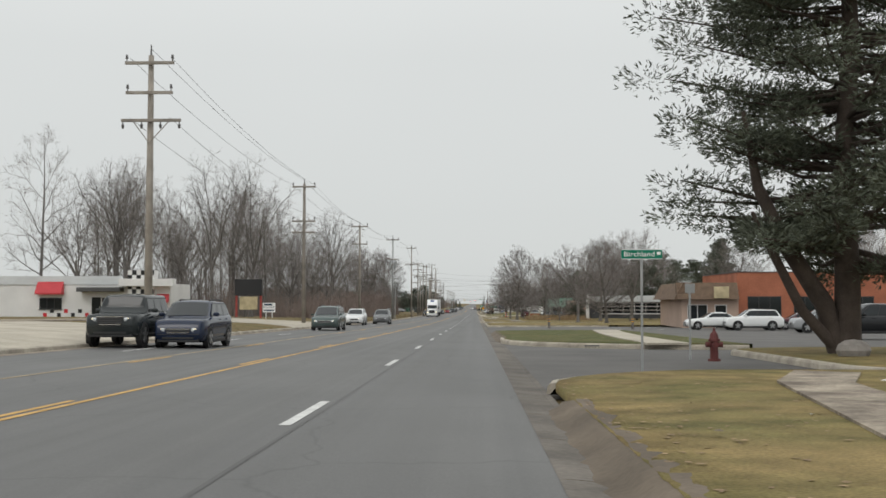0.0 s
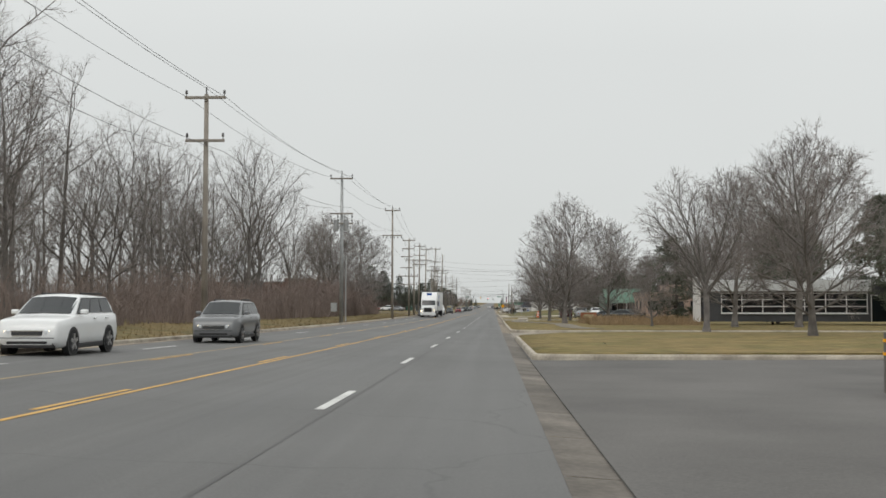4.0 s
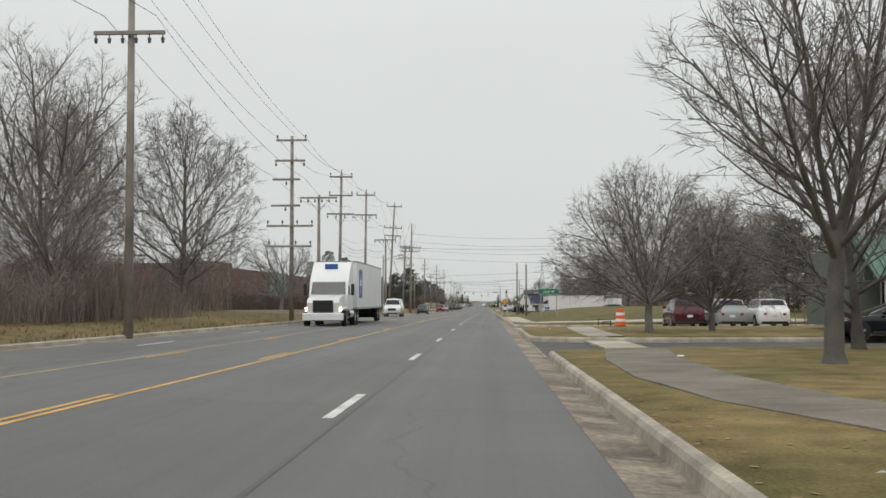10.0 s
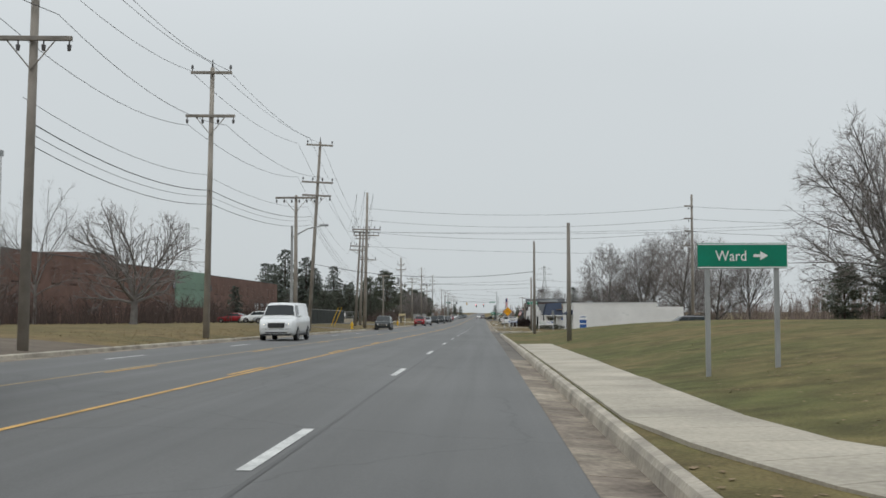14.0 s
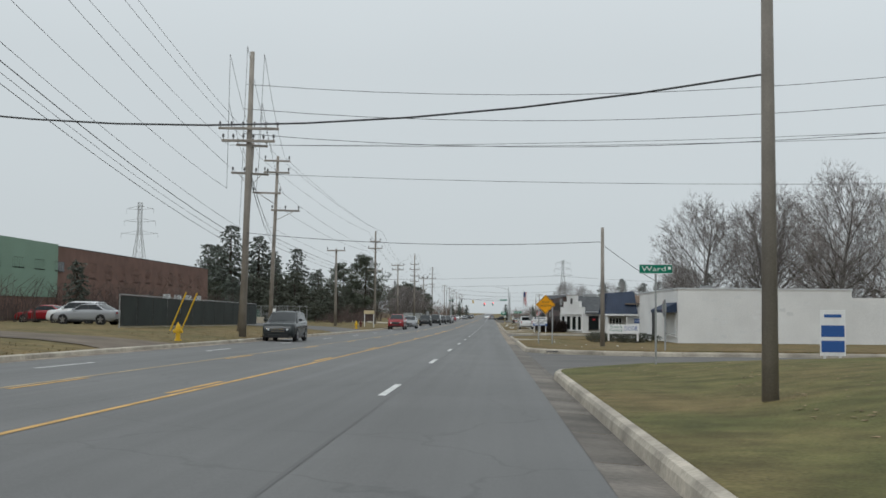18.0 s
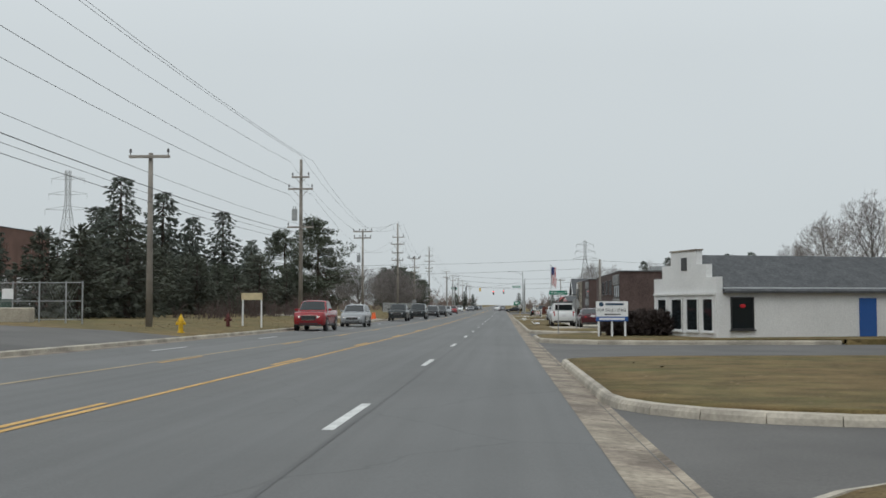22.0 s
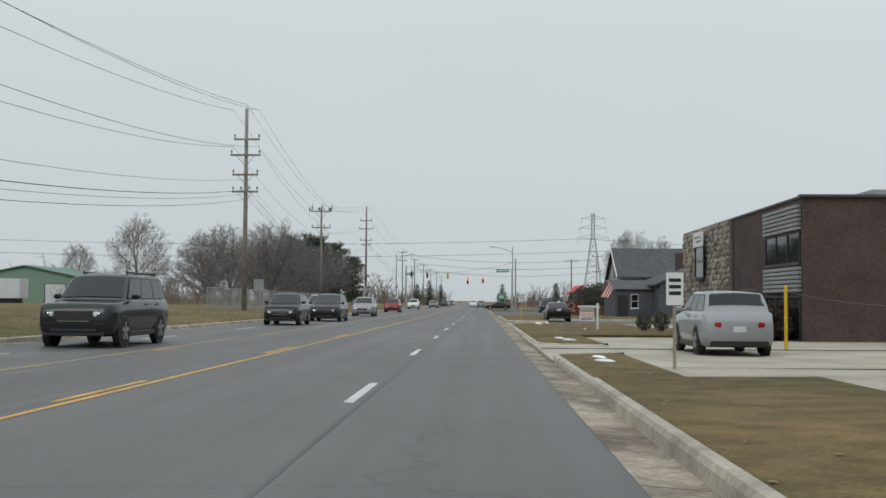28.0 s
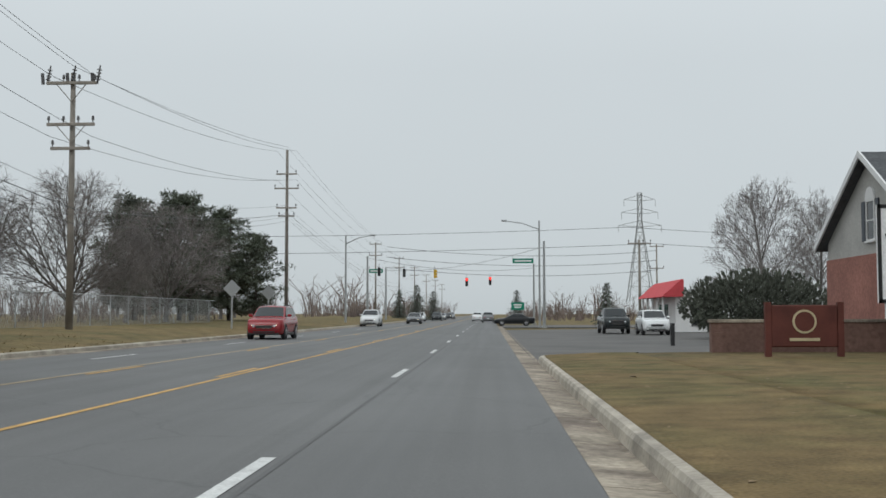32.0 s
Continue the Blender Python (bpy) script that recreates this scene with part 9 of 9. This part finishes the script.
def signal(x, y, z, lit, turn, label):
    t = thing("traffic_signal", pose(x, y, z, 0, 0, turn), label, "traffic light", "traffic lights")
    part("housing", boxes((-0.18, 0.18, -0.12, 0.12, -0.55, 0.55), bevel=0.02), M_HYDY if lit == 2 else M_BLACKP, t)
    for i, zz in enumerate((0.36, 0.0, -0.36)):
        m = M_RED_ON if (lit == 1 and i == 0) else M_INK
        part("lens", rod((0, -0.14, zz), (0, -0.1, zz), 0.14, 0.14, 14), m, t, "lit red lens" if m is M_RED_ON else "")
        bm = bmesh.new()
        cyl(bm, (0, -0.32, zz + 0.02), (0, -0.12, zz), 0.165, 0.155, 12, False)
        part("visor", bm, M_HYDY if lit == 2 else M_BLACKP, t)
    part("hanger", rod((0, 0, 0.55), (0, 0, 1.0), 0.03, 0.03, 6), M_STEEL_D, t)
    return t


wires("span_wire", (6.4, 716, gz(716) + 8.0), (-14.6, 690, gz(690) + 8.2), 0.9, 0.02, "steel span wire carrying traffic lights")
wires("span_wire", (5.9, 676, gz(676) + 8.6), (-15.4, 722, gz(722) + 8.0), 0.9, 0.02, "steel span wire carrying traffic lights")
signal(-2.95, 704, gz(702) + 5.65, 1, 0, "black traffic light showing red, hung on a span wire")
signal(0.15, 708, gz(708) + 5.9, 1, 0, "black traffic light showing red, hung on a span wire")
signal(-11.1, 702, gz(702) + 6.8, 0, 180, "dark traffic light seen from behind")
signal(-14.2, 700, gz(702) + 6.9, 0, 180, "dark traffic light seen from behind")
signal(-7.0, 700, gz(700) + 6.6, 2, 90, "yellow-cased traffic light seen from its side")
for x, y, w in ((3.6, 674, 2.2), (-14.6, 700, 1.8)):
    t = thing("junction_street_sign", pose(x, y, gz(y) + 7.0), "green junction street sign with a blank white bar", "street sign", "signs")
    part("panel", boxes((-w / 2, w / 2, -0.03, 0, -0.25, 0.25), bevel=0.005), M_SIGN_G, t)
    part("text_bar", boxes((-w * 0.4, w * 0.4, -0.036, -0.03, -0.08, 0.08)), M_SIGN_W, t)
    part("bracket", boxes((-w / 2, -w / 2 + 0.05, 0, 0.03, 0.25, 0.6), (w / 2 - 0.05, w / 2, 0, 0.03, 0.25, 0.6)), M_GALV, t)
t = post_sign("route_sign", 4.2, 720, gz(720), (-0.7, 0.7), (0.95, 2.0, 3.1), M_SIGN_G, "green junction guide sign on two posts", words=(("", 0.2, 0, 2.75, M_SIGN_W, 1.2), ("", 0.2, 0, 2.4, M_SIGN_W, 1.0)))
lattice_tower(30, 778, 21.6, "grey steel lattice pylon beyond the junction")
lattice_tower(-112, 650, 33, "grey steel lattice pylon behind the factory", 7.0)
for dz, x2 in ((18.6, -2.5), (15.3, 2.5)):
    wires("transmission_line", (30 + x2, 778, gz(778) + dz), (-200, 745, gz(745) + dz + 1), 3.0, 0.04, "high-voltage line crossing the road", 20)
    wires("transmission_line", (30 + x2, 778, gz(778) + dz), (220, 800, gz(800) + dz), 3.0, 0.04, "high-voltage line beside the road", 16)
for k in range(3):
    wires("power_line", (-15.4, 722 + k, gz(722) + 8.4 + k * 1.6), (26, 730, gz(730) + 8.2 + k * 1.5), 1.1, 0.03, "cable crossing above the junction", 14)
p = utility_pole(15.5, 672, 9.0, [(8.6, 1.2, 0, 4, True, False)], label="wooden pole with a crossarm behind the forecourt")
p.location.z += gz(672)
# litter, snow, leaves
rng_l = random.Random(21)
for i in range(46):
    y = rng_l.choice([rng_l.uniform(-10, 2), rng_l.uniform(30, 60), rng_l.uniform(100, 120), rng_l.uniform(143, 198), rng_l.uniform(217, 226), rng_l.uniform(246, 330), rng_l.uniform(356, 378), rng_l.uniform(392, 402), rng_l.uniform(526, 546), rng_l.uniform(565, 590)])
    x = 2.6 + rng_l.random() ** 1.6 * 5
    bm = bmesh.new()
    s = rng_l.uniform(0.04, 0.11)
    q = [bm.verts.new((rng_l.uniform(-s, s), rng_l.uniform(-s, s), rng_l.uniform(0, s * 0.5))) for _ in range(5)]
    bmesh.ops.convex_hull(bm, input=q)
    zz = 0.2
    if 245 < y < 337:
        if x < 3.9:
            x += 1.6
        zz = 0.2 + 1.1 * math.sin(min(1, max(0, x - 3.9) / 9) * 1.57) * math.sin((y - 242.8) / 95.8 * 3.14) ** 0.5
    ob = part("litter", bm, M_LITTER if i % 3 else M_DIRT)
    ob.matrix_basis = pose(x, y, gz(y) + zz, 0, 0, rng_l.uniform(0, 360))
    tagged(ob, "crumpled scrap of pale litter on the grass" if i % 3 else "dead brown leaf on the grass", "litter", "litter")


def snow(x, y, sx, sy, turn):
    rs = random.Random(int(x * 10 + y))
    bm = bmesh.new()
    bmesh.ops.create_icosphere(bm, subdivisions=3, radius=1)
    for v in bm.verts:
        f = 1 + 0.25 * noise.noise(v.co * 2 + Vector((x, y, 0)))
        v.co = Vector((v.co.x * sx * f, v.co.y * sy * f, max(-0.02, v.co.z * 0.05 * f)))
    ob = part("snow_patch", bm, M_SNOW, smooth=True)
    ob.matrix_basis = pose(x, y, gz(y) + (0.2 if y < 500 else 0.13), 0, 0, turn)
    tagged(ob, "leftover patch of old snow on the grass", "snow", "snow patches")


for r in ((2.5, 504.9, 0.12, 0.5, 8), (2.45, 503.2, 0.1, 0.36, 30), (2.6, 519.2, 0.08, 0.42, 20), (2.8, 517.2, 0.07, 0.36, 35), (3.4, 550.0, 0.13, 0.6, 8), (3.42, 549.2, 0.2, 0.7, -6), (3.38, 548.2, 0.17, 0.7, 5), (4.0, 549.9, 0.1, 0.35, 15), (2.95, 560.6, 0.09, 0.22, 70), (3.75, 560.3, 0.12, 0.3, 60), (2.9, 470, 0.2, 0.6, 20), (3.1, 473, 0.15, 0.4, 0), (5.0, 331.5, 0.16, 0.35, 40), (2.8, 480, 0.12, 0.5, 5)):
    snow(*r)
for x, y in ((2.7, 355.6), (5.0, 26.3)):
    o = thing("storm_drain", pose(x, y, gz(y) + 0.05), "dark slotted storm drain in the kerb", "drain")
    part("hood", boxes((-0.3, 0.3, -0.03, 0.04, 0.0, 0.05), bevel=0.01), M_STEEL_D, o)
    for i in range(5):
        part("slot_bar", boxes((-0.28 + i * 0.13, -0.24 + i * 0.13, -0.25, -0.06, -0.04, -0.01)), M_STEEL_D, o)
# low brick sign wall by the car park
t = thing("brick_sign", pose(11.9, 197.6, gz(197.6) + 0.2), "low brown brick sign wall with a blank tan panel", "sign")
part("base_wall", boxes((-0.95, 0.95, 0, 0.4, -0.1, 0.95), bevel=0.02), M_REDBR, t)
part("cap", boxes((-1.0, 1.0, -0.05, 0.45, 0.95, 1.03), bevel=0.01), M_CONC, t)
part("panel", boxes((-0.6, 0.6, -0.04, -0.003, 0.35, 0.75), bevel=0.01), M_TAN_BD, t)
# ---- vehicles ----
DK = paint("charcoal", (0.022, 0.027, 0.028))
BK = paint("black", (0.012, 0.013, 0.015))
NV = paint("navy", (0.012, 0.02, 0.045))
SV = paint("silver", (0.3, 0.31, 0.32))
GR = paint("grey", (0.17, 0.175, 0.18))
WH = paint("white", (0.72, 0.73, 0.73))
RD = paint("red", (0.26, 0.02, 0.025))
MR = paint("maroon", (0.06, 0.012, 0.018))
GN = paint("grey_green", (0.07, 0.095, 0.09))
BG = paint("champagne", (0.3, 0.27, 0.22))
LI, LO = -9.75, -11.75


def oncoming(kind, x, y, body, label, **kw):
    car(kind, x, y, 180, body, label, True, gz(y) + road_z(x) + 0.01, **kw)


oncoming("suv", -10.0, 21.3, NV, "dark navy compact SUV with lit headlights on the road")
oncoming("jeep", -12.1, 20.4, DK, "dark boxy off-road SUV on the road", amber=True)
oncoming("minivan", -10.4, 61.3, GN, "grey-green minivan with lit headlights on the road")
oncoming("suv", -12.0, 94.5, WH, "white compact SUV on the road", amber=True)
oncoming("suv", -10.45, 108, GR, "grey compact SUV with lit lamps on the road")
oncoming("sedan", -11.8, 256.6, BK, "black sedan on the road")
semi_truck(-9.75, 248, 180).location.z = gz(250) + road_z(-9.75) + 0.01
oncoming("van", -11.1, 299, WH, "white cargo van with lit amber lamps on the road", amber=True)
oncoming("suv", LO, 368, DK, "dark small SUV with lit headlights on the road")
oncoming("suv", -11.2, 456, SV, "silver SUV with a lit headlight on the road")
oncoming("pickup", -11.6, 440.5, RD, "red pickup truck on the road")
oncoming("pickup", -11.2, 491, DK, "dark pickup truck on the road")
oncoming("fullsuv", -10.5, 509.2, DK, "dark full-size SUV with lit headlights on the road", amber=True)
oncoming("suv", -10.6, 538, BK, "black compact SUV with lit headlights on the road")
oncoming("minivan", -10.1, 550.6, BK, "black minivan with bright headlights on the road")
oncoming("minivan", -12.1, 561, SV, "pale silver minivan on the road")
oncoming("suv", -10.5, 576.5, SV, "silver compact SUV with lit headlights on the road")
oncoming("suv", -11.0, 614, RD, "red crossover with lit amber lamps on the road", amber=True)
oncoming("suv", LO, 668, WH, "white SUV far along the road")
oncoming("sedan", LI, 702, GR, "grey sedan far along the road")
# parked and near-side traffic
def parked(kind, x, y, h, body, label, z=0.06, **kw):
    car(kind, x, y, h, body, label, False, gz(y) + z, **kw)


parked("sedan", 20.3, 74.8, 90, WH, "white sedan parked before the shops", 0.08)
parked("suv", 22.8, 71.6, 90, WH, "white SUV parked before the shops", 0.08)
parked("sedan", 27.3, 74, 90, MR, "maroon sedan parked before the shops", 0.08)
parked("suv", 24.9, 60, 90, SV, "pale silver SUV parked before the shops", 0.08)
parked("pickup", 21.5, 40, 90, BK, "black pickup truck parked by the pine", 0.08)
parked("sedan", 17.6, 206.8, 80, BK, "black sedan parked on the drive", 0.1)
parked("sedan", 16.2, 203.2, 80, DK, "dark sedan parked on the drive", 0.1)
parked("sedan", 15.2, 211.5, 85, BK, "black sedan parked behind a low wall", 0.06)
parked("suv", 11.6, 236.0, 0, MR, "maroon SUV parked behind the trees", 0.06)
parked("suv", 13.9, 235.4, 0, SV, "silver SUV parked behind the trees", 0.06)
parked("suv", 16.2, 235.0, 0, WH, "white SUV parked behind the trees", 0.06)
parked("suv", 18.2, 336.8, 90, GR, "grey SUV waiting in the side street", 0.05)
parked("pickup", 4.8, 463.6, 0, WH, "white pickup with a bed topper and ladder rack, parked", 0.1, cap=True)
parked("sedan", 6.7, 458.2, 0, MR, "maroon sedan parked on the concrete drive", 0.1)
parked("suv", 6.3, 509.6, 0, SV, "silver SUV parked on the drive", 0.08)
parked("sedan", 5.6, 564.2, 0, BK, "black sedan standing at the edge of the drive", 0.05)
parked("pickup", 9.3, 641, 180, DK, "dark pickup parked on the forecourt", 0.03)
parked("suv", 11.4, 635.5, 180, WH, "white SUV parked on the forecourt", 0.03)
parked("sedan", 3.0, 690, 90, BK, "black sedan turning at the junction", 0.03)
parked("suv", -30.5, 386, 78, WH, "white SUV parked in the factory yard", 0.95)
parked("sedan", -35, 391, 78, RD, "red sedan parked in the factory yard", 0.95)
parked("sedan", -27.5, 380, 78, SV, "silver sedan parked in the factory yard", 0.95)
for k in range(5):
    parked("sedan", -67 + k * 3.4, 322 + k, 0, (SV, WH, DK, SV, RD)[k], "car in a distant row before the factory", 1.0)
for k in range(3):
    parked("suv", -2.0 * (k % 2) - 0.2, 740 + k * 22, 0, (GR, WH, RD)[k], "car queued beyond the junction", 0.03)
for k in range(6):
    oncoming("suv" if k % 2 else "sedan", LI if k % 3 else LO, 745 + k * 19, (WH, DK, SV, GR, BK, SV)[k], "oncoming car beyond the junction")
# ---- the patterns that were only copied from are taken away ----
for proto in (*TALL, *ROUND, *WIDE, OAK, *SPR, *PIN, CED, hedge, low, bigh, cone):
    for o in (*proto.children_recursive, proto):
        bpy.data.objects.remove(o)
